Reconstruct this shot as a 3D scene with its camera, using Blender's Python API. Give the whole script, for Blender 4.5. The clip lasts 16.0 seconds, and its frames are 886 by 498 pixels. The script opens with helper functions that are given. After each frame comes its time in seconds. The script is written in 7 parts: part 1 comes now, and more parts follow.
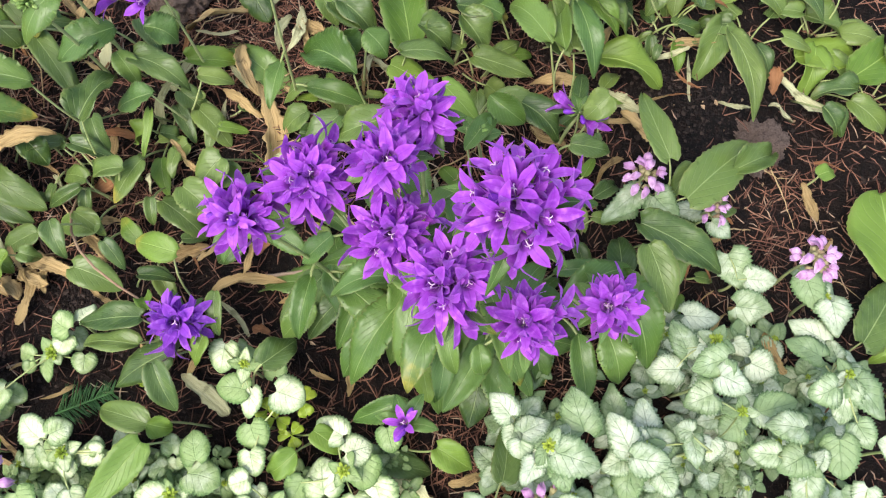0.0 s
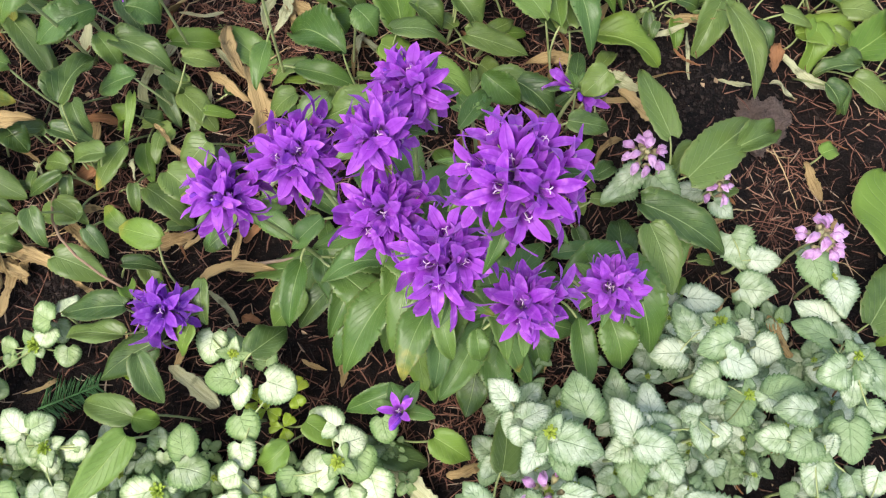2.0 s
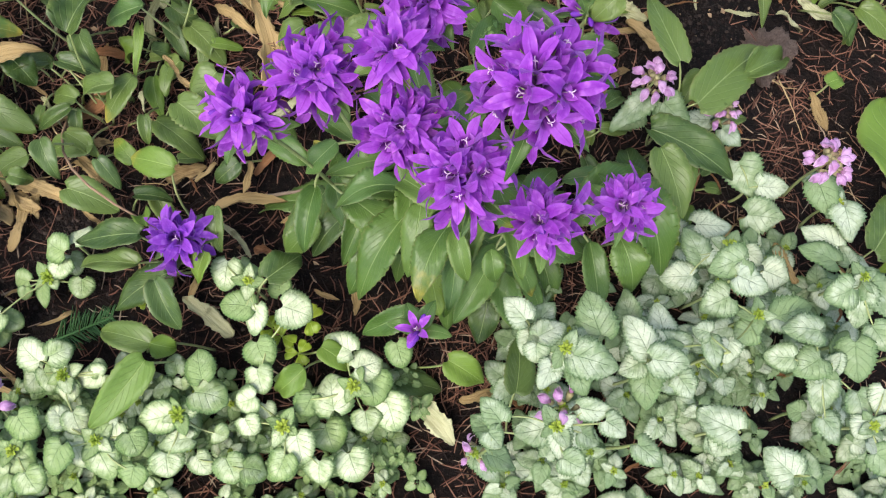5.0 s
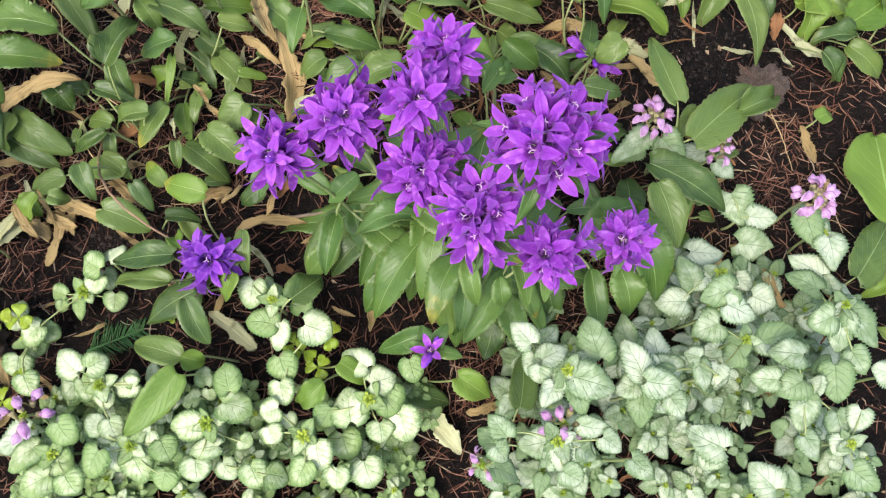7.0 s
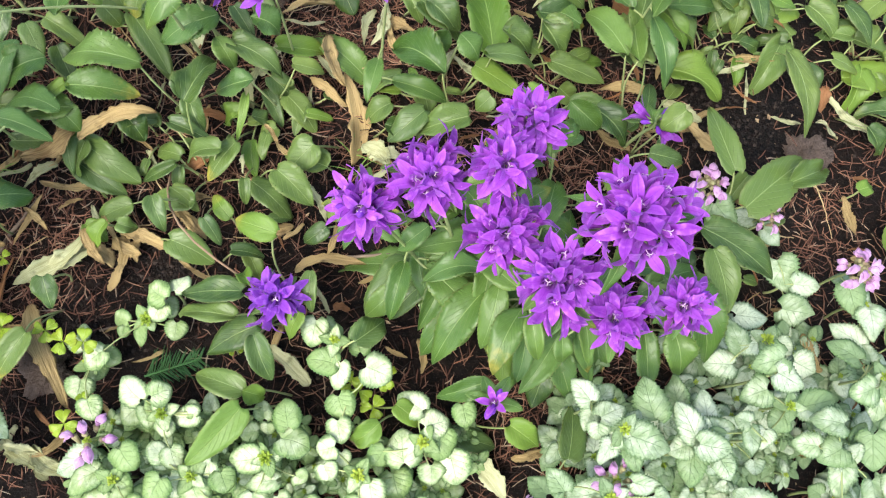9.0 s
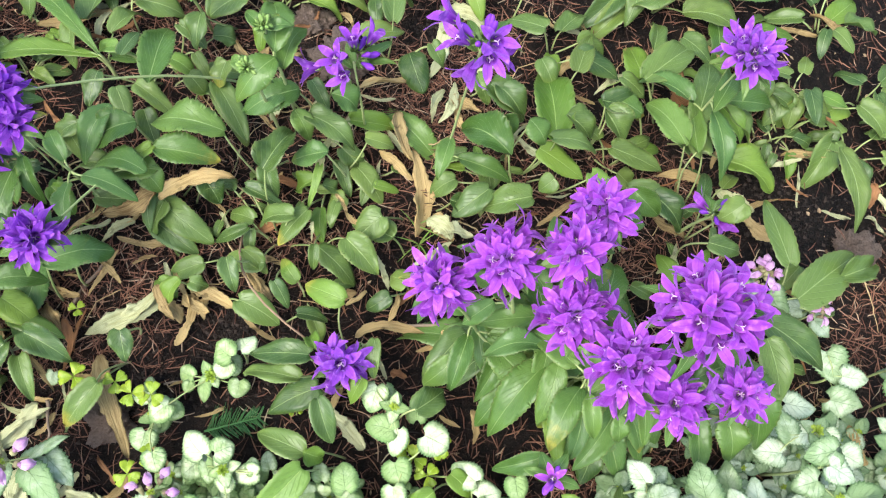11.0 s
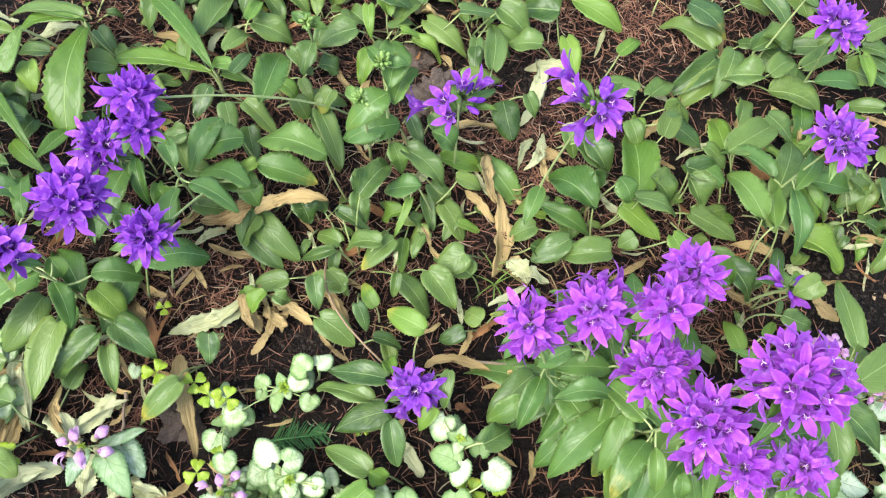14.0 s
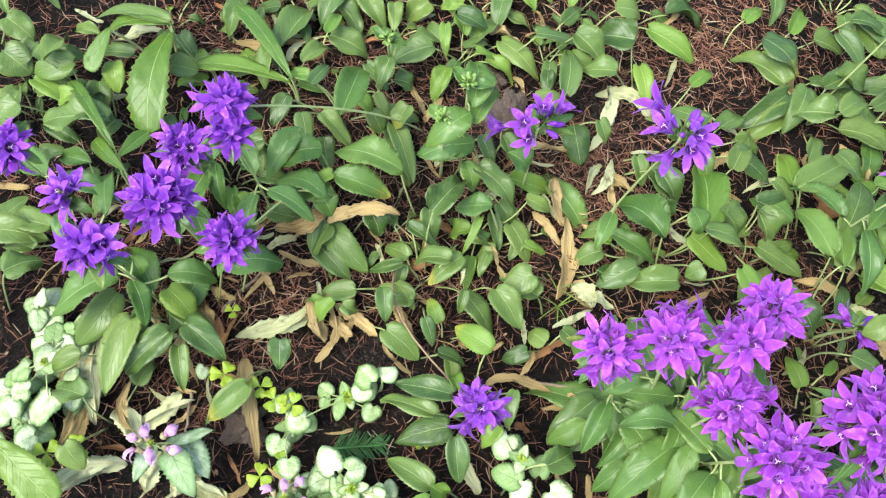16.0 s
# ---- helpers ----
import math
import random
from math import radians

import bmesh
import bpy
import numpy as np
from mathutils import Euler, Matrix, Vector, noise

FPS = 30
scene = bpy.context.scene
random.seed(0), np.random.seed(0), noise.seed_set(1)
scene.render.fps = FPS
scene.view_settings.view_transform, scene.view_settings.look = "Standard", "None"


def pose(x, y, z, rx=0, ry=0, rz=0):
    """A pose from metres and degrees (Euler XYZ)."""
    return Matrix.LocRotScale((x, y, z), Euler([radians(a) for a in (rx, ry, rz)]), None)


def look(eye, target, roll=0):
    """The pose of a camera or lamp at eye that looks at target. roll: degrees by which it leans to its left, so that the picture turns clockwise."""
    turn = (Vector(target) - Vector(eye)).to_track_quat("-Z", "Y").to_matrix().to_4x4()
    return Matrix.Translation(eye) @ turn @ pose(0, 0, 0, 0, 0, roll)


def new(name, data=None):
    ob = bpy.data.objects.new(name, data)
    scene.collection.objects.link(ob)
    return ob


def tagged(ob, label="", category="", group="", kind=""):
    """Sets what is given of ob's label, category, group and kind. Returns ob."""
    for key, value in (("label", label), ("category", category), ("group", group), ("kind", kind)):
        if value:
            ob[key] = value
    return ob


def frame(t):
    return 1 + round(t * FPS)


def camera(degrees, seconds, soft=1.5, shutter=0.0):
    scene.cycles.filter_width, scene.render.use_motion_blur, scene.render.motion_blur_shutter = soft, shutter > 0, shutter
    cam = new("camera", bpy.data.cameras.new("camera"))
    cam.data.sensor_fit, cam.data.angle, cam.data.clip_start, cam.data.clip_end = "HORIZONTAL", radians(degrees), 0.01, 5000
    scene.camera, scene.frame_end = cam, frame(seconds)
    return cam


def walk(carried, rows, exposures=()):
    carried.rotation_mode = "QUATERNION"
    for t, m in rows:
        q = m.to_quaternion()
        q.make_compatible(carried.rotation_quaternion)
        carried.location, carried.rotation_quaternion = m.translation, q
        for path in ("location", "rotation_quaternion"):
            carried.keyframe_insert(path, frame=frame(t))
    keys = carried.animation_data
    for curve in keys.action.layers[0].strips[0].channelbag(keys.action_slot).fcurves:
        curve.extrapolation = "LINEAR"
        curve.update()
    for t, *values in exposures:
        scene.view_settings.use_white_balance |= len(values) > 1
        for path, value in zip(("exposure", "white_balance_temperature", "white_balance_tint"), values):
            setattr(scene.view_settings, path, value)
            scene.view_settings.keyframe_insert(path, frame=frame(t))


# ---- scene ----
cam = camera(54.7, 16.0, soft=1.2)
# seconds, eye, turn (degrees)
PATH = [
    (0.0, 0.0003, 0.0002, 0.8201, 16.99, 0.02, -0.01),
    (0.5, 0.0033, -0.0049, 0.8253, 17.19, 0.14, -0.21),
    (1.0, 0.0090, -0.0046, 0.8217, 17.21, 0.33, -0.46),
    (1.5, 0.0048, -0.0029, 0.8056, 17.07, 0.17, -0.69),
    (2.0, -0.0004, -0.0049, 0.7917, 16.87, -0.15, -0.84),
    (2.5, -0.0091, -0.0140, 0.7818, 16.60, -0.62, -1.13),
    (3.0, -0.0158, -0.0261, 0.7803, 16.33, -0.85, -1.28),
    (3.5, -0.0148, -0.0318, 0.7790, 16.00, -0.56, -1.46),
    (4.0, -0.0174, -0.0362, 0.7776, 15.33, -0.57, -1.51),
    (4.2, -0.0177, -0.0407, 0.7739, 15.25, -0.57, -1.57),
    (6.3, -0.0285, -0.0383, 0.8317, 13.79, -0.71, -1.13),
    (6.5, -0.0299, -0.0349, 0.8366, 13.82, -0.82, -1.05),
    (7.0, -0.0323, -0.0263, 0.8485, 14.19, -0.91, -0.65),
    (7.5, -0.0376, -0.0137, 0.8537, 13.73, -1.17, -0.32),
    (8.0, -0.0452, -0.0023, 0.8519, 13.45, -1.39, -0.08),
    (8.5, -0.0770, -0.0012, 0.8641, 13.92, -2.05, 1.16),
    (9.0, -0.1049, -0.0011, 0.8807, 15.05, -2.63, 2.45),
    (9.5, -0.1288, -0.0058, 0.8948, 17.20, -2.87, 3.71),
    (9.7, -0.1369, -0.0074, 0.8987, 17.48, -2.84, 4.08),
    (11.8, -0.1564, 0.0085, 0.9145, 19.60, -2.25, 6.49),
    (12.0, -0.1574, 0.0089, 0.9131, 19.73, -2.15, 6.72),
    (12.5, -0.1611, 0.0066, 0.9150, 19.68, -2.11, 7.71),
    (13.0, -0.1799, -0.0007, 0.9244, 19.95, -2.81, 9.43),
    (13.5, -0.2015, -0.0087, 0.9320, 20.50, -3.54, 10.91),
    (14.0, -0.2188, -0.0212, 0.9404, 21.12, -3.54, 12.34),
    (14.5, -0.2324, -0.0271, 0.9479, 21.62, -3.52, 13.24),
    (15.0, -0.2500, -0.0358, 0.9473, 21.90, -3.64, 14.32),
    (15.5, -0.2676, -0.0336, 0.9461, 21.80, -3.79, 15.20),
    (16.0, -0.2741, -0.0335, 0.9481, 21.78, -3.58, 15.85),
]
walk(cam, [(t, pose(*p)) for t, *p in PATH], ((0.0, 1.31, 6600, 11), (4.0, 1.00, 6550, 11), (7.0, 1.19, 6600, 9), (9.0, 1.42, 6530, 5), (12.5, 1.59, 6300, 3), (16.0, 1.62, 6340, 0)))

SKY, SUN = 0.15, 1.35
# ---------------------------------------------------------------- light
world = bpy.data.worlds.new("sky")
scene.world = world
world.use_nodes = True
wn = world.node_tree
sky = wn.nodes.new("ShaderNodeTexSky")
sky.sky_type, sky.sun_disc = "NISHITA", False
sky.sun_elevation, sky.sun_rotation = radians(62), radians(221)
sky.air_density, sky.dust_density = 1.0, 3.0
wn.links.new(sky.outputs[0], wn.nodes["Background"].inputs[0])
wn.nodes["Background"].inputs[1].default_value = SKY
sun_data = bpy.data.lights.new("sun", "SUN")
sun_data.energy, sun_data.angle, sun_data.color = SUN, radians(32), (1.0, 0.97, 0.93)
new("sun", sun_data).matrix_world = look((-1.2, -1.2, 3.2), (0, 0.2, 0))


# ---------------------------------------------------------------- materials
def shader(name, rough, specular=0.5):
    m = bpy.data.materials.new(name)
    m.use_nodes = True
    b = m.node_tree.nodes["Principled BSDF"]
    b.inputs["Roughness"].default_value = rough
    b.inputs["Specular IOR Level"].default_value = specular
    return m, m.node_tree, b


def maths(t, op, a, b=0.0, clamp=False):
    n = t.nodes.new("ShaderNodeMath")
    n.operation, n.use_clamp = op, clamp
    for i, v in enumerate((a, b)):
        if hasattr(v, "links"):
            t.links.new(v, n.inputs[i])
        else:
            n.inputs[i].default_value = v
    return n.outputs[0]


def ramp(t, value, lo, hi):
    n = t.nodes.new("ShaderNodeMapRange")
    n.interpolation_type = "SMOOTHSTEP"
    t.links.new(value, n.inputs[0])
    n.inputs[1].default_value, n.inputs[2].default_value = lo, hi
    return n.outputs[0]


def blend(t, fac, a, b, how="MIX"):
    n = t.nodes.new("ShaderNodeMix")
    n.data_type, n.blend_type = "RGBA", how
    for i, v in ((0, fac), (6, a), (7, b)):
        if hasattr(v, "links"):
            t.links.new(v, n.inputs[i])
        else:
            n.inputs[i].default_value = v if i == 0 else (*v, 1.0)
    return n.outputs[2]


def noise_of(t, scale, detail=3.0, where="Object", rough=0.55):
    tc = t.nodes.new("ShaderNodeTexCoord")
    n = t.nodes.new("ShaderNodeTexNoise")
    n.inputs["Scale"].default_value, n.inputs["Detail"].default_value, n.inputs["Roughness"].default_value = scale, detail, rough
    t.links.new(tc.outputs[where], n.inputs["Vector"])
    return n.outputs["Fac"]


def bump(t, b, height, strength, distance):
    n = t.nodes.new("ShaderNodeBump")
    n.inputs["Strength"].default_value, n.inputs["Distance"].default_value = strength, distance
    t.links.new(height, n.inputs["Height"])
    t.links.new(n.outputs[0], b.inputs["Normal"])


def see_through(m, t, b, colour, fac):
    """Lets some light pass through a thin leaf or petal."""
    tr = t.nodes.new("ShaderNodeBsdfTranslucent")
    mx = t.nodes.new("ShaderNodeMixShader")
    mx.inputs[0].default_value = fac
    if hasattr(colour, "links"):
        t.links.new(colour, tr.inputs[0])
    else:
        tr.inputs[0].default_value = (*colour, 1)
    t.links.new(b.outputs[0], mx.inputs[1])
    t.links.new(tr.outputs[0], mx.inputs[2])
    t.links.new(mx.outputs[0], t.nodes["Material Output"].inputs[0])


def uv_axes(t):
    uv = t.nodes.new("ShaderNodeUVMap")
    sp = t.nodes.new("ShaderNodeSeparateXYZ")
    t.links.new(uv.outputs[0], sp.inputs[0])
    across = maths(t, "ABSOLUTE", maths(t, "SUBTRACT", sp.outputs[1], 0.5))
    return sp.outputs[0], maths(t, "MULTIPLY", across, 2.0)


def random_of(t):
    return t.nodes.new("ShaderNodeObjectInfo").outputs["Random"]


def leaf_material(name, dark, light, vein, rough=0.42, pairs=7.0, slant=0.45, see=0.22, relief=0.7):
    m, t, b = shader(name, rough - 0.04, 0.46)
    u, a = uv_axes(t)
    mid = ramp(t, a, 0.045, 0.008)
    wave = maths(t, "FRACT", maths(t, "MULTIPLY", maths(t, "SUBTRACT", u, maths(t, "MULTIPLY", a, slant)), pairs))
    tri = maths(t, "ABSOLUTE", maths(t, "SUBTRACT", wave, 0.5))
    side = maths(t, "MULTIPLY", ramp(t, tri, 0.07, 0.0), ramp(t, a, 1.0, 0.55))
    fine = noise_of(t, 900, 3)
    blot = noise_of(t, 70, 4)
    tone = maths(t, "ADD", maths(t, "MULTIPLY", blot, 0.9), maths(t, "MULTIPLY", random_of(t), 1.0), True)
    tone = maths(t, "SUBTRACT", tone, 0.46, True)
    col = blend(t, tone, dark, light)
    other = maths(t, "FRACT", maths(t, "MULTIPLY", random_of(t), 7.3))
    col = blend(t, maths(t, "MULTIPLY", ramp(t, other, 0.55, 0.95), 0.4), col, (dark[0] * 1.25, dark[1] * 1.25, dark[2] * 2.4))
    col = blend(t, maths(t, "MULTIPLY", ramp(t, other, 0.30, 0.0), 0.4), col, (light[0] * 1.25, light[1] * 1.1, light[2]))
    col = blend(t, maths(t, "MULTIPLY", fine, 0.25), col, tuple(c * 0.55 for c in dark))
    col = blend(t, maths(t, "MULTIPLY", side, 0.15), col, vein)
    col = blend(t, maths(t, "MULTIPLY", mid, 0.68), col, vein)
    third = maths(t, "FRACT", maths(t, "MULTIPLY", random_of(t), 23.7))
    fading = maths(t, "MULTIPLY", ramp(t, maths(t, "ADD", u, maths(t, "MULTIPLY", maths(t, "SUBTRACT", blot, 0.5), 0.8)), 0.70, 1.05), ramp(t, third, 0.91, 0.99))
    col = blend(t, maths(t, "MULTIPLY", fading, 0.85), col, (0.46, 0.38, 0.06))
    col = blend(t, maths(t, "MULTIPLY", ramp(t, maths(t, "ADD", a, maths(t, "MULTIPLY", maths(t, "SUBTRACT", fine, 0.5), 0.4)), 0.90, 1.0), 0.45), col, (0.24, 0.25, 0.09))
    spots = ramp(t, noise_of(t, 55, 2, "Generated"), 0.72, 0.78)
    col = blend(t, maths(t, "MULTIPLY", spots, 0.35), col, (0.16, 0.15, 0.05))
    t.links.new(col, b.inputs["Base Color"])
    h = maths(t, "SUBTRACT", maths(t, "MULTIPLY", fine, 0.14), maths(t, "ADD", maths(t, "MULTIPLY", side, 0.40), maths(t, "MULTIPLY", mid, 0.5)))
    h = maths(t, "ADD", h, maths(t, "MULTIPLY", noise_of(t, 110, 2), 1.1))
    bump(t, b, h, relief, 0.0012)
    see_through(m, t, b, col, see)
    return m


GREEN = leaf_material("bellflower_leaf", (0.046, 0.094, 0.018), (0.222, 0.322, 0.072), (0.34, 0.44, 0.17), rough=0.40)
STEM_LEAF = leaf_material("stem_leaf", (0.076, 0.158, 0.026), (0.180, 0.305, 0.068), (0.34, 0.46, 0.17), rough=0.38, pairs=9.0, slant=0.5, relief=0.6, see=0.30)
LIME = leaf_material("young_leaf", (0.11, 0.205, 0.022), (0.22, 0.34, 0.05), (0.34, 0.46, 0.13), rough=0.5)
TOOTHED = leaf_material("toothed_leaf", (0.080, 0.155, 0.016), (0.17, 0.275, 0.036), (0.34, 0.44, 0.15), pairs=9.0, slant=0.25, relief=0.6)
CLOVER = leaf_material("clover_leaf", (0.22, 0.33, 0.015), (0.42, 0.53, 0.04), (0.45, 0.55, 0.15), pairs=5)


def silver_material(name, dull, bright, border, spread):
    m, t, b = shader(name, 0.5, 0.4)
    u, a = uv_axes(t)
    wob, fine = noise_of(t, 260, 4), noise_of(t, 700, 3)
    side = maths(t, "MAXIMUM", a, maths(t, "MULTIPLY", maths(t, "SUBTRACT", u, 0.40), 1.62))
    edge = maths(t, "ADD", side, maths(t, "MULTIPLY", maths(t, "SUBTRACT", wob, 0.5), 0.55))
    rim = ramp(t, maths(t, "ADD", side, maths(t, "MULTIPLY", maths(t, "SUBTRACT", fine, 0.5), 0.26)), 0.86, 0.99)
    broad = ramp(t, edge, 0.50, 1.0)
    mid = ramp(t, a, 0.045, 0.01)
    wave = maths(t, "FRACT", maths(t, "MULTIPLY", maths(t, "SUBTRACT", u, maths(t, "MULTIPLY", a, 0.42)), 5.0))
    tri = maths(t, "ABSOLUTE", maths(t, "SUBTRACT", maths(t, "ADD", wave, maths(t, "MULTIPLY", maths(t, "SUBTRACT", wob, 0.5), 0.25)), 0.5))
    net = ramp(t, tri, 0.05, 0.0)
    cells = t.nodes.new("ShaderNodeTexVoronoi")
    cells.feature = "DISTANCE_TO_EDGE"
    cells.inputs["Scale"].default_value = 420
    tc = t.nodes.new("ShaderNodeTexCoord")
    t.links.new(tc.outputs["Object"], cells.inputs["Vector"])
    lace = ramp(t, cells.outputs["Distance"], 0.12, 0.0)
    young = ramp(t, random_of(t), 0.62, 1.0)
    silver = blend(t, ramp(t, maths(t, "ADD", maths(t, "MULTIPLY", noise_of(t, 95, 3), 0.7), maths(t, "MULTIPLY", random_of(t), -0.35)), 0.02, 0.42), dull, bright)
    silver = blend(t, maths(t, "MULTIPLY", young, 0.30), silver, (0.27, 0.38, 0.17))
    green = blend(t, fine, (0.060, 0.140, 0.040), (0.13, 0.25, 0.08))
    veins = maths(t, "MAXIMUM", maths(t, "MAXIMUM", maths(t, "MULTIPLY", mid, 0.55), maths(t, "MULTIPLY", net, 0.60)), maths(t, "MULTIPLY", lace, maths(t, "ADD", maths(t, "MULTIPLY", broad, 0.45), 0.12)))
    col = blend(t, maths(t, "MULTIPLY", broad, spread), silver, border)
    col = blend(t, maths(t, "MULTIPLY", veins, 0.74), col, green)
    col = blend(t, maths(t, "MULTIPLY", rim, 0.80), col, green)
    t.links.new(col, b.inputs["Base Color"])
    puff = maths(t, "MULTIPLY", maths(t, "SINE", maths(t, "MULTIPLY", tri, 3.14)), ramp(t, a, 0.0, 0.5))
    bump(t, b, maths(t, "ADD", maths(t, "SUBTRACT", maths(t, "MULTIPLY", wob, 1.1), maths(t, "MULTIPLY", veins, 0.7)), maths(t, "MULTIPLY", puff, 0.16)), 0.9, 0.0014)
    see_through(m, t, b, (0.36, 0.48, 0.26), 0.15)
    return m


SILVER = silver_material("silver_leaf", (0.215, 0.310, 0.138), (0.60, 0.67, 0.475), (0.17, 0.29, 0.095), 0.36)
WHITISH = silver_material("whitish_leaf", (0.27, 0.38, 0.125), (0.71, 0.78, 0.50), (0.17, 0.30, 0.065), 0.66)


def petal_material(name, throat, dark, light, see=0.40):
    m, t, b = shader(name, 0.45, 0.32)
    u, a = uv_axes(t)
    streak = noise_of(t, 500, 3)
    soft = noise_of(t, 120, 2)
    tone = maths(t, "ADD", maths(t, "MULTIPLY", streak, 0.35), maths(t, "SUBTRACT", maths(t, "ADD", maths(t, "MULTIPLY", random_of(t), 0.45), maths(t, "MULTIPLY", soft, 0.6)), 0.22), True)
    col = blend(t, tone, dark, light)
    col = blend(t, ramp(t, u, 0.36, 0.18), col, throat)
    col = blend(t, maths(t, "MULTIPLY", ramp(t, a, 0.35, 0.95), 0.30), col, light)
    col = blend(t, maths(t, "MULTIPLY", ramp(t, a, 0.10, 0.02), 0.45), col, dark)
    col = blend(t, maths(t, "MULTIPLY", ramp(t, soft, 0.50, 0.72), 0.52), col, tuple(min(0.85, c * 1.2 + 0.12) for c in light))
    t.links.new(col, b.inputs["Base Color"])
    b.inputs["Sheen Weight"].default_value = 0.15
    bump(t, b, maths(t, "SUBTRACT", streak, ramp(t, a, 0.2, 0.0)), 0.35, 0.0006)
    see_through(m, t, b, col, see)
    return m


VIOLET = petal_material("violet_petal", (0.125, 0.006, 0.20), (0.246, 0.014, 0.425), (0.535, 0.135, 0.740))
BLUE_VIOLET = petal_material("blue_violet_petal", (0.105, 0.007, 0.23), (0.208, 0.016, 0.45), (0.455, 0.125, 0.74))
LILAC = petal_material("lilac_petal", (0.22, 0.06, 0.17), (0.37, 0.135, 0.35), (0.68, 0.43, 0.65), 0.2)


def plain_material(name, dark, light, scale=120.0, rough=0.6, relief=0.4, depth=0.001, see=0.0, vary=0.7):
    m, t, b = shader(name, rough, 0.3)
    n = noise_of(t, scale, 5)
    tone = maths(t, "ADD", maths(t, "MULTIPLY", n, 1.1), maths(t, "MULTIPLY", maths(t, "SUBTRACT", random_of(t), 0.5), vary), True)
    col = blend(t, tone, dark, light)
    t.links.new(col, b.inputs["Base Color"])
    bump(t, b, noise_of(t, scale * 4, 3), relief, depth)
    if see:
        see_through(m, t, b, col, see)
    return m


STEM = plain_material("green_stem", (0.19, 0.24, 0.075), (0.40, 0.45, 0.19))
RED_STEM = plain_material("reddish_stem", (0.22, 0.12, 0.08), (0.36, 0.27, 0.15))
PISTIL = plain_material("pale_pistil", (0.48, 0.28, 0.48), (0.74, 0.56, 0.70), 300)
BUD = plain_material("blue_violet_bud", (0.13, 0.018, 0.36), (0.29, 0.07, 0.58), 200, see=0.15)
CALYX = plain_material("green_calyx", (0.16, 0.28, 0.06), (0.34, 0.46, 0.14), 300, see=0.2)
NETTLE_CALYX = plain_material("brownish_calyx", (0.16, 0.10, 0.07), (0.36, 0.34, 0.16), 300)
def withered_material(name, dark, light):
    m, t, b = shader(name, 0.65, 0.25)
    uv = t.nodes.new("ShaderNodeUVMap")
    mp = t.nodes.new("ShaderNodeMapping")
    mp.inputs["Scale"].default_value = (2.5, 26.0, 1.0)
    t.links.new(uv.outputs[0], mp.inputs[0])
    st = t.nodes.new("ShaderNodeTexNoise")
    st.inputs["Scale"].default_value, st.inputs["Detail"].default_value = 1.0, 4.0
    t.links.new(mp.outputs[0], st.inputs["Vector"])
    blot = noise_of(t, 55, 5)
    tone = maths(t, "ADD", maths(t, "MULTIPLY", st.outputs["Fac"], 0.8), maths(t, "MULTIPLY", maths(t, "ADD", blot, random_of(t)), 0.55), True)
    col = blend(t, ramp(t, tone, 0.42, 1.05), dark, light)
    col = blend(t, maths(t, "MULTIPLY", ramp(t, st.outputs["Fac"], 0.50, 0.36), 0.45), col, dark)
    col = blend(t, maths(t, "MULTIPLY", ramp(t, blot, 0.62, 0.72), 0.6), col, tuple(c * 0.45 for c in dark))
    t.links.new(col, b.inputs["Base Color"])
    bump(t, b, maths(t, "ADD", st.outputs["Fac"], maths(t, "MULTIPLY", blot, 0.6)), 0.9, 0.0015)
    see_through(m, t, b, col, 0.15)
    return m


DRY = withered_material("tan_withered_leaf", (0.15, 0.088, 0.032), (0.51, 0.37, 0.165))
PALE = withered_material("pale_withered_leaf", (0.28, 0.28, 0.11), (0.57, 0.57, 0.33))
RUST = withered_material("rust_withered_leaf", (0.16, 0.070, 0.028), (0.38, 0.185, 0.080))
EARTH = plain_material("dry_earth", (0.085, 0.062, 0.048), (0.31, 0.222, 0.172), 380, 0.95, 1.0, 0.005, vary=0.15)
TUFT = plain_material("yellow_green_bud", (0.20, 0.31, 0.03), (0.42, 0.52, 0.07), 400, see=0.2)
TWIG = plain_material("grey_brown_twig", (0.10, 0.07, 0.05), (0.28, 0.21, 0.15), 150, 0.8, 0.8)
STRAW = plain_material("dry_straw", (0.26, 0.17, 0.07), (0.55, 0.42, 0.22), 200, 0.7)
FIR = plain_material("fir_needle_green", (0.03, 0.09, 0.03), (0.07, 0.17, 0.05), 200, 0.5)
GRASS = plain_material("grass_blade_green", (0.14, 0.26, 0.05), (0.26, 0.40, 0.08), 100, 0.5, see=0.2)


def island_material(name, dark, light, rough=0.75):
    m, t, b = shader(name, rough, 0.25)
    g = t.nodes.new("ShaderNodeNewGeometry")
    col = blend(t, g.outputs["Random Per Island"], dark, light)
    col = blend(t, maths(t, "MULTIPLY", noise_of(t, 300, 3), 0.5), col, tuple(c * 0.4 for c in dark))
    t.links.new(col, b.inputs["Base Color"])
    return m


def needle_material():
    m, t, b = shader("fallen_needle", 0.7, 0.3)
    r = t.nodes.new("ShaderNodeNewGeometry").outputs["Random Per Island"]
    col = blend(t, ramp(t, r, 0.10, 0.50), (0.014, 0.007, 0.005), (0.170, 0.072, 0.045))
    col = blend(t, ramp(t, r, 0.45, 0.80), col, (0.330, 0.165, 0.102))
    col = blend(t, ramp(t, r, 0.86, 1.0), col, (0.48, 0.37, 0.25))
    col = blend(t, maths(t, "MULTIPLY", noise_of(t, 300, 3), 0.35), col, (0.02, 0.012, 0.009))
    t.links.new(col, b.inputs["Base Color"])
    return m


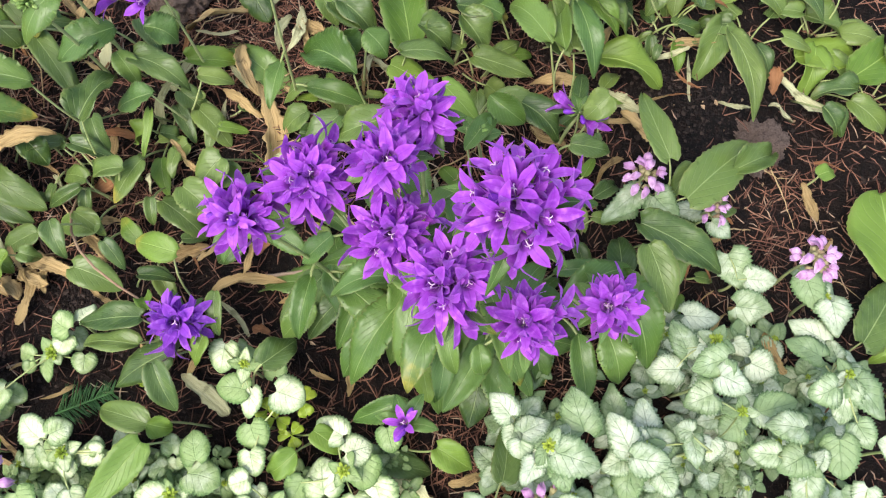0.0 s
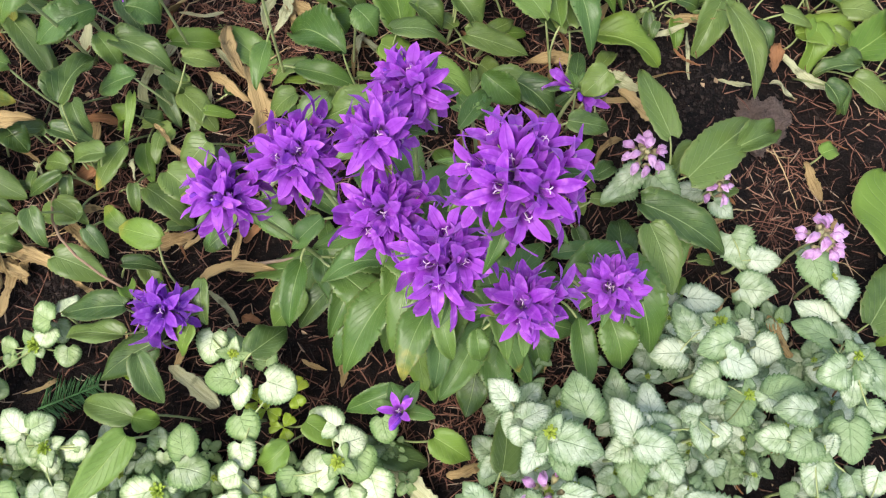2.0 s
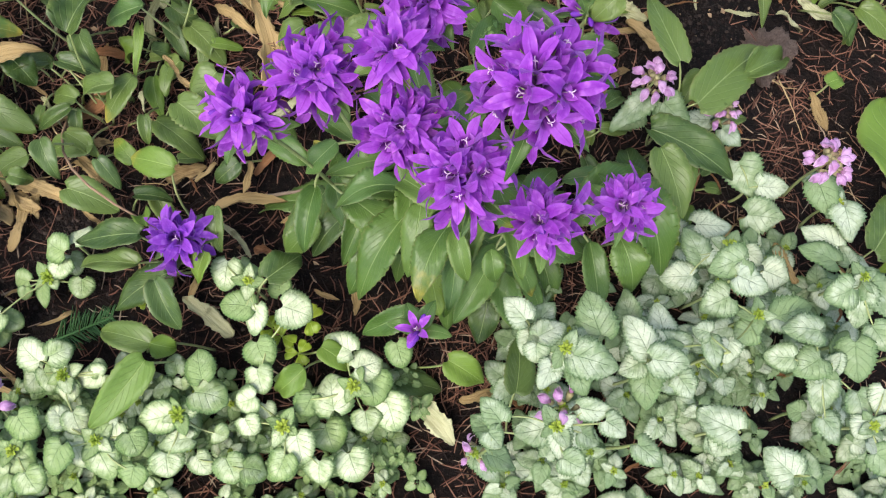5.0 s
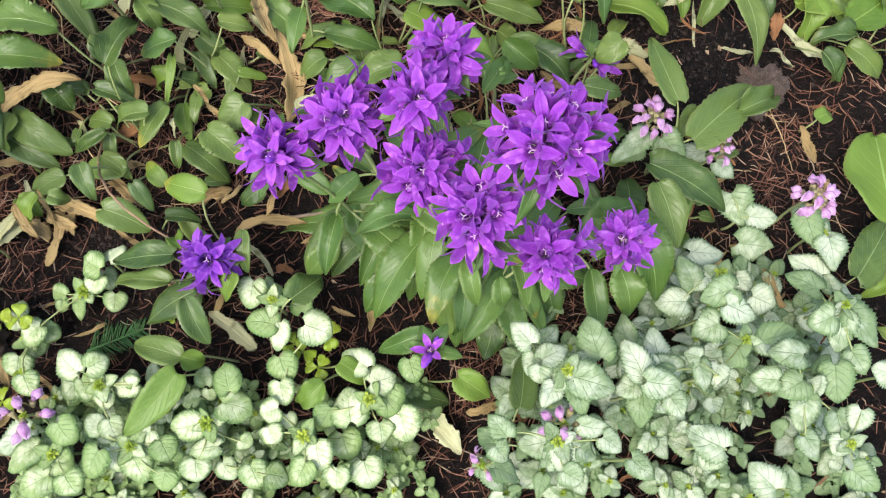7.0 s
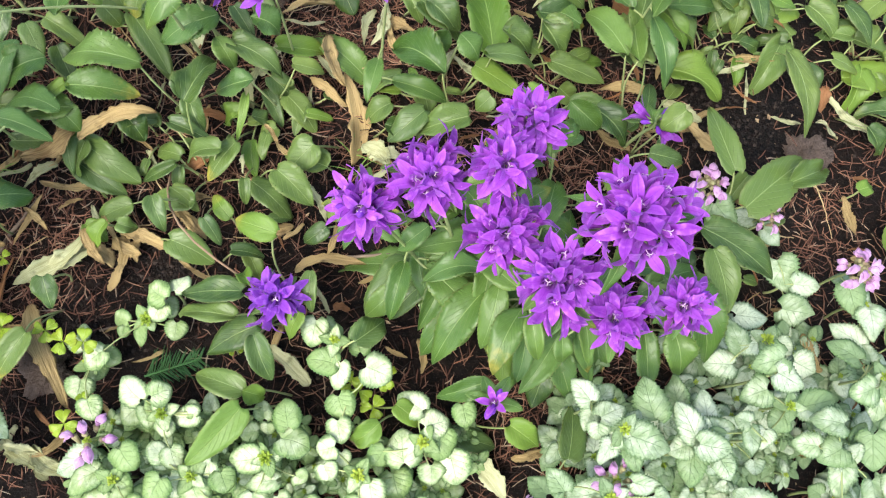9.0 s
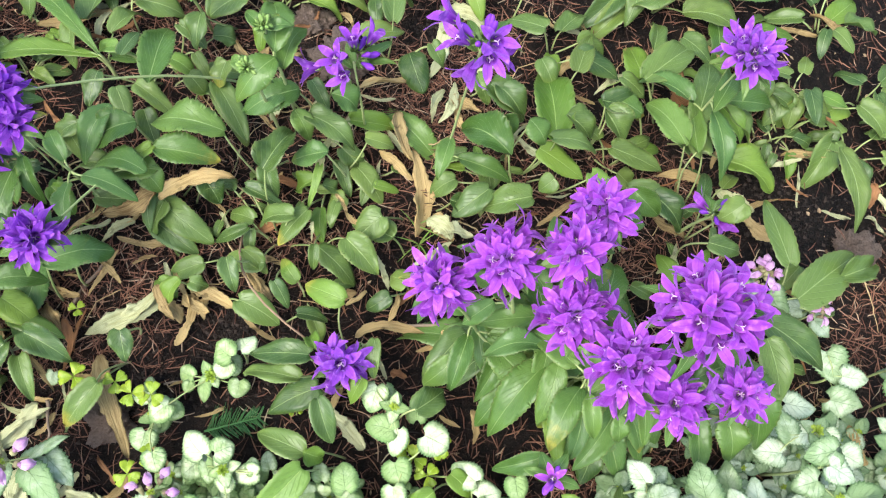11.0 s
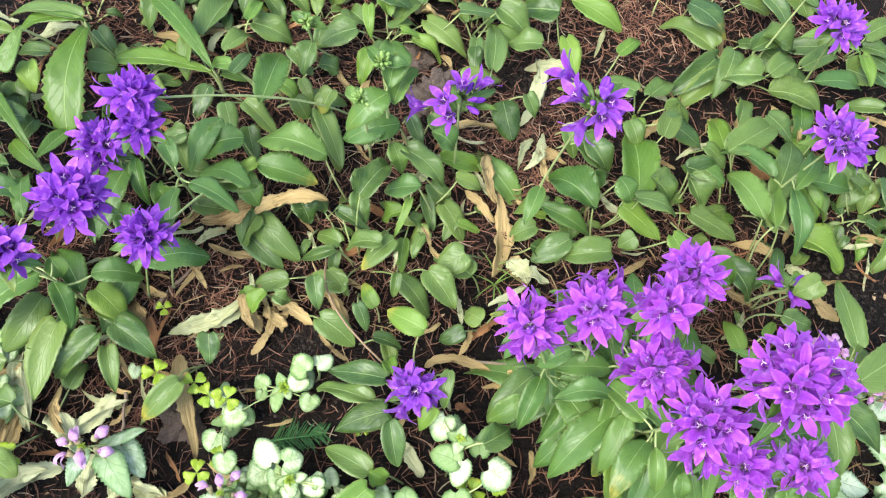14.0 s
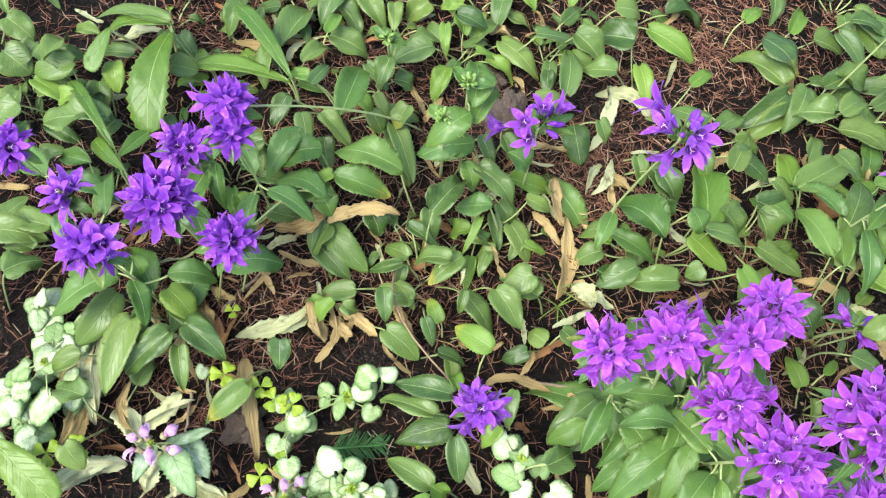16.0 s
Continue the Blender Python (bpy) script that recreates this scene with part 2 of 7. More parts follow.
NEEDLE = needle_material()
FLAKE = island_material("dry_leaf_flake", (0.12, 0.065, 0.03), (0.52, 0.38, 0.22))
CRUMB = island_material("soil_crumb", (0.010, 0.007, 0.006), (0.062, 0.044, 0.034), 0.95)


def soil_material():
    m, t, b = shader("garden_soil", 0.95, 0.2)
    big, mid, fine = noise_of(t, 9, 4), noise_of(t, 70, 6), noise_of(t, 420, 6, rough=0.7)
    col = blend(t, ramp(t, big, 0.35, 0.7), (0.0055, 0.0038, 0.0030), (0.014, 0.0095, 0.0072))
    col = blend(t, ramp(t, mid, 0.45, 0.75), col, (0.021, 0.0143, 0.011))
    col = blend(t, maths(t, "MULTIPLY", ramp(t, noise_of(t, 130, 4), 0.45, 0.65), 0.4), col, (0.038, 0.020, 0.014))
    col = blend(t, ramp(t, fine, 0.55, 0.72), col, (0.080, 0.058, 0.045))
    t.links.new(col, b.inputs["Base Color"])
    bump(t, b, maths(t, "ADD", maths(t, "ADD", mid, noise_of(t, 190, 8, rough=0.75)), maths(t, "MULTIPLY", fine, 0.8)), 1.0, 0.014)
    return m


SOIL = soil_material()

# ---------------------------------------------------------------- mesh helpers
rng = random.Random(11)


def mesh(name, verts, faces, material, uvs=None, smooth=True):
    me = bpy.data.meshes.new(name)
    me.from_pydata([tuple(v) for v in verts], [], faces)
    if uvs is not None:
        layer = me.uv_layers.new(name="UVMap")
        idx = np.empty(len(me.loops), dtype=np.int32)
        me.loops.foreach_get("vertex_index", idx)
        layer.data.foreach_set("uv", np.asarray(uvs, dtype=np.float32)[idx].ravel())
    me.materials.append(material)
    if smooth:
        me.polygons.foreach_set("use_smooth", [True] * len(me.polygons))
    me.update()
    return me


def part(name, me, parent, m=None, label=""):
    ob = new(name, me)
    ob.parent = parent
    ob.matrix_basis = m or Matrix()
    return tagged(ob, label)


def thing(name, x, y, z, label, category, group=""):
    ob = new(name)
    ob.empty_display_size = 0.01
    ob.location = (x, y, z)
    return tagged(ob, label, category, group)


def tube(points, radii, sides=6):
    """A closed tube along the points, with its faces."""
    verts, faces = [], []
    pts = [Vector(p) for p in points]
    for i, p in enumerate(pts):
        d = (pts[min(i + 1, len(pts) - 1)] - pts[max(i - 1, 0)]).normalized()
        s = d.orthogonal().normalized() if abs(d.z) > 0.9 else d.cross(Vector((0, 0, 1))).normalized()
        q = d.cross(s)
        for k in range(sides):
            a = 2 * math.pi * k / sides
            verts.append(p + (s * math.cos(a) + q * math.sin(a)) * radii[i])
    for i in range(len(pts) - 1):
        for k in range(sides):
            a, b = i * sides + k, i * sides + (k + 1) % sides
            faces.append((a, b, b + sides, a + sides))
    faces.append(tuple(range(sides))[::-1])
    faces.append(tuple(range((len(pts) - 1) * sides, len(pts) * sides)))
    return verts, faces


def arc(p0, p1, lift, n=6, sag=0.0):
    """Points of a bowed line from p0 to p1."""
    p0, p1 = Vector(p0), Vector(p1)
    side = (p1 - p0).cross(Vector((0, 0, 1)))
    side = side.normalized() if side.length > 1e-6 else Vector((1, 0, 0))
    return [p0.lerp(p1, i / n) + (Vector((0, 0, 1)) * lift + side * sag) * math.sin(math.pi * i / n) for i in range(n + 1)]


def blade(style, length, width, r):
    """A leaf blade from its base at the origin along +x, with its UVs."""
    nu, nv = {"oval": (24, 6), "lance": (34, 6), "heart": (22, 6), "round": (20, 6), "broad": (30, 8), "toothed": (30, 6), "withered": (26, 8), "clover": (8, 4)}[style]
    power = {"oval": (0.46, 0.77), "lance": (0.52, 0.80), "heart": (0.36, 0.62), "round": (0.32, 0.66), "broad": (0.5, 0.5), "toothed": (0.85, 0.38), "withered": (0.62, 0.70), "clover": (1.2, 0.36)}[style]
    if style == "oval":
        power = (r.uniform(0.24, 0.36), r.uniform(0.58, 0.84))
    if style == "heart":
        power = (r.uniform(0.26, 0.33), r.uniform(0.72, 0.92))
    if style == "withered":
        power = (r.uniform(0.28, 0.60), r.uniform(0.35, 0.85))
    prof = lambda u: u ** power[0] * (1 - u) ** power[1]
    top = max(prof(i / 200) for i in range(1, 200))
    arch, fold = r.uniform(0.03, 0.17), r.uniform(0.06, 0.42)
    wave, ph, twist = r.uniform(0.03, 0.11), r.uniform(0, 6.3), r.uniform(-0.25, 0.25)
    bend = r.uniform(-0.07, 0.07)
    if style in ("heart", "round"):
        arch, fold, wave = r.uniform(0.02, 0.09), r.uniform(0.04, 0.16), r.uniform(0.03, 0.07)
    lobes = r.uniform(0.02, 0.10)
    droop, curl = r.uniform(0.0, 0.12), r.uniform(-0.10, 0.14)
    if style == "lance":
        fold, wave, droop, arch = r.uniform(0.15, 0.6), r.uniform(0.07, 0.15), r.uniform(0.05, 0.3), r.uniform(0.05, 0.2)
    if style == "oval" and r.random() < 0.35:
        fold, wave, droop = r.uniform(0.4, 0.85), r.uniform(0.09, 0.18), r.uniform(0.1, 0.25)
    torn = [r.uniform(-0.38, 0.14) for _ in range(16)]
    if style == "withered":
        arch, fold, wave, twist, bend = r.uniform(-0.05, 0.14), r.uniform(0.2, 0.9), r.uniform(0.10, 0.26), r.uniform(-1.5, 1.5), r.uniform(-0.3, 0.3)
    verts, uvs, faces = [], [], []
    for i in range(nu + 1):
        u = i / nu
        e = 0.004 + 0.992 * u
        f = prof(e) / top
        tooth = 0.0
        if style == "oval":
            tooth = 0.030 * (1 if i % 2 else -1) + r.uniform(-0.02, 0.02)
        elif style == "lance":
            tooth = 0.045 * (1 if i % 2 else -1) + r.uniform(-0.02, 0.02)
        elif style in ("heart", "round"):
            tooth = (0.085 if style == "heart" else 0.055) * (1 if i % 2 else -1) * (1 - 0.3 * u)
        elif style == "broad":
            tooth = 0.014 if i % 2 else -0.014
        elif style == "toothed":
            tooth = (0.10 if i % 2 else -0.08) * min(1, 1.4 * u)
        rag = (0.0, 0.0)
        if style == "withered":
            k = u * 6.99
            rag = [torn[q + int(k)] * (1 - k % 1) + torn[q + int(k) + 1] * (k % 1) + r.uniform(-0.20, 0.10) for q in (0, 8)]
        for j in range(nv + 1):
            v = 2 * j / nv - 1
            av = abs(v)
            half = 0.5 * width * f * (1 + (tooth + rag[v > 0]) * av ** (4 if rag == (0.0, 0.0) else 2))
            x, y = length * u, half * v
            if style in ("heart", "round"):
                x -= 0.17 * length * av ** 1.5 * (1 - u) ** 2.2
                x += (0.022 if i % 2 else -0.012) * (1 if style == "heart" else 0.4) * length * av ** 4 * (1 - u)
                pucker = 0.02 * width * math.sin(17 * u - 6 * av) * av * (1 - u)
            if style == "oval":
                x -= lobes * length * av ** 1.5 * (1 - u) ** 4
            if style == "clover":
                x -= 0.14 * length * max(0, 1 - av * 1.8) * u ** 5
            y += bend * length * 4 * u * (1 - u) * 0.5
            z = arch * length * 4 * u * (1 - u) + fold * abs(half * v) * (1 - 0.5 * u)
            z += wave * width * av ** 2 * math.sin(9 * u + ph + (1.4 if v > 0 else 0))
            if style == "lance":
                z += 0.035 * width * math.sin(44 * u - 12 * av) * av * (1.1 - u) + curl * width * av ** 3 - droop * length * u ** 3
            if style == "oval":
                z += 0.018 * width * math.sin(34 * u - 6 * av) * av * (1 - u) + curl * width * av ** 3 - droop * length * u ** 3
            if style == "withered":
                z += 0.08 * width * math.sin(11 * v + ph + 2 * u) + 0.035 * length * math.sin(7 * u + ph)
            if style == "toothed":
                z += 0.03 * width * math.sin(26 * u) * math.sin(6 * v)
            if style in ("heart", "round"):
                z += pucker
                z -= (0.04 if style == "heart" else 0.06) * width * av ** 3 + (0.0 if style == "heart" else 0.06 * length * u ** 3)
            z += twist * y * u
            verts.append((x, y, z))
            uvs.append((u, j / nv))
    for i in range(nu):
        for j in range(nv):
            a = i * (nv + 1) + j
            faces.append((a, a + nv + 1, a + nv + 2, a + 1))
    return verts, faces, uvs


def thick(verts, faces, uvs, d):
    """Gives a blade an underside and a rim, so that it has real thickness."""
    n = len(verts)
    counts = {}
    for f in faces:
        for a, b in zip(f, f[1:] + f[:1]):
            counts[(a, b)] = counts.get((a, b), 0) + 1
    under = [(x, y, z - d) for x, y, z in verts]
    rim = [(b, a, a + n, b + n) for (a, b) in counts if (b, a) not in counts]
    return verts + under, faces + [tuple(i + n for i in f[::-1]) for f in faces] + rim, uvs + uvs


def frame_of(p0, p1, roll):
    """A pose at p0 whose +x points to p1 and whose +z looks up, leaned by roll."""
    x = (Vector(p1) - Vector(p0)).normalized()
    y = Vector((0, 0, 1)).cross(x)
    y = y.normalized() if y.length > 1e-5 else Vector((0, 1, 0))
    z = x.cross(y)
    m = Matrix((x, y, z)).transposed().to_4x4()
    return Matrix.Translation(p0) @ m @ Matrix.Rotation(roll, 4, "X")


def ground_z(x, y):
    dip = 0.4 * min(max(0.0, x - 0.27), 0.12)
    if x > 0.6 or abs(y - 0.4) > 0.8:
        dip *= math.exp(-2 * max(0.0, x - 0.6)) * math.exp(-2 * max(0.0, abs(y - 0.4) - 0.8))
    z = -0.03 + 0.065 * y - dip - 0.052 * max(0.0, y - 0.45)
    if y < -0.25:
        z += 0.065 * (-0.25 - y)
    return z
# ---------------------------------------------------------------- ground
def spaced(lo, hi, step, far):
    """Even steps from lo to hi, then ever wider ones out to far on both sides."""
    n = int((hi - lo) / step)
    mid = [lo + (hi - lo) * i / n for i in range(n + 1)]
    out, d, s = [], step, step
    while d < far:
        out.append(d)
        s *= 1.5
        d += s
    return [lo - d for d in reversed(out)] + mid + [hi + d for d in out]


def build_ground():
    xs, ys = spaced(-1.15, 0.65, 0.007, 40), spaced(-0.2, 1.05, 0.007, 40)
    verts = []
    for y in ys:
        for x in xs:
            p = Vector((x, y, 0))
            z = ground_z(x, y) + 0.007 * noise.noise(p * 9) + 0.004 * noise.noise(p * 28) + 0.0025 * noise.noise(p * 70)
            verts.append((x, y, z))
    w = len(xs)
    faces = [(j * w + i, j * w + i + 1, (j + 1) * w + i + 1, (j + 1) * w + i) for j in range(len(ys) - 1) for i in range(w - 1)]
    ob = new("ground", mesh("ground", verts, faces, SOIL))
    tagged(ob, "dark crumbly garden soil strewn with fallen needles", "ground", kind="structure")


build_ground()


def soil_z(x, y):
    p = Vector((x, y, 0))
    return ground_z(x, y) + 0.007 * noise.noise(p * 9) + 0.004 * noise.noise(p * 28) + 0.0025 * noise.noise(p * 70)


# stretches of bare dark soil
CLEAR = [(0.27, 0.40, 0.12), (0.20, 0.45, 0.08), (-0.46, 0.12, 0.05), (-0.36, 0.19, 0.045), (-0.29, 0.54, 0.07), (-0.19, 0.60, 0.05)]
# thick drifts of needles
DRIFTS = [(0.31, 0.28, 0.05), (0.36, 0.30, 0.05), (-0.05, 0.74, 0.04), (-0.47, 0.215, 0.05), (-0.16, 0.47, 0.05)]


def build_needles():
    """Fallen needles, thick in some spots and thin in others."""
    verts, faces = [], []
    made = 0
    while made < 43000:
        x, y = rng.uniform(-1.1, 0.6), rng.uniform(-0.18, 1.0)
        if made > 38500:
            a, b, q = rng.choice(DRIFTS)
            x, y = rng.gauss(a, q), rng.gauss(b, q)
        elif made > 36000:
            x, y = rng.gauss(-0.25, 0.9), rng.gauss(0.42, 0.75)
        elif rng.random() > 14 * min(x + 1.1, 0.6 - x, y + 0.18, 1.0 - y) + 0.25:
            continue
        spot = 0.5 + 0.5 * noise.noise(Vector((x * 6, y * 6, 3.3)))
        if rng.random() > (spot ** 2.0 + 0.1) * (0.6 if x > 0.2 else 1.0) or any((x - a) ** 2 + (y - b) ** 2 < q * q * rng.random() ** 1.8 for a, b, q in CLEAR):
            continue
        made += 1
        a, tilt = rng.uniform(0, math.pi), rng.gauss(0, 0.16)
        L, r = rng.uniform(0.010, 0.027), rng.uniform(0.00045, 0.00085)
        z = soil_z(x, y) + rng.uniform(0.0005, 0.0065)
        d = Vector((math.cos(a) * math.cos(tilt), math.sin(a) * math.cos(tilt), math.sin(tilt)))
        s = Vector((-math.sin(a), math.cos(a), 0)) * r
        c, bow = Vector((x, y, z)), Vector((-math.sin(a), math.cos(a), 0)) * rng.uniform(-0.0018, 0.0018)
        if (made > 38500 and made % 5 < 3) or (x > 0.2 and made % 3 == 0):
            continue
        k = len(verts)
        for t, w in ((-0.5, 0.6), (0.0, 1.0), (0.5, 0.4)):
            p = c + d * (L * t) + bow * (1 - 4 * t * t)
            verts += [p + s * w, p - s * w, p + Vector((0, 0, 1.3 * r * w))]
        for b in (k, k + 3):
            faces += [(b, b + 3, b + 5, b + 2), (b + 2, b + 5, b + 4, b + 1), (b + 1, b + 4, b + 3, b)]
    ob = new("fallen_needles", mesh("fallen_needles", verts, faces, NEEDLE, smooth=False))
    tagged(ob, "reddish brown fallen spruce needles littering the soil", "needles", kind="stuff")


def lump(r, seed, flat=0.7, rough=0.3, cuts=1):
    bm = bmesh.new()
    bmesh.ops.create_icosphere(bm, subdivisions=cuts + 1, radius=r)
    for v in bm.verts:
        n = 1 + rough * noise.noise(v.co * (1.3 / r) + Vector((seed, 0, 0))) + 0.5 * rough * noise.noise(v.co * (3.5 / r) + Vector((0, seed, 0))) + 0.3 * rough * noise.noise(v.co * (9.0 / r)) + 0.22 * rough * noise.noise(v.co * (19.0 / r))
        v.co = Vector((v.co.x * n, v.co.y * n, v.co.z * n * flat))
    verts, faces = [v.co.copy() for v in bm.verts], [tuple(v.index for v in f.verts) for f in bm.faces]
    bm.free()
    return verts, faces


def build_crumbs():
    shapes = [lump(1.0, s * 1.7, 0.75, 1.1, 0) for s in range(8)]
    verts, faces = [], []
    for i in range(27000):
        x, y = rng.uniform(-1.1, 0.6), rng.uniform(-0.18, 1.0)
        if i > 17000:
            a, b, q = rng.choice(CLEAR)
            x, y = rng.gauss(a, q * 0.55), rng.gauss(b, q * 0.55)
        r = 0.0005 + 0.0022 * rng.random() ** 7
        v, f = shapes[rng.randrange(8)]
        k, z, a = len(verts), soil_z(x, y) + 0.3 * r, rng.uniform(0, 6.3)
        ca, sa = math.cos(a) * r, math.sin(a) * r
        verts += [(x + p.x * ca - p.y * sa, y + p.x * sa + p.y * ca, z + p.z * r) for p in v]
        faces += [tuple(i + k for i in q) for q in f]
    ob = new("soil_crumbs", mesh("soil_crumbs", verts, faces, CRUMB, smooth=False))
    tagged(ob, "small dark crumbs of loose garden soil", "soil", kind="stuff")


def build_litter():
    """Flakes of dry leaf, bud scales and husks strewn over the soil."""
    verts, faces = [], []
    for _ in range(1700):
        x, y = rng.uniform(-1.05, 0.58), rng.uniform(-0.16, 0.98)
        L = 0.0015 + 0.0075 * rng.random() ** 2.5
        w, a = L * rng.uniform(0.25, 0.7), rng.uniform(0, 6.3)
        c, s = math.cos(a), math.sin(a)
        z, k = soil_z(x, y) + rng.uniform(0.002, 0.007), len(verts)
        for u, v, h in ((-0.5, 0.0, 0.0), (-0.1, 0.5, 0.15), (0.5, 0.1, 0.1), (0.0, -0.5, 0.2), (0.0, 0.0, -0.05)):
            px, py = L * u * rng.uniform(0.8, 1.2), w * v * rng.uniform(0.7, 1.3)
            verts.append((x + px * c - py * s, y + px * s + py * c, z + h * w))
        for i in range(4):
            faces.append((k + i, k + (i + 1) % 4, k + 4))
    ob = new("leaf_litter", mesh("leaf_litter", verts, faces, FLAKE, smooth=False))
    tagged(ob, "small tan flakes of dry leaf scattered over the soil", "litter", kind="stuff")


build_needles()
build_crumbs()
build_litter()


def clod(x, y, r, seed, label):
    v, f = lump(r, seed, 0.6, 0.8, 4)
    ob = new("soil_clod", mesh("soil_clod", v, f, EARTH))
    ob.location = (x, y, soil_z(x, y) + 0.22 * r)
    tagged(ob, label, "soil clod")


# ---------------------------------------------------------------- leaves
STYLE = {"c": ("oval", GREEN), "l": ("lance", STEM_LEAF), "y": ("oval", LIME), "t": ("toothed", TOOTHED), "m": ("heart", SILVER), "n": ("round", WHITISH), "b": ("broad", LIME),
         "d": ("withered", DRY), "g": ("withered", PALE), "o": ("withered", RUST)}


def add_leaf(parent, foot, row, stalk_from=None, stalk=STEM, radius=0.0011):
    """One leaf under a plant: its blade from base to tip, and its stalk."""
    x0, y0, z0, x1, y1, z1, w, kind = row
    p0, p1 = Vector((x0, y0, z0)) - foot, Vector((x1, y1, z1)) - foot
    style, material = STYLE[kind]
    v, f, uv = blade(style, (p1 - p0).length, w * (1.14 if kind in "mn" else 1.0), rng)
    v, f, uv = thick(v, f, uv, 0.0004)
    ob = part("leaf", mesh("leaf", v, f, material, uv), parent, frame_of(p0, p1, rng.gauss(0, 0.28 if kind in "mn" else 0.17)))
    if stalk_from is not None:
        a = Vector(stalk_from)
        inv = ob.matrix_basis.inverted()
        end = p0 + (p1 - p0).normalized() * 0.004
        pts = [inv @ q for q in arc(a, end, 0.06 * (end - a).length, 6, rng.uniform(-0.1, 0.1) * (end - a).length)]
        tv, tf = tube(pts, [radius * 1.25, radius * 1.1, radius, radius, radius, radius * 0.9, radius * 0.6], 5)
        part("leaf_stalk", mesh("leaf_stalk", tv, tf, stalk), ob)
    return ob


def shade_word(rows):
    n = sum(r[7] in "yb" for r in rows)
    return "yellow-green" if n > len(rows) / 2 else ("green and yellow-green" if n else "mid-green")


COUNT = ("no", "one", "two", "three", "four", "five", "six", "seven", "eight", "nine", "ten", "eleven", "twelve")


def rosette(root, rows):
    x, y = root
    foot = Vector((x, y, soil_z(x, y) - 0.002))
    n = len(rows)
    word = "single leaf" if n == 1 else COUNT[min(n, 12)] + " leaves"
    size = "broad" if sum(r[6] for r in rows) / n > 0.025 else "small"
    ob = thing("bellflower_rosette", *foot, f"bellflower rosette, {word}, {size}, {shade_word(rows)}, on soil", "plant", "bellflower rosettes")
    for r in rows:
        away = (Vector(r[:3]) - foot)
        near = Vector((away.x, away.y, 0)) * 0.25
        if away.length > 0.05:
            near = Vector((away.x, away.y, 0)) * (1 - 0.035 / max(0.036, Vector((away.x, away.y)).length))
        add_leaf(ob, foot, r, (near.x, near.y, soil_z(x + near.x, y + near.y) - foot.z))


def toothed_plant(root, rows):
    x, y = root
    foot = Vector((x, y, soil_z(x, y) - 0.002))
    ob = thing("toothed_leaf_plant", *foot, "bright green weed with long toothed puckered leaves, pale midribs", "plant")
    for r in rows:
        away = Vector(r[:3]) - foot
        add_leaf(ob, foot, r, (away.x * 0.3, away.y * 0.3, 0), radius=0.0018)


def withered(x0, y0, z0, x1, y1, z1, w, kind):
    p0, p1 = Vector((x0, y0, z0)), Vector((x1, y1, z1))
    style, material = STYLE[kind]
    v, f, uv = blade(style, (p1 - p0).length, w, rng)
    v, f, uv = thick(v, f, uv, 0.0005)
    low = min(q[2] for q in v)
    m = frame_of(p0, p1, rng.gauss(0, 0.25))
    ob = new("withered_leaf", mesh("withered_leaf", v, f, material, uv))
    ob.matrix_basis = Matrix.Translation((0, 0, -low * 0.5)) @ m
    hue = {"d": "tan", "g": "pale straw-coloured", "o": "rust-brown"}[kind]
    size = "long" if (p1 - p0).length > 0.06 else "short"
    tagged(ob, f"{size} {hue} withered curled leaf lying on the soil", "dry leaf", "withered leaves")


# ---------------------------------------------------------------- bellflowers
def corolla(opening, seed, petal=None):
    """A five-lobed bell that opens along +z, tip to tip about 36 mm."""
    r = random.Random(seed)
    verts, faces, uvs = [], [], []
    rows = [(0.0016, 0.0), (0.0034, 0.0030), (0.0045, 0.0070), (0.0056, 0.0110)]
    nl, cols = 8, 7
    for k in range(5):
        turn = 2 * math.pi * k / 5
        ca, sa = math.cos(turn), math.sin(turn)
        base = len(verts)
        size, lift, lean = r.uniform(0.90, 1.15), r.uniform(-0.26, 0.26), r.uniform(-0.28, 0.28)
        line = []
        for rad, z in rows:
            line.append((rad, z, rad * math.tan(math.pi / 5), 0.0))
        x, z, ang = rows[-1][0], rows[-1][1], radians(28)
        full = rows[-1][0] * math.tan(math.pi / 5)
        for i in range(1, nl + 1):
            s = i / nl
            ang = radians(26) + (opening + lift - radians(26)) * min(1, s * 1.7) + 0.40 * s * s
            step = 0.0180 * size / nl
            x += math.sin(ang) * step
            z += math.cos(ang) * step
            hw = full * (0.90 + 0.22 * math.sin(math.pi * min(1, s * 1.05))) * (1 - s ** 3.4) ** 0.85 + 0.00012
            line.append((x, z, hw, s))
        for i, (x, z, hw, s) in enumerate(line):
            for j in range(cols):
                a = 2 * j / (cols - 1) - 1
                px, py = x, hw * a
                if s == 0:
                    th = a * math.pi / 5
                    px, py = x / math.cos(math.pi / 5) * 0.905 * math.cos(th), x / math.cos(math.pi / 5) * 0.905 * math.sin(th)
                pz = z - 0.0013 * (1 - a * a) * min(1, s * 3) * (1 - 0.7 * s)
                py += lean * 0.012 * s * s
                pz += 0.0007 * s * a * a * math.sin(8 * s + 3 * a + k)
                verts.append((px * ca - py * sa, px * sa + py * ca, pz))
                uvs.append((i / (len(line) - 1), j / (cols - 1)))
        for i in range(len(line) - 1):
            for j in range(cols - 1):
                q = base + i * cols + j
                faces.append((q, q + 1, q + cols + 1, q + cols))
    return mesh("flower", verts, faces, petal or VIOLET, uvs)


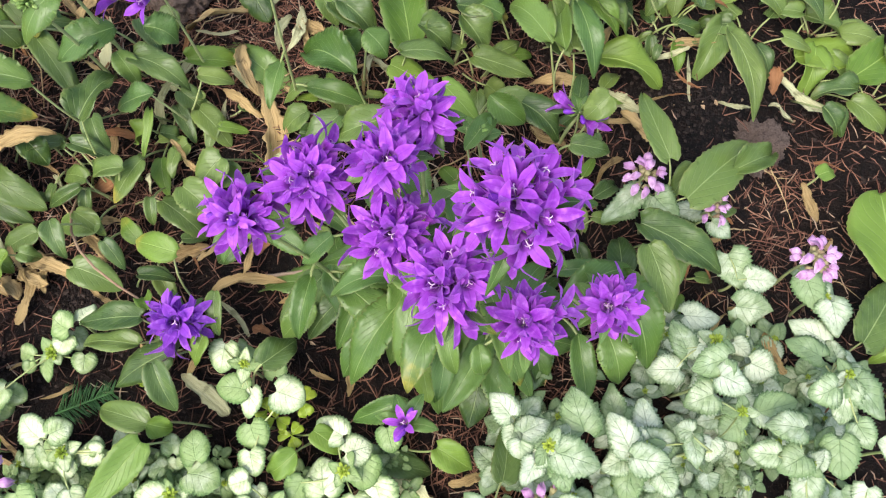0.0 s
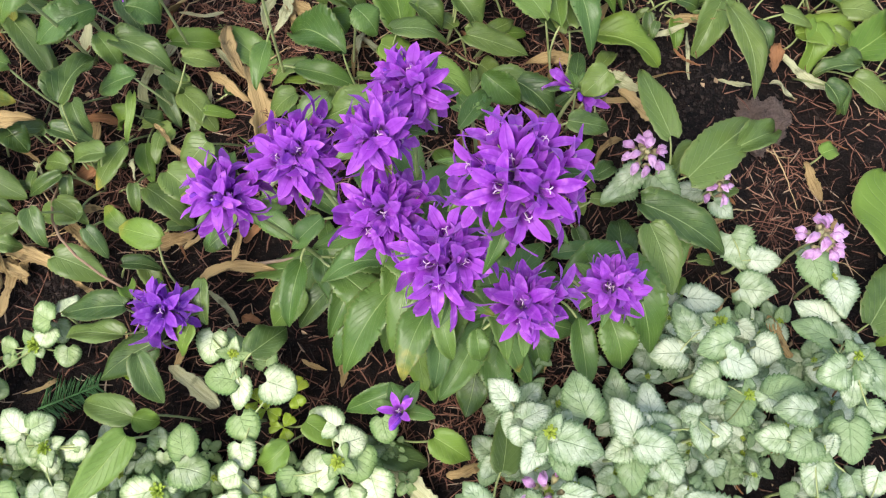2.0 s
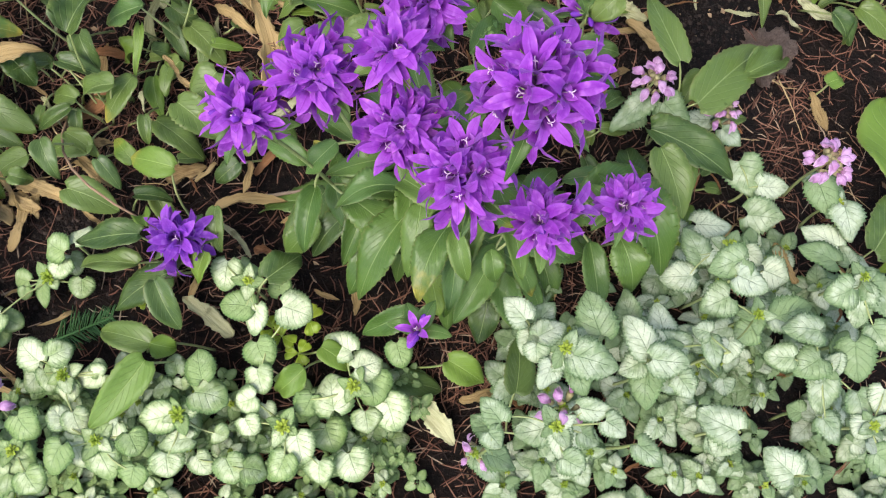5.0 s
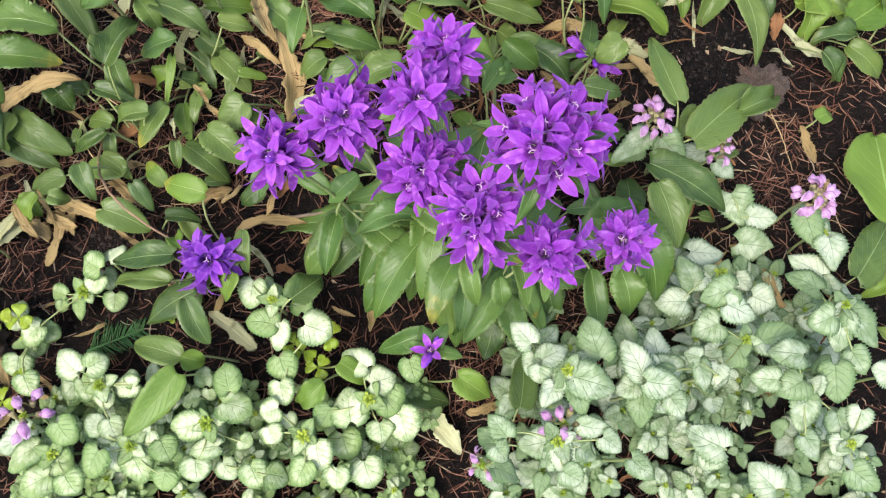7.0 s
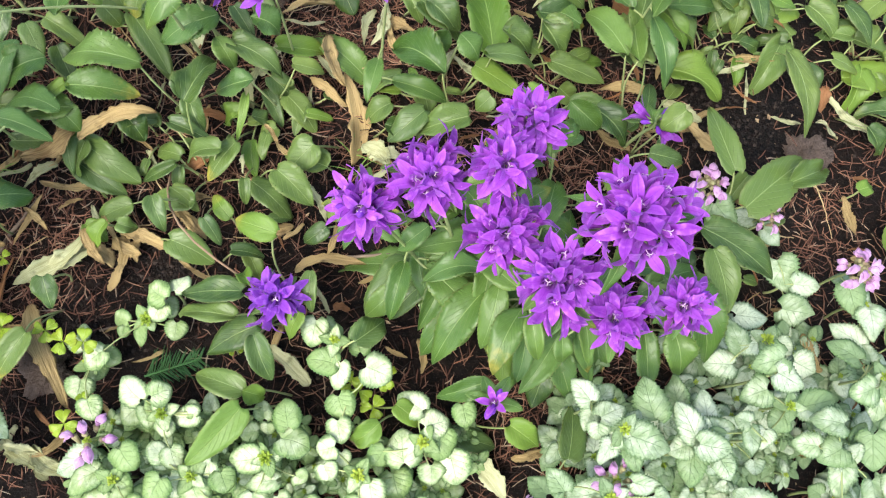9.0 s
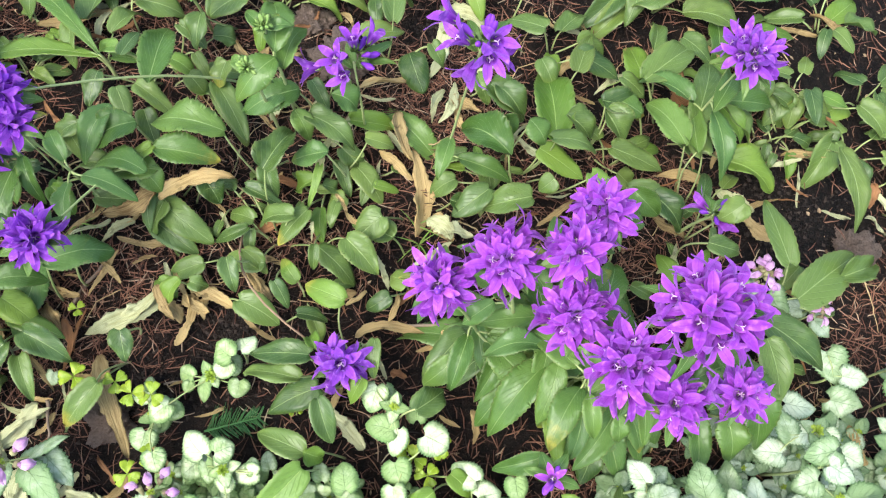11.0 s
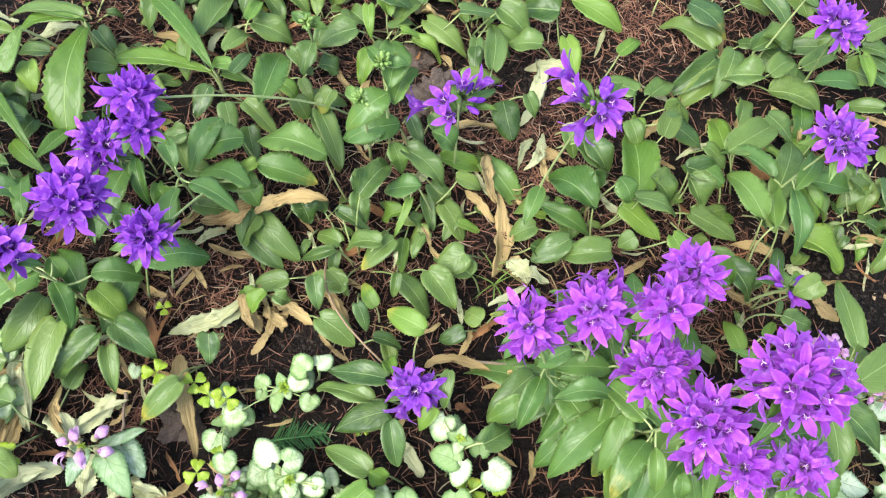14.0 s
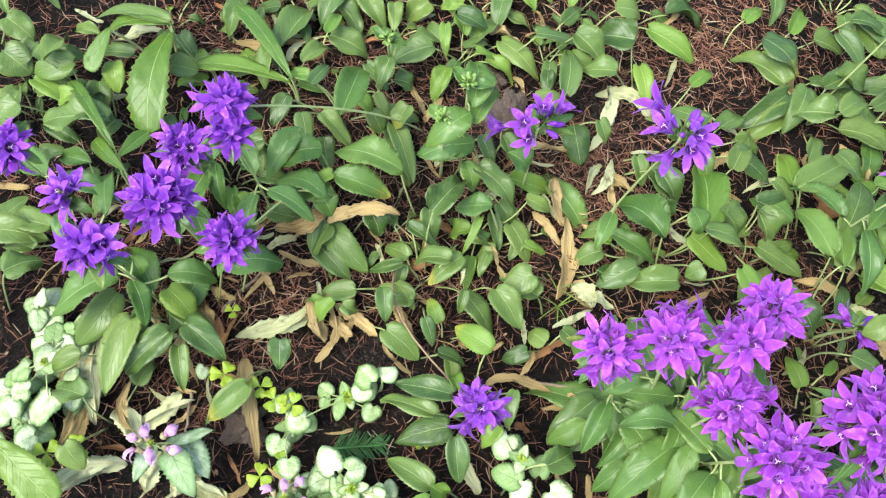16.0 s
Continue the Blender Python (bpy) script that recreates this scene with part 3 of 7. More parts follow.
def pistil_mesh():
    verts, faces = tube([(0, 0, 0.001), (0.0002, 0, 0.008), (0.0004, 0.0002, 0.0145)], [0.0005, 0.0004, 0.0005], 5)
    for k in range(3):
        a = 2 * math.pi * k / 3
        c, s = math.cos(a), math.sin(a)
        v, f = tube([(0.0004, 0.0002, 0.0142), (0.0014 * c, 0.0014 * s, 0.0160), (0.0030 * c, 0.0030 * s, 0.0158), (0.0034 * c, 0.0034 * s, 0.0144)], [0.0005, 0.0005, 0.0004, 0.0002], 4)
        n = len(verts)
        verts, faces = verts + v, faces + [tuple(i + n for i in q) for q in f]
    return mesh("pistil", verts, faces, PISTIL)


def bud_mesh(length, fat, material=None):
    pts = [(0, 0, length * t) for t in (0, 0.15, 0.35, 0.6, 0.8, 0.93, 1.0)]
    verts, faces = tube(pts, [fat * q for q in (0.35, 0.6, 0.75, 1.0, 0.85, 0.5, 0.06)], 10)
    verts = [Vector((v.x, v.y, v.z)) for v in verts]
    for i, v in enumerate(verts):
        if i % 2:
            v.x *= 0.86
            v.y *= 0.86
    return mesh("bud", verts, faces, material or BUD)


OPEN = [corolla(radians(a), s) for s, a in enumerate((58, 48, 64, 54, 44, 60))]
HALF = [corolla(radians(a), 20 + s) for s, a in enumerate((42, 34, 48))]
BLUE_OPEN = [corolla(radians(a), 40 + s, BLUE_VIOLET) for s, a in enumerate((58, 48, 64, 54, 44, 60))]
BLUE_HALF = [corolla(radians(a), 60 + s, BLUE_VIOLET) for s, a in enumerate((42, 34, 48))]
PISTIL_MESH = pistil_mesh()
BUDS = [bud_mesh(0.017, 0.0035), bud_mesh(0.012, 0.0028)]
GREEN_BUDS = [bud_mesh(0.009, 0.0022, CALYX), bud_mesh(0.007, 0.002, CALYX)]


def calyx_mesh():
    verts, faces = [], []
    for k in range(5):
        a = 2 * math.pi * k / 5
        c, s = math.cos(a), math.sin(a)
        n = len(verts)
        for x, y, z in ((0.0008, -0.0012, 0), (0.0008, 0.0012, 0), (0.0038, 0.0010, 0.004), (0.0038, -0.0010, 0.004), (0.0052, 0, 0.0095), (0.0030, 0, 0.0036)):
            verts.append((x * c - y * s, x * s + y * c, z))
        faces += [(n, n + 3, n + 5), (n, n + 5, n + 2, n + 1), (n + 3, n + 4, n + 5), (n + 5, n + 4, n + 2), (n, n + 1, n + 2, n + 3), (n + 3, n + 2, n + 4)]
    return mesh("calyx", verts, faces, CALYX)


CALYX_MESH = calyx_mesh()


def add_flower(parent, at, axis, meshes, scale=1.0, calyx=True):
    """A flower whose mouth lies at the given place and looks along the axis."""
    axis = axis.normalized()
    q = axis.to_track_quat("Z", "Y").to_matrix().to_4x4()
    m = Matrix.Translation(at - axis * 0.0125 * scale) @ q @ Matrix.Rotation(rng.uniform(0, 6.3), 4, "Z") @ Matrix.Scale(scale, 4)
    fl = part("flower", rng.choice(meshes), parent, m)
    part("pistil", PISTIL_MESH, fl, Matrix.Scale(0.85, 4))
    if calyx:
        part("calyx", CALYX_MESH, fl, Matrix.Translation((0, 0, -0.002)))


def add_bract(parent, at, way, length, width):
    v, f, uv = blade("lance", length, width, rng)
    v, f, uv = thick(v, f, uv, 0.0004)
    part("bract", mesh("bract", v, f, STEM_LEAF, uv), parent, frame_of(at, at + way * length, rng.gauss(0, 0.2)))


HEADS = {
    "full": "bellflower with a dense round head of violet bells",
    "small": "bellflower with a small cluster of violet bells",
    "sparse": "bellflower with a sparse half-opened cluster of violet bells",
    "one": "short bellflower bearing a single violet bell",
    "green": "bellflower still in tight green bud",
}


def bellflower(root, core, rs, faces, extra, rows, sort, buds=0, stem=STEM, skirt=0, blue=False):
    """A flowering bellflower: stem, leaves, bracts and a head of bells round its core."""
    x, y = root
    wide, half = (BLUE_OPEN, BLUE_HALF) if blue else (OPEN, HALF)
    foot = Vector((x, y, soil_z(x, y) - 0.002))
    ob = thing("bellflower", *foot, HEADS[sort].replace("violet", "blue-violet" if blue else "violet") + (" over broad leaves" if len(rows) > 2 else ""), "flower", "bellflowers")
    c = Vector(core) - foot
    low = c - Vector((0, 0, rs * 0.6))
    mid = Vector((0, 0, 0)).lerp(low, 0.5) + Vector((-low.x * 0.18, -low.y * 0.18, 0.04 * low.length + (0.05 if stem == RED_STEM else 0.0)))
    pts = []
    for i in range(9):
        t = i / 8
        sway = Vector((low.y, -low.x, 0)) * (0.16 * math.sin(math.pi * t)) if stem == RED_STEM else Vector()
        pts.append(mid * (2 * t * (1 - t)) + low * t * t + sway)
    v, f = tube(pts + [c - Vector((0, 0, rs * 0.2))], [k * (0.55 if stem == RED_STEM else 0.6 if blue else 0.8) for k in (0.0026, 0.0025, 0.0024, 0.0023, 0.0022, 0.0021, 0.002, 0.002, 0.0022, 0.0028)], 7)
    part("stem", mesh("stem", v, f, stem), ob)
    for r in rows:
        h = min(0.92, max(0.06, (r[2] - foot.z - 0.012) / max(low.z, 0.03)))
        k = h * 8
        i = min(7, int(k))
        hold = pts[i].lerp(pts[i + 1], k - i)
        base, tip = Vector(r[:3]) - foot, Vector(r[3:6]) - foot
        if (hold - base).length > 0.04:
            hold = base - (tip - base).normalized() * 0.02
            hold.z = soil_z(x + hold.x, y + hold.y) - foot.z
        add_leaf(ob, foot, r, hold, radius=0.0012)
    for i in range(skirt):
        a, t = i * 2.4 + rng.uniform(-0.3, 0.3), rng.uniform(0.12, 0.55 if core[2] > 0.3 else 0.66)
        q = pts[int(t * 8)]
        L, d = rng.uniform(0.05, 0.085) * (1.15 - 0.5 * t), Vector((math.cos(a), math.sin(a), 0))
        p, e = foot + q + d * 0.012, foot + q + d * (0.012 + L) + Vector((0, 0, rng.uniform(-0.025, 0.004)))
        e.z = max(e.z, ground_z(e.x, e.y) + 0.012)
        add_leaf(ob, foot, (*p, *e, L * rng.uniform(0.34, 0.46), "l"), q, radius=0.0012)
    done = []
    for p in faces:
        d = Vector(p) - Vector(core)
        d = d.normalized()
        axis = (d + Vector((rng.gauss(0, 0.18), rng.gauss(0, 0.18), 0.1))).normalized()
        add_flower(ob, Vector(p) - foot, axis, wide, rng.uniform(0.9, 1.06) * (0.72 if sort == "one" else 1.0))
        done.append(d)
    tries = 0
    while extra and tries < 400:
        tries += 1
        a, e = rng.uniform(0, 6.3), rng.uniform(-0.25, 0.6)
        d = Vector((math.cos(a) * math.cos(e), math.sin(a) * math.cos(e), math.sin(e)))
        if all(d.dot(q) < 0.72 for q in done):
            add_flower(ob, c + d * rs * 0.92, (d + Vector((0, 0, 0.25))).normalized(), half + wide[4:5], rng.uniform(0.82, 0.98))
            done.append(d)
            extra -= 1
    # filling of the head between the outer bells
    inner = {"full": 16, "small": 8, "sparse": 0, "one": 0, "green": 0}[sort]
    for i in range(inner):
        a, e = i * 2.4, 0.15 + 1.2 * i / inner
        d = Vector((math.cos(a) * math.cos(e), math.sin(a) * math.cos(e), math.sin(e)))
        add_flower(ob, c + d * rs * 0.62, d, half, rng.uniform(0.75, 0.9), False)
    for i in range(buds + (3 if sort == "one" else 2)):
        a, e = rng.uniform(0, 6.3), rng.uniform(0.1, 1.0)
        d = Vector((math.cos(a) * math.cos(e), math.sin(a) * math.cos(e), math.sin(e)))
        k = 0.35 if sort != "one" else 0.1
        m = Matrix.Translation(c + d * rs * k) @ d.to_track_quat("Z", "Y").to_matrix().to_4x4()
        b = part("bud", rng.choice(GREEN_BUDS if sort == "green" else BUDS), ob, m)
        part("calyx", CALYX_MESH, b, Matrix.Translation((0, 0, -0.003)))
    for i in range(7 if sort in ("full", "small") else 4):
        a = i * 6.283 / 7 + rng.uniform(-0.3, 0.3)
        d = Vector((math.cos(a), math.sin(a), rng.uniform(-0.1, 0.4))).normalized()
        n = rng.uniform(0.9, 1.3)
        add_bract(ob, c - Vector((0, 0, rs * 0.7)) + d * 0.003, d, (rs + 0.008) * n, 0.011 * n)


# ---------------------------------------------------------------- dead-nettles
def hood_mesh(seed):
    """One two-lipped dead-nettle flower: a thin neck, a cupped hood arching over it and a two-lobed lower lip."""
    r = random.Random(seed)
    verts, faces = tube([(0, 0, 0), (0.0010, 0, 0.0036), (0.0026, 0, 0.0066), (0.0044, 0, 0.0084)], [0.0009, 0.0010, 0.0014, 0.0020], 8)
    verts = [Vector(v) for v in verts]
    uvs = [(0.22, 0.8)] * len(verts)

    def lobe(length, width, rise, fall, cup, start, tilt, notch, shade):
        """A curved petal plate that leaves the neck at start."""
        n, tall, wide = len(verts), 8, 7
        for i in range(tall):
            u = i / (tall - 1)
            half = width * (0.34 + 0.66 * math.sin(math.pi * min(1, u * 0.86 + 0.10))) * (1 - 0.55 * u ** 5)
            for j in range(wide):
                v = 2 * j / (wide - 1) - 1
                x = start.x + length * u - notch * u ** 3 * (1 - abs(v)) - 0.0012 * u * v * v
                z = start.z + rise * math.sin(math.pi * u * 0.75) - fall * u * u - cup * v * v * (0.4 + 0.6 * u) + r.uniform(-1, 1) * 0.00022
                verts.append(Vector((x, half * v + tilt * u * u, z)))
                uvs.append((shade + (1 - shade) * u, 0.5 + 0.42 * v))
        for i in range(tall - 1):
            for j in range(wide - 1):
                q = n + i * wide + j
                faces.append((q, q + wide, q + wide + 1, q + 1))

    lobe(0.0098, 0.0035, 0.0034, 0.0030, 0.0022, Vector((0.0030, 0, 0.0082)), r.uniform(-0.001, 0.001), 0.0004, 0.40)
    lobe(0.0092, 0.0036, 0.0010, 0.0068, 0.0006, Vector((0.0040, 0, 0.0064)), r.uniform(-0.001, 0.001), 0.0030, 0.26)
    return mesh("nettle_flower", verts, faces, LILAC, uvs)


HOODS = [hood_mesh(s) for s in range(3)]


def nettle_calyx_mesh():
    v, f = tube([(0, 0, -0.003), (0.0003, 0, 0.0), (0.0008, 0, 0.003), (0.0015, 0, 0.006)], [0.0008, 0.0017, 0.0021, 0.0026], 7)
    return mesh("nettle_calyx", v, f, NETTLE_CALYX)


NETTLE_CALYX_MESH = nettle_calyx_mesh()


def tuft_mesh(seed):
    """A star of tiny pointed buds and bud leaves."""
    r = random.Random(seed)
    verts, faces, uvs = [], [], []
    for i in range(16):
        a, e = i * 2.4, 1.35 - 1.25 * (i / 15) ** 0.7
        d = Vector((math.cos(a) * math.cos(e), math.sin(a) * math.cos(e), math.sin(e)))
        L = r.uniform(0.0045, 0.0075)
        v, f, uv = thick(*blade("clover" if i % 3 else "oval", L, L * 0.42, r), 0.0006)
        m = frame_of(d * 0.001, d, r.uniform(-0.4, 0.4))
        n = len(verts)
        verts += [m @ Vector(p) for p in v]
        faces += [tuple(k + n for k in q) for q in f]
        uvs += uv
    return mesh("bud_tuft", verts, faces, TUFT, uvs)


TUFTS = [tuft_mesh(s) for s in range(3)]


def nettle(root, rows, flower=None, bells=9, size=1.0, stalks=True):
    """A silver-leaved dead-nettle shoot, with or without its lilac whorl."""
    x, y = root
    foot = Vector((x, y, soil_z(x, y) - 0.002))
    n = len(rows)
    many = "single leaf" if n == 1 else ("few leaves" if n < 4 else "many leaves")
    says = f"silver-white dead-nettle shoot, green-edged, {many}" + (", lilac flower whorl" if flower else "")
    ob = thing("dead_nettle", *foot, says, "plant", "dead-nettles")
    top = Vector(flower) - foot if flower else Vector((sum(r[0] for r in rows) / n, sum(r[1] for r in rows) / n, sorted(r[2] for r in rows)[n // 2] - 0.004)) - foot
    pts = arc((0, 0, 0), top, 0.0, 6, 0.003)
    v, f = tube(pts, [0.0016, 0.0016, 0.0015, 0.0015, 0.0014, 0.0013, 0.0012], 5)
    part("stem", mesh("stem", v, f, STEM), ob)
    for r in rows:
        h = min(6, max(1, int(6 * (r[2] - foot.z) / max(top.z, 0.01))))
        add_leaf(ob, foot, r, pts[h] if stalks else None, radius=0.0008)
    if not flower and n >= 4:
        crown = top + Vector((0, 0, 0.007))
        size = rng.uniform(0.75, 1.1) if stalks else rng.uniform(0.4, 0.6)
        part("bud_tuft", rng.choice(TUFTS), ob, Matrix.Translation(crown) @ Matrix.Rotation(rng.uniform(0, 6.3), 4, "Z") @ Matrix.Scale(size, 4), "tuft of yellow-green buds")
        turn = rng.uniform(0, 6.3)
        for i in range(4 if stalks else 2):
            a = turn + i * (1.57 if stalks else 3.14)
            d = Vector((math.cos(a), math.sin(a), rng.uniform(-0.1, 0.35)))
            L = rng.uniform(0.012, 0.018) * (1.0 if stalks else 0.75)
            v, f, uv = thick(*blade("heart", L, L * 0.85, rng), 0.0003)
            part("young_leaf", mesh("young_leaf", v, f, SILVER if x > 0 else WHITISH, uv), ob, frame_of(crown + d * 0.002 - Vector((0, 0, 0.002)), crown + d, rng.gauss(0, 0.2)))
    if flower:
        # a loose ring of hooded flowers round the brownish calyces, some leaning out, some upright
        for i in range(bells):
            upper = i % 3 == 2
            a = i * 6.283 / bells + rng.uniform(-0.22, 0.22)
            far = (0.0040 if upper else 0.0075) * size
            at = top + Vector((far * math.cos(a), far * math.sin(a), 0.003 if upper else -0.004))
            tilt = rng.uniform(-0.5, -0.1) if upper else rng.uniform(0.0, 0.35)
            m = Matrix.Translation(at) @ Matrix.Rotation(a, 4, "Z") @ Matrix.Rotation(tilt, 4, "Y") @ Matrix.Rotation(rng.gauss(0, 0.35), 4, "X") @ Matrix.Scale(size * rng.uniform(0.85, 1.12), 4)
            fl = part("nettle_flower", HOODS[i % 3], ob, m)
            part("calyx", NETTLE_CALYX_MESH, fl)
        if bells < 8:
            part("bud_tuft", TUFTS[0], ob, Matrix.Translation(top + Vector((0, 0, 0.002))) @ Matrix.Scale(0.75, 4), "tuft of yellow-green buds")
        for i in range(7 if bells > 7 else 0):
            a, d = i * 2.4, 0.0022 * math.sqrt(i)
            part("calyx", NETTLE_CALYX_MESH, ob, Matrix.Translation(top + Vector((d * math.cos(a), d * math.sin(a), 0.004))) @ Matrix.Rotation(a, 4, "Z") @ Matrix.Rotation(0.12 * i, 4, "Y"))


def young_nettle(x, y, height, leaves, size, seed):
    """A shoot of paired leaves that rises from the soil, its uppermost pair the smallest."""
    r = random.Random(seed)
    g = ground_z(x, y)
    rows, turn = [], r.uniform(0, 3.14)
    pairs = max(1, leaves // 2)
    for k in range(pairs):
        z = g + 0.012 + height * (k + 0.4) / pairs
        L = size * (1.0 - 0.45 * k / pairs) * r.uniform(0.85, 1.15)
        for s in (0, math.pi):
            a = turn + s + r.uniform(-0.35, 0.35)
            c, q = math.cos(a), math.sin(a)
            rows.append((x + 0.004 * c, y + 0.004 * q, z, x + (0.004 + L) * c, y + (0.004 + L) * q, z - r.uniform(0.0, 0.012), L * r.uniform(0.8, 0.95), "m" if x > 0 else "n"))
        turn += 1.57 + r.uniform(-0.3, 0.3)
    nettle((x, y), rows, stalks=False)


def nettle_carpet(places, style, material):
    """The smallest shoots, packed too closely to be told apart, as one low carpet."""
    r = random.Random(77)
    verts, faces, uvs = [], [], []
    for x, y, height, size in places:
        g, turn = ground_z(x, y), r.uniform(0, 3.14)
        v, f = tube([(x, y, g - 0.006), (x, y, g + height * 0.5), (x, y, g + height + 0.006)], [0.0014, 0.0012, 0.0009], 5)
        n = len(verts)
        verts += [tuple(p) for p in v]
        faces += [tuple(i + n for i in q) for q in f]
        uvs += [(0.9, 0.98)] * len(v)
        for k in range(3):
            L, z = size * (1 - 0.22 * k) * r.uniform(0.85, 1.15), g + 0.010 + height * (k + 0.4) / 3
            for s in (0, math.pi):
                a = turn + s + r.uniform(-0.35, 0.35)
                p0 = Vector((x + 0.003 * math.cos(a), y + 0.003 * math.sin(a), z))
                m = frame_of(p0, p0 + Vector((math.cos(a), math.sin(a), r.uniform(-0.4, 0.1))), r.gauss(0, 0.2))
                v, f, uv = thick(*blade(style, L, L * 0.88, r), 0.0004)
                n = len(verts)
                verts += [tuple(m @ Vector(p)) for p in v]
                faces += [tuple(i + n for i in q) for q in f]
                uvs += uv
            turn += 1.57
    ob = new("dead_nettle_carpet", mesh("dead_nettle_carpet", verts, faces, material, uvs))
    tagged(ob, "low carpet of tiny silver-white dead-nettle leaves", "plant", kind="stuff")


def wild_rosette(x, y, count, size, seed):
    """A rosette of stalked oval leaves for the edge of the bed."""
    r = random.Random(seed)
    rows, g = [], ground_z(x, y)
    for k in range(count):
        a = k * 2.4 + r.uniform(-0.4, 0.4)
        L, d, z = size * r.uniform(0.7, 1.2), r.uniform(0.010, 0.035), g + r.uniform(0.3, 1.0) * min(0.06, size)
        c, s = math.cos(a), math.sin(a)
        rows.append((x + d * c, y + d * s, z, x + (d + L) * c, y + (d + L) * s, z - r.uniform(0.0, 0.02), L * r.uniform(0.45, 0.6), "y" if r.random() < 0.2 else "c"))
    rosette((x, y), rows)


# ---------------------------------------------------------------- small growth and litter
def clover(x, y, z, size, seed):
    r = random.Random(seed)
    g = soil_z(x, y)
    ob = thing("clover", x, y, g, "small bright yellow-green three-leaved clover among the litter", "plant", "clovers")
    a0 = r.uniform(0, 6.3)
    top = Vector((r.uniform(-0.004, 0.004), r.uniform(-0.004, 0.004), max(0.006, z - g)))
    v, f = tube(arc((0, 0, 0), top, 0.0, 4, 0.003), [0.0007] * 5, 5)
    part("stem", mesh("stem", v, f, STEM), ob)
    for k in range(3):
        a = a0 + k * 2.094
        d = Vector((math.cos(a), math.sin(a), r.uniform(-0.15, 0.2)))
        bv, bf, uv = thick(*blade("clover", size, size * 1.05, r), 0.0003)
        part("leaflet", mesh("leaflet", bv, bf, CLOVER, uv), ob, frame_of(top, top + d, 0))


def twig(points, radius, label, stuff=TWIG):
    p = [Vector(q) for q in points]
    fine = []
    for a, b in zip(p, p[1:]):
        for i in range(5):
            q = a.lerp(b, i / 5)
            fine.append(q + Vector((rng.uniform(-1, 1), rng.uniform(-1, 1), 0)) * radius * 0.7)
    fine.append(p[-1])
    n = len(fine)
    v, f = tube(fine, [radius * (1 - 0.55 * i / n) * rng.uniform(0.88, 1.12) for i in range(n)], 7)
    ob = new("twig", mesh("twig", v, f, stuff))
    tagged(ob, label, "twig", "twigs")


def fir_sprig(p0, p1):
    p0, p1 = Vector(p0), Vector(p1)
    ob = thing("fir_sprig", *p0, "small dark green fir sprig lying on the soil", "fir sprig")
    d = p1 - p0
    x = d.normalized()
    s = Vector((0, 0, 1)).cross(x).normalized()
    v, f = tube([d * (i / 6) for i in range(7)], [0.0012 - 0.0001 * i for i in range(7)], 6)
    part("sprig_stem", mesh("sprig_stem", v, f, FIR), ob)
    for i in range(42):
        t = 0.04 + 0.96 * i / 42
        for side in (-1, 1):
            L = 0.029 * (1 - 0.45 * t) * rng.uniform(0.65, 1.15)
            w = (s * side * rng.uniform(0.5, 1.0) + x * rng.uniform(0.35, 0.8) + Vector((0, 0, rng.uniform(-0.1, 0.45)))).normalized()
            v, f = tube([d * t, d * t + w * L * 0.6, d * t + w * L + Vector((0, 0, -0.001))], [0.0004, 0.0006, 0.0002], 4)
            part("fir_needle", mesh("fir_needle", v, f, FIR), ob)


def grass_tuft(x, y, blades, height, seed):
    r = random.Random(seed)
    ob = thing("grass_tuft", x, y, soil_z(x, y), "thin tuft of bright green grass blades", "grass", "grass tufts")
    for _ in range(blades):
        a, L = r.uniform(0, 6.3), height * r.uniform(0.6, 1.1)
        d = Vector((math.cos(a), math.sin(a), 0))
        pts = [d * (L * 0.65 * t * t) + Vector((0, 0, L * 0.7 * (t - 0.35 * t * t))) for t in (0, 0.25, 0.5, 0.75, 1.0)]
        v, f = tube(pts, [0.0008, 0.0009, 0.0008, 0.0006, 0.0001], 4)
        part("grass_blade", mesh("grass_blade", v, f, GRASS), ob)


# ---------------------------------------------------------------- the bed
bellflower((-0.085, 0.207), (-0.146, 0.204, 0.238), 0.02, [
    (-0.148, 0.194, 0.255), (-0.155, 0.184, 0.233), (-0.132, 0.19, 0.233), (-0.161, 0.215, 0.246), (-0.144, 0.223, 0.245), (-0.126, 0.214, 0.241)], 4, [
    (-0.101, 0.218, 0.069, -0.085, 0.166, 0.053, 0.02, 'l'),], 'small', skirt=8)
bellflower((-0.057, 0.22), (-0.095, 0.229, 0.246), 0.022, [
    (-0.092, 0.225, 0.267), (-0.107, 0.221, 0.262), (-0.098, 0.211, 0.258), (-0.082, 0.216, 0.257), (-0.114, 0.241, 0.251), (-0.097, 0.252, 0.255), (-0.079, 0.252, 0.256), (-0.101, 0.204, 0.238), (-0.082, 0.209, 0.24)], 4, [
    (-0.093, 0.222, 0.136, -0.122, 0.202, 0.12, 0.021, 'l'),], 'full', skirt=8)
bellflower((-0.027, 0.224), (-0.041, 0.235, 0.266), 0.018, [
    (-0.037, 0.228, 0.282), (-0.058, 0.239, 0.266), (-0.047, 0.222, 0.276), (-0.041, 0.213, 0.258), (-0.023, 0.231, 0.267), (-0.04, 0.249, 0.277)], 3, [], 'small', skirt=8)
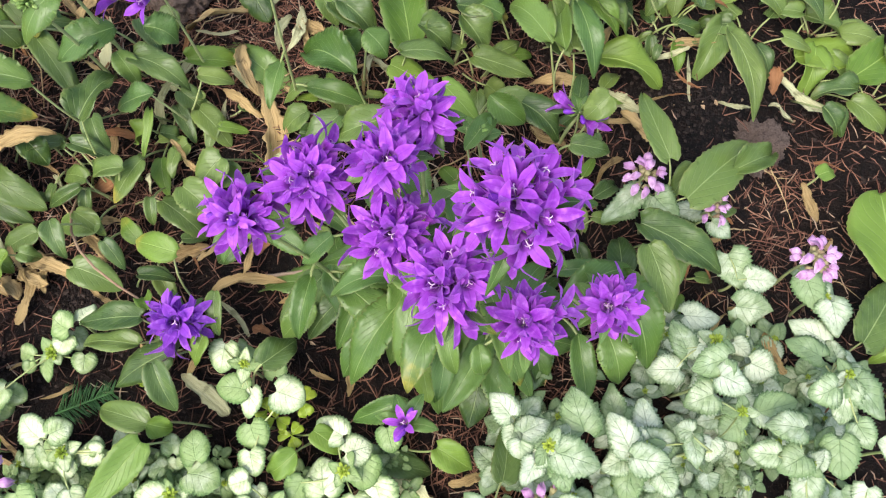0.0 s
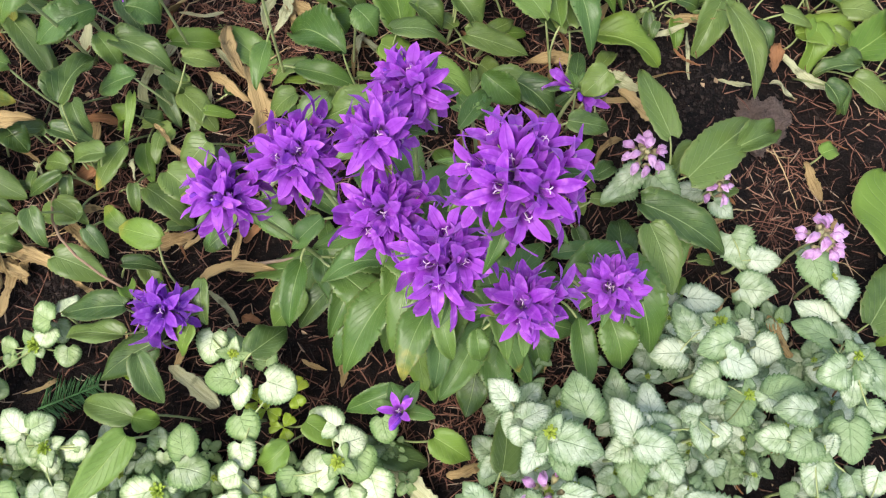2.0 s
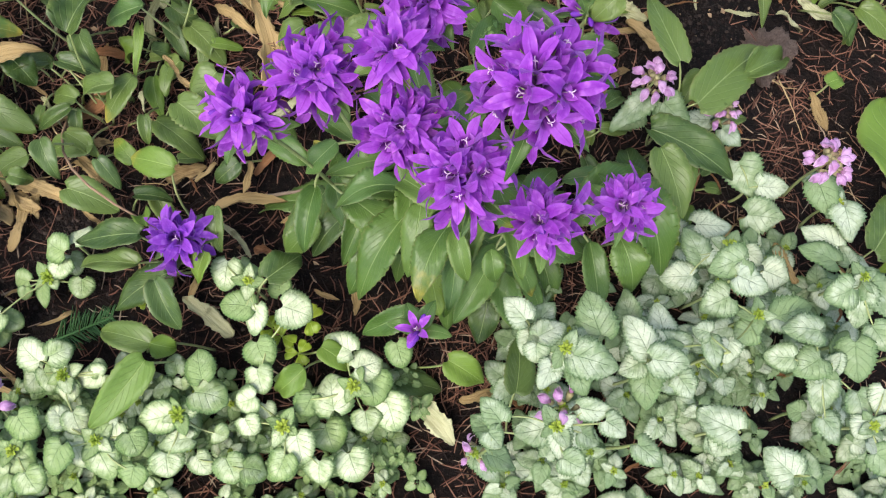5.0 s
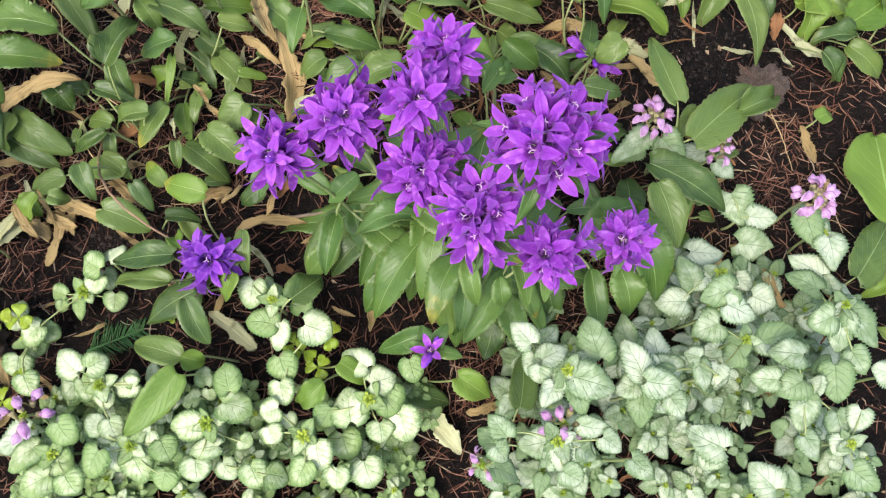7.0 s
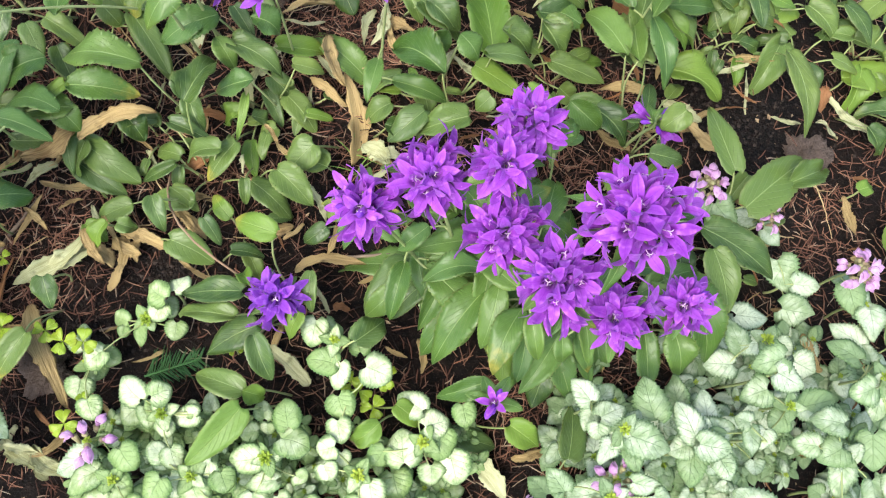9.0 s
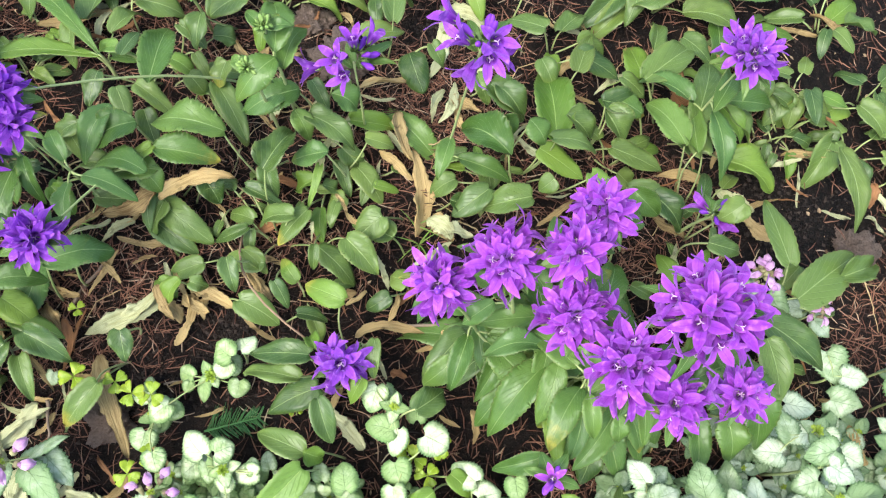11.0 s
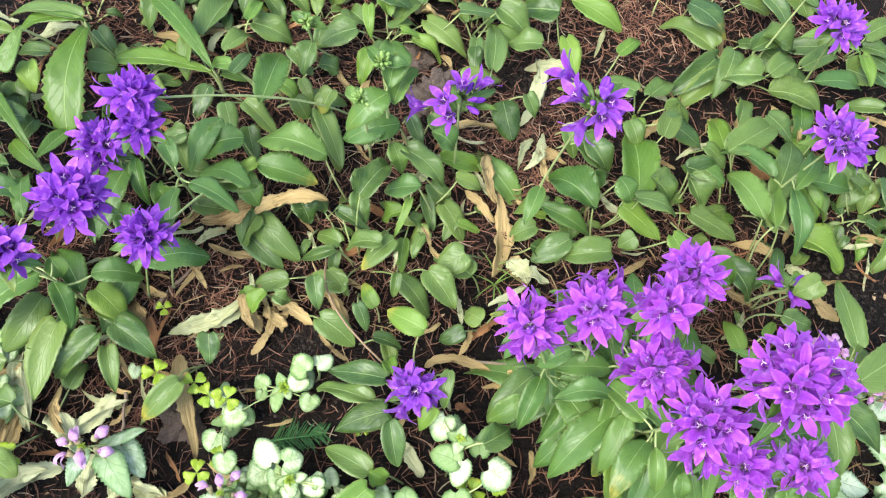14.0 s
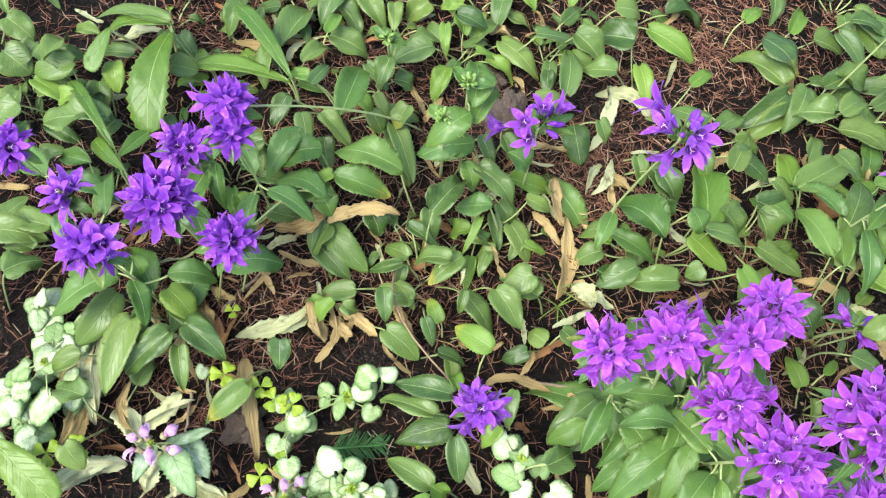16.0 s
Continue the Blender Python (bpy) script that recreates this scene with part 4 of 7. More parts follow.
bellflower((-0.014, 0.247), (-0.018, 0.277, 0.254), 0.018, [
    (-0.032, 0.282, 0.264), (-0.017, 0.281, 0.271), (-0.01, 0.267, 0.266), (-0.015, 0.257, 0.246), (-0.003, 0.263, 0.251)], 4, [
    (0.019, 0.302, 0.129, 0.05, 0.347, 0.113, 0.019, 'l'),
    (0.012, 0.228, 0.126, 0.028, 0.287, 0.11, 0.032, 'l'),], 'small', skirt=8)
bellflower((-0.023, 0.198), (-0.034, 0.188, 0.24), 0.022, [
    (-0.035, 0.181, 0.261), (-0.049, 0.191, 0.256), (-0.046, 0.172, 0.25), (-0.063, 0.185, 0.237), (-0.02, 0.206, 0.248), (-0.006, 0.2, 0.248), (-0.038, 0.166, 0.236), (-0.027, 0.208, 0.248)], 4, [
    (-0.03, 0.183, 0.091, -0.088, 0.107, 0.075, 0.038, 'l'),
    (-0.025, 0.177, 0.116, -0.04, 0.116, 0.1, 0.026, 'l'),], 'full', skirt=8)
bellflower((-0.002, 0.176), (0.005, 0.148, 0.26), 0.025, [
    (-0.007, 0.17, 0.264), (-0.007, 0.141, 0.28), (0, 0.128, 0.274), (0.017, 0.142, 0.28), (0.005, 0.163, 0.28), (-0.02, 0.141, 0.255), (-0.007, 0.121, 0.253), (0.014, 0.119, 0.256), (0.031, 0.154, 0.267)], 4, [
    (-0.022, 0.145, 0.075, -0.012, 0.09, 0.059, 0.028, 'y'),
    (0.001, 0.149, 0.106, -0.004, 0.088, 0.09, 0.023, 'l'),
    (0.001, 0.146, 0.136, 0.01, 0.106, 0.12, 0.018, 'l'),], 'full', skirt=8)
bellflower((0.021, 0.193), (0.047, 0.179, 0.326), 0.031, [
    (0.033, 0.163, 0.349), (0.062, 0.163, 0.348), (0.018, 0.184, 0.335), (0.031, 0.198, 0.345), (0.046, 0.201, 0.348), (0.061, 0.193, 0.35), (0.051, 0.15, 0.337), (0.021, 0.163, 0.321), (0.079, 0.186, 0.339), (0.041, 0.147, 0.316), (0.071, 0.155, 0.327), (0.014, 0.177, 0.318), (0.041, 0.179, 0.356), (0.078, 0.169, 0.333)], 6, [], 'full', skirt=8)
bellflower((0.031, 0.169), (0.064, 0.135, 0.192), 0.018, [
    (0.059, 0.133, 0.209), (0.048, 0.136, 0.2), (0.057, 0.12, 0.198), (0.062, 0.151, 0.201), (0.082, 0.134, 0.197), (0.09, 0.143, 0.201)], 3, [
    (0.029, 0.129, 0.136, 0.034, 0.103, 0.12, 0.018, 'l'),
    (0.054, 0.14, 0.077, 0.07, 0.104, 0.061, 0.019, 'l'),], 'small', skirt=8)
bellflower((0.069, 0.181), (0.134, 0.157, 0.153), 0.017, [
    (0.128, 0.153, 0.169), (0.134, 0.139, 0.15), (0.117, 0.161, 0.153), (0.146, 0.169, 0.16), (0.144, 0.151, 0.165)], 3, [
    (0.101, 0.171, 0.126, 0.166, 0.205, 0.11, 0.025, 'l'),
    (0.151, 0.2, 0.106, 0.18, 0.115, 0.09, 0.04, 'l'),
    (0.119, 0.149, 0.077, 0.128, 0.091, 0.061, 0.024, 'l'),
    (0.141, 0.147, 0.096, 0.156, 0.102, 0.08, 0.032, 'l'),], 'small', skirt=8)
bellflower((-0.368, 0.32), (-0.233, 0.159, 0.077), 0.019, [
    (-0.231, 0.155, 0.096), (-0.243, 0.169, 0.09), (-0.242, 0.136, 0.074), (-0.218, 0.163, 0.089), (-0.215, 0.152, 0.075)], 2, [], 'small', stem=RED_STEM, blue=True)
bellflower((-0.039, 0.082), (-0.029, 0.066, 0.138), 0.012, [
    (-0.031, 0.065, 0.15)], 0, [
    (-0.029, 0.089, 0.103, -0.079, 0.07, 0.087, 0.021, 'l'),], 'one')
bellflower((0.12, 0.365), (0.125, 0.347, 0.111), 0.014, [
    (0.11, 0.357, 0.111), (0.136, 0.335, 0.109)], 0, [
    (0.044, 0.374, 0.092, 0.078, 0.352, 0.076, 0.03, 'l'),], 'sparse', buds=2)
bellflower((-0.249, 0.448), (-0.254, 0.446, 0.166), 0.029, [
    (-0.27, 0.433, 0.187), (-0.262, 0.42, 0.176), (-0.255, 0.453, 0.194), (-0.235, 0.468, 0.18), (-0.298, 0.433, 0.162)], 0, [
    (-0.278, 0.384, 0.078, -0.32, 0.377, 0.062, 0.029, 'l'),
    (-0.317, 0.447, 0.092, -0.379, 0.422, 0.076, 0.036, 'l'),
    (-0.33, 0.444, 0.092, -0.375, 0.419, 0.076, 0.032, 'l'),
    (-0.323, 0.434, 0.068, -0.302, 0.407, 0.052, 0.024, 'l'),
    (-0.278, 0.431, 0.119, -0.248, 0.425, 0.103, 0.031, 'l'),], 'sparse', buds=5, blue=True)
bellflower((-0.153, 0.418), (-0.134, 0.393, 0.302), 0.023, [
    (-0.154, 0.389, 0.314), (-0.142, 0.372, 0.288), (-0.122, 0.385, 0.32), (-0.126, 0.373, 0.312), (-0.165, 0.411, 0.311)], 1, [
    (-0.083, 0.401, 0.083, -0.142, 0.441, 0.067, 0.041, 'l'),
    (-0.071, 0.421, 0.129, -0.05, 0.403, 0.113, 0.028, 'l'),
    (-0.101, 0.441, 0.089, -0.083, 0.428, 0.073, 0.029, 'l'),], 'sparse', buds=6, skirt=3, blue=True)
bellflower((0.123, 0.489), (0.133, 0.482, 0.196), 0.024, [
    (0.116, 0.471, 0.208), (0.132, 0.46, 0.206), (0.119, 0.489, 0.214), (0.138, 0.476, 0.218), (0.112, 0.489, 0.203)], 3, [
    (0.06, 0.477, 0.066, 0.014, 0.507, 0.05, 0.034, 'l'),
    (0.108, 0.438, 0.075, 0.066, 0.503, 0.059, 0.033, 'l'),
    (0.123, 0.461, 0.115, 0.156, 0.532, 0.099, 0.023, 'l'),
    (0.12, 0.43, 0.077, 0.119, 0.502, 0.061, 0.026, 'l'),], 'small', skirt=3, blue=True)
bellflower((0.159, 0.661), (0.139, 0.647, 0.169), 0.021, [
    (0.12, 0.643, 0.177), (0.137, 0.636, 0.187), (0.139, 0.627, 0.175), (0.126, 0.656, 0.182)], 2, [], 'small', skirt=3, blue=True)
bellflower((-0.386, 0.493), (-0.544, 0.331, 0.246), 0.016, [
    (-0.545, 0.323, 0.259), (-0.533, 0.342, 0.247), (-0.562, 0.323, 0.251), (-0.534, 0.319, 0.25)], 2, [
    (-0.383, 0.382, 0.105, -0.467, 0.391, 0.089, 0.04, 'l'),
    (-0.468, 0.422, 0.114, -0.47, 0.513, 0.098, 0.035, 'l'),], 'small', buds=1, blue=True)
bellflower((-0.52, 0.323), (-0.533, 0.309, 0.229), 0.013, [
    (-0.548, 0.308, 0.235), (-0.523, 0.303, 0.234), (-0.532, 0.32, 0.235), (-0.534, 0.295, 0.223)], 1, [
    (-0.547, 0.304, 0.096, -0.523, 0.282, 0.08, 0.024, 'y'),], 'small', skirt=3, blue=True)
bellflower((-0.61, 0.338), (-0.616, 0.333, 0.112), 0.023, [
    (-0.63, 0.333, 0.131), (-0.601, 0.328, 0.129), (-0.62, 0.313, 0.122), (-0.606, 0.312, 0.111)], 2, [
    (-0.587, 0.325, 0.096, -0.595, 0.239, 0.08, 0.03, 'l'),
    (-0.583, 0.333, 0.096, -0.559, 0.29, 0.08, 0.018, 'l'),], 'small', blue=True)
bellflower((-0.576, 0.261), (-0.581, 0.235, 0.198), 0.026, [
    (-0.568, 0.222, 0.216), (-0.581, 0.227, 0.223), (-0.584, 0.247, 0.221), (-0.56, 0.245, 0.209), (-0.592, 0.227, 0.22), (-0.57, 0.25, 0.216), (-0.598, 0.214, 0.199), (-0.571, 0.212, 0.203), (-0.555, 0.235, 0.202)], 3, [
    (-0.513, 0.238, 0.096, -0.475, 0.251, 0.08, 0.032, 'l'),
    (-0.537, 0.223, 0.096, -0.484, 0.253, 0.08, 0.033, 'l'),], 'full', skirt=3, blue=True)
bellflower((-0.474, 0.41), (-0.507, 0.222, 0.186), 0.018, [
    (-0.503, 0.237, 0.196), (-0.519, 0.223, 0.2), (-0.506, 0.209, 0.198), (-0.49, 0.228, 0.182), (-0.501, 0.206, 0.191)], 2, [
    (-0.458, 0.361, 0.089, -0.39, 0.364, 0.073, 0.034, 'l'),
    (-0.476, 0.383, 0.102, -0.528, 0.358, 0.086, 0.039, 'l'),
    (-0.451, 0.342, 0.078, -0.526, 0.351, 0.062, 0.034, 'l'),
    (-0.47, 0.341, 0.078, -0.447, 0.324, 0.062, 0.028, 'l'),
    (-0.454, 0.328, 0.102, -0.521, 0.34, 0.086, 0.031, 'l'),
    (-0.459, 0.363, 0.089, -0.484, 0.331, 0.073, 0.019, 'y'),
    (-0.469, 0.348, 0.078, -0.45, 0.324, 0.062, 0.026, 'l'),
    (-0.507, 0.4, 0.102, -0.529, 0.337, 0.086, 0.029, 'l'),], 'small', buds=1, stem=STEM, blue=True)
bellflower((-0.611, 0.19), (-0.612, 0.168, 0.222), 0.018, [
    (-0.611, 0.166, 0.24), (-0.598, 0.17, 0.234), (-0.625, 0.158, 0.23), (-0.594, 0.163, 0.219)], 2, [
    (-0.634, 0.187, 0.092, -0.688, 0.126, 0.076, 0.037, 'l'),
    (-0.615, 0.181, 0.096, -0.586, 0.143, 0.08, 0.023, 'l'),
    (-0.586, 0.201, 0.086, -0.538, 0.216, 0.07, 0.027, 'l'),
    (-0.618, 0.199, 0.118, -0.604, 0.186, 0.102, 0.023, 'l'),
    (-0.638, 0.194, 0.096, -0.694, 0.17, 0.08, 0.023, 'l'),], 'small', skirt=3, blue=True)
bellflower((-0.665, 0.221), (-0.672, 0.219, 0.187), 0.013, [
    (-0.674, 0.215, 0.2), (-0.668, 0.228, 0.196), (-0.668, 0.206, 0.19)], 1, [
    (-0.664, 0.236, 0.106, -0.697, 0.3, 0.09, 0.022, 'l'),], 'sparse', buds=7, blue=True)
bellflower((-0.738, 0.269), (-0.748, 0.251, 0.183), 0.017, [
    (-0.737, 0.247, 0.196), (-0.752, 0.257, 0.198), (-0.739, 0.239, 0.175)], 2, [
    (-0.722, 0.302, 0.071, -0.771, 0.308, 0.055, 0.023, 'l'),], 'small', skirt=3, blue=True)
bellflower((0.097, 0.687), (0.105, 0.686, 0.178), 0.012, [
    (0.1, 0.678, 0.186)], 0, [], 'one', blue=True)

# leaf rosettes
rosette((-0.286, 0.381), [
    (-0.286, 0.343, 0.015, -0.281, 0.306, -0.001, 0.018, 'y'),
    (-0.295, 0.328, 0.046, -0.324, 0.289, 0.03, 0.026, 'c'),
    (-0.295, 0.372, 0.026, -0.319, 0.363, 0.01, 0.023, 'y'),
    (-0.286, 0.366, 0.026, -0.268, 0.368, 0.01, 0.018, 'c'),
    (-0.243, 0.415, 0.056, -0.21, 0.415, 0.04, 0.019, 'c'),
    (-0.251, 0.395, 0.019, -0.219, 0.361, 0.003, 0.028, 'c'),
    (-0.274, 0.4, 0.018, -0.256, 0.365, 0.002, 0.017, 'c'),
    (-0.282, 0.289, 0.046, -0.281, 0.266, 0.03, 0.013, 'c'),
    (-0.26, 0.359, 0.017, -0.28, 0.345, 0.001, 0.024, 'c'),])
rosette((-0.063, 0.418), [
    (-0.039, 0.427, 0.081, 0.013, 0.426, 0.065, 0.027, 'c'),
    (-0.052, 0.421, 0.066, 0.001, 0.397, 0.05, 0.029, 'y'),
    (-0.13, 0.428, 0.022, -0.17, 0.412, 0.006, 0.026, 'c'),
    (-0.102, 0.371, 0.056, -0.14, 0.341, 0.04, 0.03, 'c'),
    (-0.032, 0.445, 0.052, -0.049, 0.541, 0.036, 0.045, 'y'),
    (-0.139, 0.394, 0.019, -0.166, 0.377, 0.003, 0.028, 'c'),
    (-0.107, 0.412, 0.031, -0.097, 0.387, 0.015, 0.028, 'c'),
    (-0.001, 0.379, 0.106, 0.038, 0.343, 0.09, 0.025, 'y'),
    (-0.024, 0.466, 0.066, 0.012, 0.447, 0.05, 0.033, 'c'),
    (-0.035, 0.38, 0.081, -0.05, 0.37, 0.065, 0.023, 'c'),
    (-0.056, 0.363, 0.066, -0.111, 0.351, 0.05, 0.032, 'c'),])
rosette((-0.331, 0.304), [
    (-0.359, 0.307, 0.028, -0.398, 0.29, 0.012, 0.015, 'c'),
    (-0.355, 0.317, 0.025, -0.391, 0.328, 0.009, 0.021, 'c'),
    (-0.34, 0.35, 0.092, -0.318, 0.409, 0.076, 0.034, 'c'),
    (-0.282, 0.298, 0.012, -0.237, 0.263, -0.004, 0.029, 'c'),
    (-0.307, 0.315, 0.058, -0.349, 0.309, 0.042, 0.026, 'c'),
    (-0.314, 0.239, 0.065, -0.297, 0.215, 0.049, 0.016, 'c'),
    (-0.367, 0.259, 0.065, -0.354, 0.226, 0.049, 0.021, 'c'),
    (-0.334, 0.268, 0.028, -0.382, 0.27, 0.012, 0.026, 'c'),
    (-0.249, 0.297, 0.055, -0.211, 0.265, 0.039, 0.033, 'c'),
    (-0.403, 0.266, 0.011, -0.444, 0.25, -0.005, 0.025, 'c'),
    (-0.364, 0.344, 0.05, -0.321, 0.333, 0.034, 0.019, 'c'),])
rosette((-0.494, 0.487), [
    (-0.534, 0.498, 0.05, -0.565, 0.495, 0.034, 0.019, 'y'),
    (-0.446, 0.465, 0.064, -0.429, 0.452, 0.048, 0.024, 'c'),
    (-0.436, 0.494, 0.027, -0.395, 0.501, 0.011, 0.021, 'c'),
    (-0.552, 0.464, 0.05, -0.559, 0.426, 0.034, 0.024, 'c'),
    (-0.528, 0.447, 0.05, -0.511, 0.411, 0.034, 0.024, 'c'),
    (-0.441, 0.539, 0.027, -0.413, 0.547, 0.011, 0.028, 'c'),
    (-0.502, 0.447, 0.064, -0.457, 0.423, 0.048, 0.024, 'c'),
    (-0.529, 0.484, 0.057, -0.522, 0.527, 0.041, 0.018, 'c'),
    (-0.424, 0.47, 0.023, -0.381, 0.414, 0.007, 0.028, 'c'),
    (-0.419, 0.466, 0.047, -0.376, 0.406, 0.031, 0.027, 'c'),])
rosette((0.103, 0.49), [
    (0.129, 0.477, 0.064, 0.166, 0.474, 0.048, 0.031, 'c'),
    (0.122, 0.477, 0.064, 0.143, 0.566, 0.048, 0.034, 'c'),
    (0.162, 0.45, 0.028, 0.233, 0.428, 0.012, 0.038, 'y'),
    (0.071, 0.548, 0.025, 0.055, 0.607, 0.009, 0.036, 'y'),
    (0.15, 0.501, 0.064, 0.192, 0.464, 0.048, 0.027, 'c'),
    (0.145, 0.502, 0.064, 0.181, 0.464, 0.048, 0.026, 'y'),
    (0.065, 0.526, 0.057, 0.131, 0.596, 0.041, 0.039, 'c'),
    (0.076, 0.572, 0.049, 0.085, 0.626, 0.033, 0.025, 'c'),
    (0.12, 0.444, 0.051, 0.079, 0.517, 0.035, 0.036, 'c'),])
rosette((0.084, 0.678), [
    (0.039, 0.683, 0.035, -0.031, 0.724, 0.019, 0.032, 'c'),
    (0.052, 0.651, 0.026, 0.002, 0.602, 0.01, 0.032, 'c'),
    (0.043, 0.669, 0.035, -0.009, 0.611, 0.019, 0.033, 'c'),
    (0.115, 0.64, 0.032, 0.188, 0.635, 0.016, 0.039, 'c'),
    (0.06, 0.672, 0.055, 0.044, 0.607, 0.039, 0.031, 'c'),
    (0.095, 0.708, 0.05, 0.148, 0.714, 0.034, 0.036, 'c'),
    (0.106, 0.702, 0.027, 0.188, 0.669, 0.011, 0.032, 'c'),
    (0.093, 0.636, 0.066, 0.04, 0.632, 0.05, 0.038, 'c'),
    (0.157, 0.688, 0.032, 0.216, 0.735, 0.016, 0.024, 'c'),])
rosette((-0.757, 0.391), [
    (-0.779, 0.379, 0.071, -0.8, 0.367, 0.055, 0.023, 'y'),
    (-0.797, 0.418, 0.071, -0.843, 0.397, 0.055, 0.033, 'c'),
    (-0.754, 0.355, 0.071, -0.81, 0.343, 0.055, 0.046, 'c'),
    (-0.767, 0.314, 0.05, -0.796, 0.282, 0.034, 0.029, 'c'),
    (-0.728, 0.363, 0.071, -0.792, 0.35, 0.055, 0.032, 'c'),
    (-0.697, 0.459, 0.053, -0.67, 0.469, 0.037, 0.031, 'c'),
    (-0.753, 0.432, 0.071, -0.739, 0.402, 0.055, 0.026, 'y'),
    (-0.788, 0.375, 0.05, -0.759, 0.413, 0.034, 0.032, 'c'),
    (-0.82, 0.398, 0.088, -0.822, 0.455, 0.072, 0.026, 'c'),])
rosette((-0.228, 0.169), [
    (-0.265, 0.163, 0.086, -0.325, 0.161, 0.07, 0.027, 'c'),
    (-0.257, 0.141, 0.03, -0.309, 0.111, 0.014, 0.034, 'c'),
    (-0.259, 0.169, 0.086, -0.271, 0.186, 0.07, 0.016, 'y'),
    (-0.275, 0.144, 0.055, -0.339, 0.152, 0.039, 0.023, 'c'),
    (-0.25, 0.122, 0.087, -0.231, 0.081, 0.071, 0.024, 'c'),
    (-0.21, 0.147, 0.081, -0.221, 0.122, 0.065, 0.021, 'y'),
    (-0.237, 0.22, 0.091, -0.281, 0.236, 0.075, 0.027, 'y'),
    (-0.203, 0.187, 0.081, -0.2, 0.15, 0.065, 0.016, 'c'),])
rosette((0.382, 0.471), [
    (0.39, 0.48, -0.025, 0.475, 0.485, -0.041, 0.041, 'y'),
    (0.397, 0.404, 0.008, 0.419, 0.377, -0.008, 0.023, 'c'),
    (0.421, 0.422, -0.027, 0.438, 0.392, -0.043, 0.024, 'c'),
    (0.296, 0.492, 0.022, 0.267, 0.435, 0.006, 0.033, 'c'),
    (0.408, 0.532, -0.024, 0.47, 0.505, -0.04, 0.034, 'c'),
    (0.446, 0.43, -0.029, 0.487, 0.398, -0.045, 0.029, 'c'),
    (0.443, 0.451, -0.025, 0.519, 0.509, -0.041, 0.047, 'y'),])
rosette((-0.601, 0.176), [
    (-0.613, 0.15, 0.056, -0.613, 0.067, 0.04, 0.035, 'c'),
    (-0.554, 0.16, 0.06, -0.505, 0.138, 0.044, 0.029, 'c'),
    (-0.646, 0.177, 0.038, -0.67, 0.111, 0.022, 0.035, 'c'),
    (-0.601, 0.2, 0.026, -0.559, 0.176, 0.01, 0.035, 'y'),
    (-0.558, 0.138, 0.047, -0.538, 0.096, 0.031, 0.021, 'c'),
    (-0.57, 0.148, 0.056, -0.606, 0.094, 0.04, 0.03, 'c'),
    (-0.647, 0.1, 0.056, -0.675, 0.077, 0.04, 0.026, 'c'),])
rosette((-0.316, 0.445), [
    (-0.308, 0.432, 0.063, -0.252, 0.405, 0.047, 0.03, 'c'),
    (-0.266, 0.451, 0.023, -0.211, 0.458, 0.007, 0.025, 'y'),
    (-0.271, 0.416, 0.021, -0.245, 0.397, 0.005, 0.025, 'c'),
    (-0.347, 0.371, 0.05, -0.332, 0.341, 0.034, 0.024, 'c'),
    (-0.29, 0.487, 0.056, -0.273, 0.467, 0.04, 0.024, 'c'),])
rosette((0.243, 0.573), [
    (0.25, 0.542, 0.028, 0.248, 0.508, 0.012, 0.026, 'c'),
    (0.244, 0.549, 0.028, 0.219, 0.51, 0.012, 0.029, 'c'),
    (0.259, 0.546, 0.023, 0.298, 0.529, 0.007, 0.026, 'c'),
    (0.226, 0.558, 0.024, 0.245, 0.512, 0.008, 0.035, 'c'),
    (0.338, 0.552, 0.011, 0.377, 0.518, -0.005, 0.033, 'c'),
    (0.192, 0.547, 0.064, 0.202, 0.513, 0.048, 0.027, 'c'),])
rosette((0.011, 0.456), [
    (0.031, 0.44, 0.049, 0.093, 0.425, 0.033, 0.028, 'c'),
    (0.045, 0.423, 0.021, 0.064, 0.416, 0.005, 0.025, 'c'),
    (0.015, 0.488, 0.066, 0.068, 0.484, 0.05, 0.032, 'c'),
    (0.019, 0.476, 0.066, 0.046, 0.449, 0.05, 0.036, 'c'),
    (0.078, 0.391, 0.044, 0.119, 0.357, 0.028, 0.033, 'c'),])
rosette((0.2, 0.271), [
    (0.207, 0.307, 0.099, 0.19, 0.383, 0.083, 0.026, 'c'),
    (0.229, 0.28, 0.066, 0.304, 0.343, 0.05, 0.044, 'c'),
    (0.278, 0.311, 0.06, 0.326, 0.337, 0.044, 0.03, 'c'),
    (0.18, 0.224, 0.103, 0.199, 0.165, 0.087, 0.033, 'c'),
    (0.183, 0.254, 0.071, 0.26, 0.211, 0.055, 0.039, 'c'),])
rosette((-0.46, 0.346), [
    (-0.452, 0.324, 0.036, -0.467, 0.286, 0.02, 0.029, 'c'),
    (-0.412, 0.351, 0.044, -0.393, 0.33, 0.028, 0.029, 'c'),
    (-0.453, 0.322, 0.032, -0.396, 0.287, 0.016, 0.033, 'c'),
    (-0.463, 0.306, 0.014, -0.414, 0.279, -0.002, 0.03, 'c'),])
rosette((0.13, 0.36), [
    (0.134, 0.385, 0.044, 0.144, 0.433, 0.028, 0.017, 'c'),
    (0.148, 0.351, 0.136, 0.126, 0.336, 0.12, 0.027, 'c'),
    (0.13, 0.44, 0.063, 0.111, 0.507, 0.047, 0.028, 'c'),
    (0.111, 0.305, 0.136, 0.15, 0.305, 0.12, 0.021, 'c'),])
